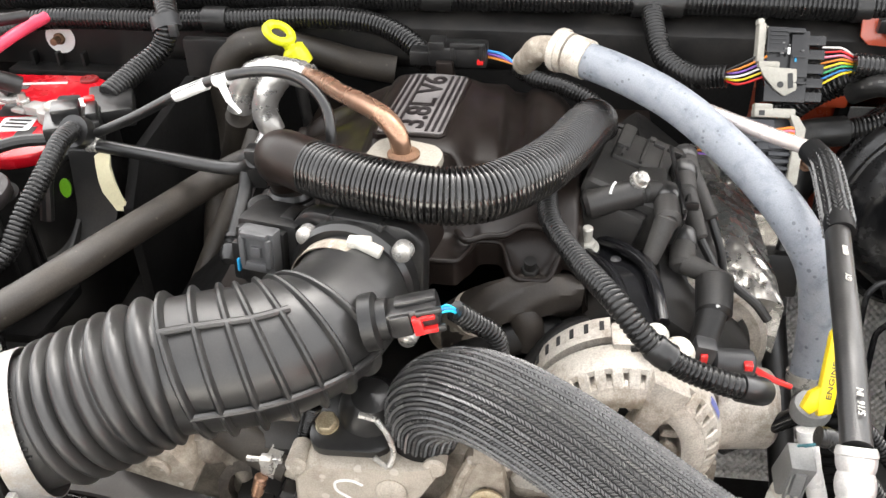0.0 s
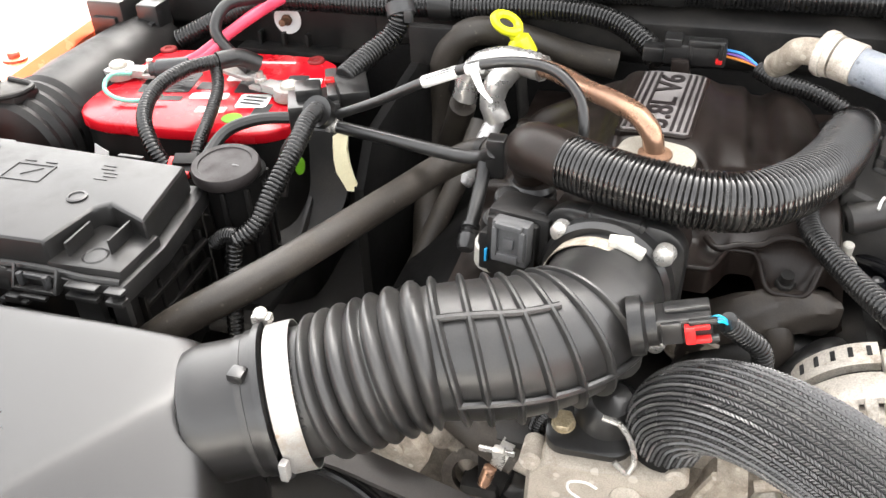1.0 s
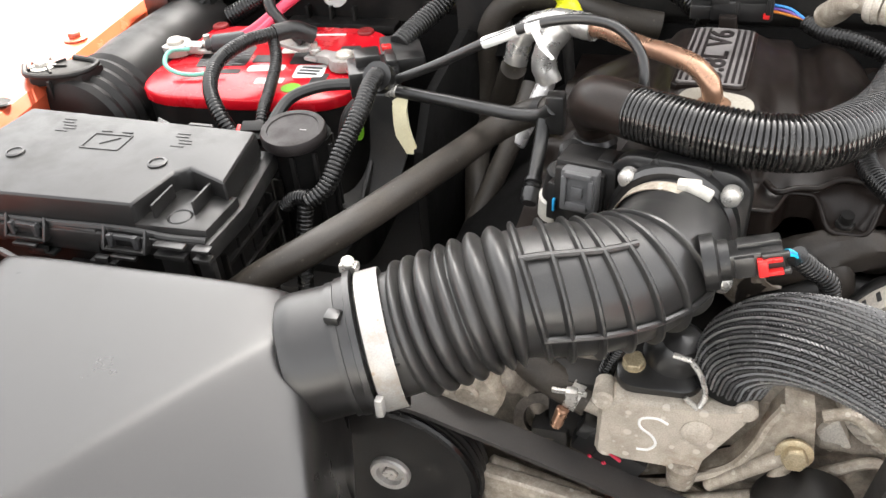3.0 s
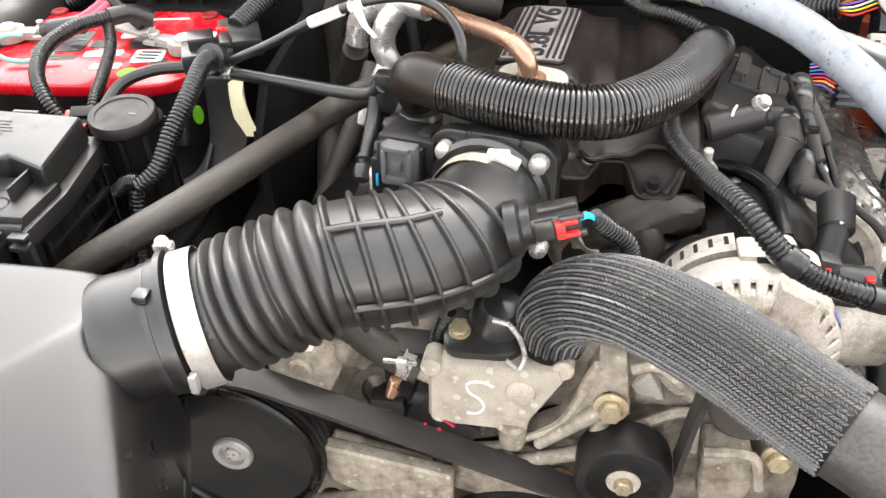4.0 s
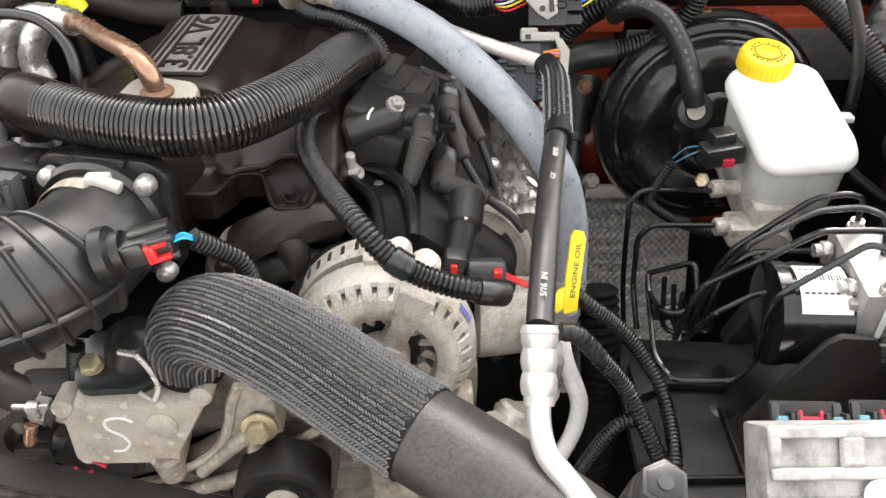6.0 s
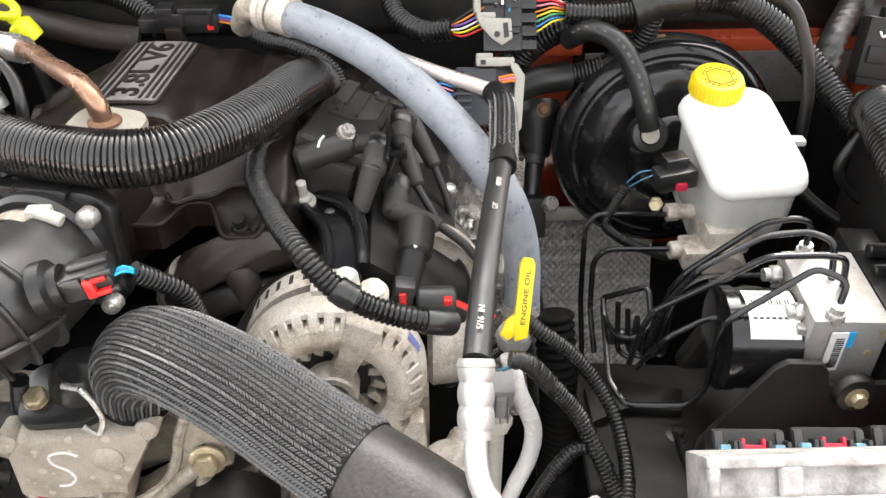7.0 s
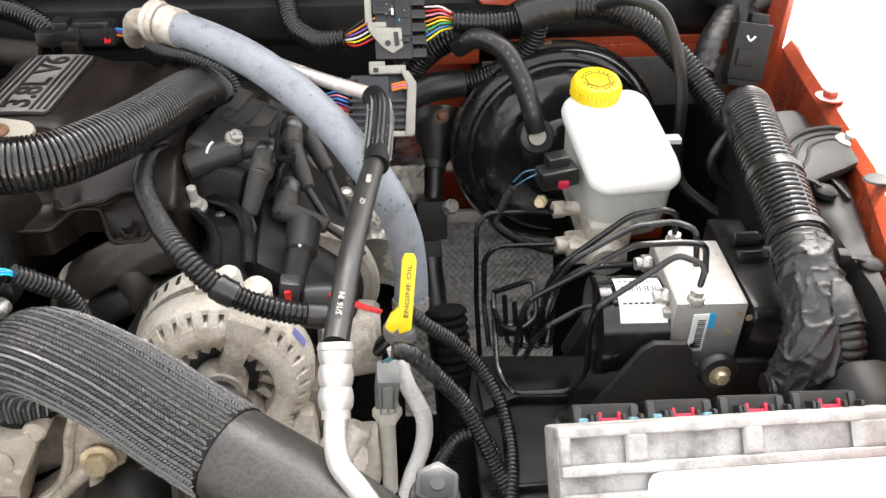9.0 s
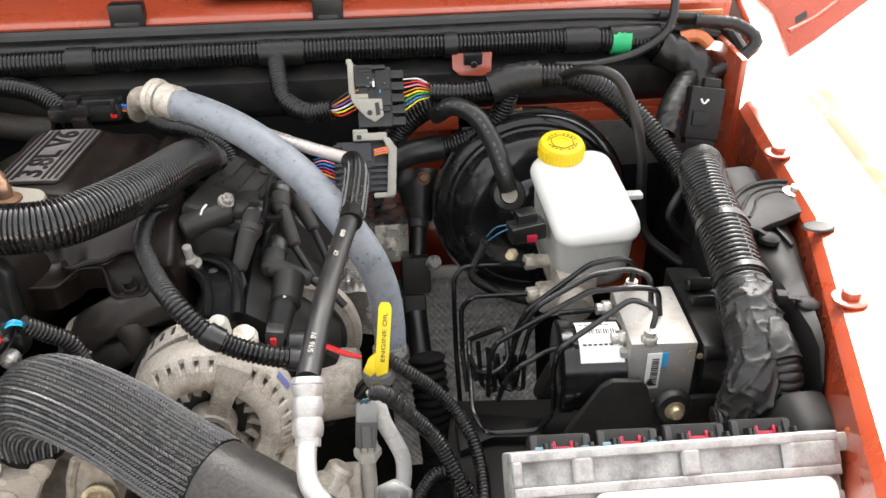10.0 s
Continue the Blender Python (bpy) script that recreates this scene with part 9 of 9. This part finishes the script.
part("motor", lathe([(0.0, -0.052), (0.034, -0.050), (0.038, -0.044), (0.038, 0.0)], basis((0.404, 0.440, 1.012), (1, -0.06, 0)), 40), M_GLOSS_BLACK, hc, "gloss black pump motor")
part("motor_end", lathe([(0.036, 0), (0.0395, 0.001), (0.0395, 0.010), (0.036, 0.011)], basis((0.352, 0.443, 1.012), (1, -0.06, 0)), 40), M_GLOSS_BLACK, hc)
lab = lathe([(0.0384, 0.010), (0.0384, 0.046)], basis((0.356, 0.4428, 1.012), (1, -0.06, 0), (0, -0.75, 0.65)) @ Matrix.Rotation(radians(-66), 4, "Z"), 20, arc=66)
part("label", lab, M_WHITE, hc, "white printed barcode label")
for k in range(16):
    part("print_bar", lathe([(0.0387, 0.012 + 0.0020 * k), (0.0387, 0.012 + 0.0020 * k + (0.0012 if k % 3 else 0.0007))], basis((0.356, 0.4428, 1.012), (1, -0.06, 0), (0, -0.75, 0.65)) @ Matrix.Rotation(radians(-48), 4, "Z"), 4, arc=9), M_INK_SHADE, hc)
for row, a0 in ((0, -58), (1, -24)):
    for k in range(6):
        part("print_bar", lathe([(0.0387, 0.013 + 0.0044 * k), (0.0387, 0.0160 + 0.0044 * k)], basis((0.356, 0.4428, 1.012), (1, -0.06, 0), (0, -0.75, 0.65)) @ Matrix.Rotation(radians(a0), 4, "Z"), 3, arc=2.5), M_INK_SHADE, hc)
part("block_label", box((0.4215, 0.4035, 1.032), (0.012, 0.0012, 0.036), pose(0, 0, 0), bevel=0), M_WHITE, hc)
part("block_label_edge", box((0.4300, 0.4035, 1.043), (0.005, 0.0012, 0.014), bevel=0), M_BLUE, hc, "blue label edge")
for k in range(15):
    part("print_bar", box((0.4225, 0.4027, 1.018 + 0.0019 * k), (0.006, 0.0006, 0.0007 + 0.0004 * (k % 3 == 0)), bevel=0), M_INK_SHADE, hc)
part("module", join(box((0, 0, 0), (0.058, 0.10, 0.062), pose(0.496, 0.450, 1.018, 0, 0, -4), bevel=0.004), box((0, 0, 0), (0.03, 0.06, 0.03), pose(0.488, 0.505, 1.03, 0, 0, -4), bevel=0.003)), M_BLACK, hc, "black electronic module")
for p in ((0.472, 0.405, 1.045), (0.488, 0.490, 1.055), (0.484, 0.47, 1.05)):
    part("pin", join(cyl((p[0] - 0.01, p[1], p[2]), (p[0] + 0.012, p[1] - 0.001, p[2]), 0.0058, bevel=0.001), cyl((p[0] + 0.012, p[1] - 0.001, p[2]), (p[0] + 0.016, p[1] - 0.001, p[2]), 0.003)), M_BLACK, hc)
for p, ax in (((0.418, 0.411, 1.055), (0, 0, 1)), ((0.426, 0.487, 1.052), (0, 0, 1)), ((0.405, 0.428, 1.0485), (-1, 0, 0)), ((0.405, 0.474, 1.0465), (-1, 0, 0))):
    part("fitting", join(hexnut(p, ax, 0.0075, 0.008), cyl(p, Vector(p) + Vector(ax).normalized() * 0.013, 0.0052)), M_ZINC, hc)
LINES = (
    [(0.362, 0.598, 1.0185), (0.2905, 0.598, 1.0205), (0.2805, 0.594, 1.010), (0.2800, 0.575, 0.940), (0.281, 0.545, 0.890)],
    [(0.360, 0.566, 1.0035), (0.295, 0.566, 1.005), (0.2845, 0.566, 0.992), (0.2845, 0.555, 0.945), (0.287, 0.530, 0.915)],
    [(0.426, 0.487, 1.056), (0.4255, 0.488, 1.0845), (0.412, 0.488, 1.0885), (0.386, 0.485, 1.0865), (0.330, 0.470, 1.0535), (0.322, 0.474, 1.030), (0.318, 0.485, 0.965)],
    [(0.433, 0.452, 1.056), (0.4335, 0.465, 1.0835), (0.420, 0.477, 1.084), (0.386, 0.475, 1.0825), (0.3385, 0.465, 1.0615), (0.3225, 0.470, 1.0285), (0.314, 0.480, 0.968)],
    [(0.438, 0.444, 1.056), (0.4325, 0.443, 1.0845), (0.414, 0.442, 1.0885), (0.375, 0.442, 1.0885), (0.3305, 0.432, 1.0705), (0.296, 0.430, 1.051), (0.2925, 0.436, 1.028), (0.296, 0.46, 0.970)],
    [(0.418, 0.411, 1.060), (0.4255, 0.422, 1.081), (0.4075, 0.434, 1.0835), (0.3855, 0.430, 1.0695), (0.3475, 0.422, 1.0475), (0.3445, 0.424, 1.026), (0.3475, 0.425, 0.977), (0.3355, 0.425, 0.957), (0.2905, 0.435, 0.949), (0.282, 0.460, 0.952), (0.287, 0.525, 0.975)],
    [(0.404, 0.428, 1.0485), (0.3615, 0.448, 1.030), (0.344, 0.453, 1.0205), (0.3175, 0.448, 1.0075), (0.309, 0.455, 0.985), (0.307, 0.470, 0.955)],
    [(0.404, 0.474, 1.0465), (0.3545, 0.493, 1.0305), (0.339, 0.496, 1.0145), (0.330, 0.488, 0.985), (0.326, 0.488, 0.955)],
    [(0.288, 0.530, 0.980), (0.319, 0.512, 1.0065), (0.3195, 0.490, 0.983), (0.304, 0.480, 0.9775), (0.290, 0.490, 0.973), (0.2865, 0.515, 0.972), (0.288, 0.530, 0.980)])
bl_ = thing("brake_lines", (0.34, 0.48, 0.9), "thin black bent steel brake lines", "brake lines")
for pts in LINES:
    part("line", tube(bent(pts), 0.0025, 10, 0.003), M_GLOSS_BLACK, bl_)
for k in range(4):
    x = 0.292 + 0.009 * k
    part("line", tube(bent([(x, 0.50, 1.0 - 0.008 * k), (x + 0.003, 0.49, 0.955), (x + 0.014, 0.485, 0.950), (x + 0.016, 0.495, 0.985)]), 0.0023, 8, 0.003), M_GLOSS_BLACK, bl_)
part("line_clip", box((0.302, 0.497, 0.965), (0.03, 0.008, 0.014), bevel=0.003), M_BLACK, bl_)

br2 = thing("unit_bracket", (0.42, 0.4, 0.93), "black pressed steel bracket with a rubber-mounted bolt", "bracket")
part("plate", prism([(0.335, 0.955), (0.350, 0.985), (0.375, 1.030), (0.384, 1.036), (0.408, 1.034), (0.414, 1.026), (0.418, 1.012), (0.47, 1.012), (0.50, 1.005), (0.50, 0.93), (0.335, 0.93)], 0, 0.006, basis((0, 0.395, 0), (0, -1, 0), (1, 0, 0)), bevel=0.002), M_BLACK_MATT, br2)
part("raised_face", prism([(0.340, 0.955), (0.355, 0.985), (0.378, 1.022), (0.386, 1.028), (0.404, 1.026), (0.410, 1.018), (0.414, 0.985), (0.414, 0.955)], 0.0, 0.020, basis((0, 0.392, 0), (0, -1, 0.1), (1, 0, 0)), bevel=0.006), M_BLACK_MATT, br2)
part("grommet", lathe([(0.0155, 0), (0.0155, 0.004), (0.0135, 0.007), (0.009, 0.008), (0, 0.008)], basis((0.436, 0.390, 1.007), (0, -1, 0.1)), 28), M_RUBBER, br2)
part("bolt", hexnut((0.436, 0.383, 1.007), (0, -1, 0.1), 0.0058, 0.007, 0.0085), M_GOLD, br2)
part("platform", prism([(0.255, 0.30), (0.50, 0.30), (0.50, 0.50), (0.27, 0.52), (0.258, 0.46)], 0.905, 0.915, bevel=0.004), M_DEEP, br2, "black tray below the lines")
part("platform_screw", join(hexnut((0.3375, 0.433, 0.915), (0, 0, 1), 0.0055, 0.004, 0.010)), M_BLACK, br2)
part("platform_fold", join(box((0.300, 0.362, 0.919), (0.075, 0.004, 0.008), pose(0, 0, 0), bevel=0.0015), box((0.3345, 0.395, 0.919), (0.004, 0.070, 0.008), bevel=0.0015), prism([(0.268, 0.44), (0.30, 0.455), (0.345, 0.45), (0.352, 0.475), (0.29, 0.49), (0.268, 0.48)], 0.913, 0.924, bevel=0.003)), M_DEEP, br2, "folded edges of the tray")

th = thing("vent_hose", (0.49, 0.6, 1.0), "thin black vent hose looping past the reservoir", "hose", group="vent hoses")
part("hose", tube([(0.414, 0.735, 1.165), (0.430, 0.695, 1.186), (0.453, 0.674, 1.184), (0.472, 0.662, 1.150), (0.483, 0.656, 1.105), (0.488, 0.655, 1.055), (0.495, 0.65, 1.015), (0.52, 0.63, 0.995), (0.56, 0.60, 0.98)], 0.0055, 12), M_RUBBER, th)
th2 = thing("vent_hose", (0.5, 0.6, 1.0), "thin black vent hose behind the fender loom", "hose", group="vent hoses")
part("hose", tube([(0.522, 0.612, 1.098), (0.506, 0.603, 1.082), (0.499, 0.600, 1.064), (0.509, 0.598, 1.046), (0.536, 0.592, 1.024), (0.560, 0.585, 1.012)], 0.0045, 12), M_RUBBER, th2)
ant = thing("ground_cable", (0.52, 0.86, 1.15), "black cable rising from the cowl loom to the hood", "cable")
part("cable", tube([(0.43, 0.835, 1.142), (0.48, 0.835, 1.143), (0.53, 0.835, 1.155), (0.565, 0.84, 1.18), (0.575, 0.86, 1.22), (0.575, 0.90, 1.27)], 0.0052, 10), M_RUBBER, ant)

# engine control module with its four plugs
ec = thing("control_module", (0.39, 0.26, 0.98), "cast aluminium engine control module with a white label", "control module")
EN = Vector((0.03, -0.72, 0.70)).normalized()
em = basis((0.388, 0.271, 1.086), EN, (1, -0.035, 0.018))
part("casing", prism([(-0.110, -0.16), (0.106, -0.16), (0.106, 0.0), (-0.110, 0.0)], -0.030, 0.0, em, bevel=0.003), M_ECU_PLATE, ec)
part("top_rail", join(box((-0.002, -0.0035, 0.002), (0.216, 0.0065, 0.007), em, bevel=0.002, seg=3), box((-0.002, -0.0250, 0.0035), (0.214, 0.0065, 0.0040), em, bevel=0.0018, seg=3), *[box((x, -0.0135, 0.0040), (w, 0.0200, 0.0035), em, bevel=0.0017, seg=3, taper=0.7) for x, w in ((-0.106, 0.008), (-0.064, 0.015), (0.006, 0.014), (0.087, 0.040))]), M_ECU, ec, "raised cast frame")
part("rail_base", box((-0.002, -0.075, 0.001), (0.214, 0.075, 0.006), em, bevel=0.002), M_ECU_PLATE, ec)
part("label", prism(rrect(0.160, 0.110, 0.008, 3, 0.02, -0.083), 0.0042, 0.0050, em, bevel=0), M_WHITE, ec, "large white paper label")
part("screw", lathe([(0.007, 0.004), (0.007, 0.006), (0.0045, 0.0062), (0.0035, 0.0045), (0, 0.0045)], em @ Matrix.Translation((0.016, -0.0305, -0.0012)), 18), M_ECU_PLATE, ec)
part("ear", join(box((0.112, -0.008, -0.006), (0.014, 0.012, 0.010), em, bevel=0.002)), M_ECU, ec)
part("ear_bolt", join(cyl(em @ Vector((0.115, -0.004, 0)), em @ Vector((0.124, -0.004, 0)), 0.005, bevel=0.001), hexnut(em @ Vector((0.120, -0.004, 0)), (1, 0, 0), 0.0075, 0.006, 0.0095)), M_BOLT_ORANGE, ec)
M_TAB = material("pale_blue_tab", (0.13, 0.27, 0.34), 0.4)
for k in range(4):
    x = 0.300 + 0.046 * k
    pl = thing("module_plug", (x + 0.02, 0.305, 1.04), "black module plug with blue and red lock tabs", "connector", group="module plugs")
    pm2 = pose(x + 0.020, 0.296 - 0.0022 * k, 1.0495 + 0.0019 * k, 35, 0, -3)
    shell_ = part("shell", join(box((0, 0.006, -0.004), (0.043, 0.026, 0.018), pm2, bevel=0.003), box((0, -0.012, -0.002), (0.040, 0.014, 0.014), pm2, bevel=0.002)), M_BLACK_MATT, pl)
    for sx in (-0.018, 0.018):
        part("rail", box((sx, 0.006, 0.005), (0.005, 0.022, 0.003), pm2, bevel=0.001), M_BLACK, shell_)
    for sx in (-0.0105, -0.0075, 0.0095, 0.0205):
        part("tooth", box((sx, 0.006, 0.0085), (0.0035, 0.013, 0.010), pm2, bevel=0.001, taper=0.7), M_BLACK, shell_)
    part("lock", join(box((0.001, 0.0075, 0.0075), (0.012, 0.0030, 0.005), pm2, bevel=0.0008), box((-0.005, 0.009, 0.0085), (0.0022, 0.007, 0.004), pm2, bevel=0.0006), box((0.007, 0.009, 0.0085), (0.0022, 0.007, 0.004), pm2, bevel=0.0006)), M_LOCK_RED, pl)
    if k < 2:
        for sx in (-0.0155, 0.0160):
            part("tab", box((sx, 0.0055, 0.0080), (0.006, 0.007, 0.006), pm2, bevel=0.0008), M_TAB, pl)
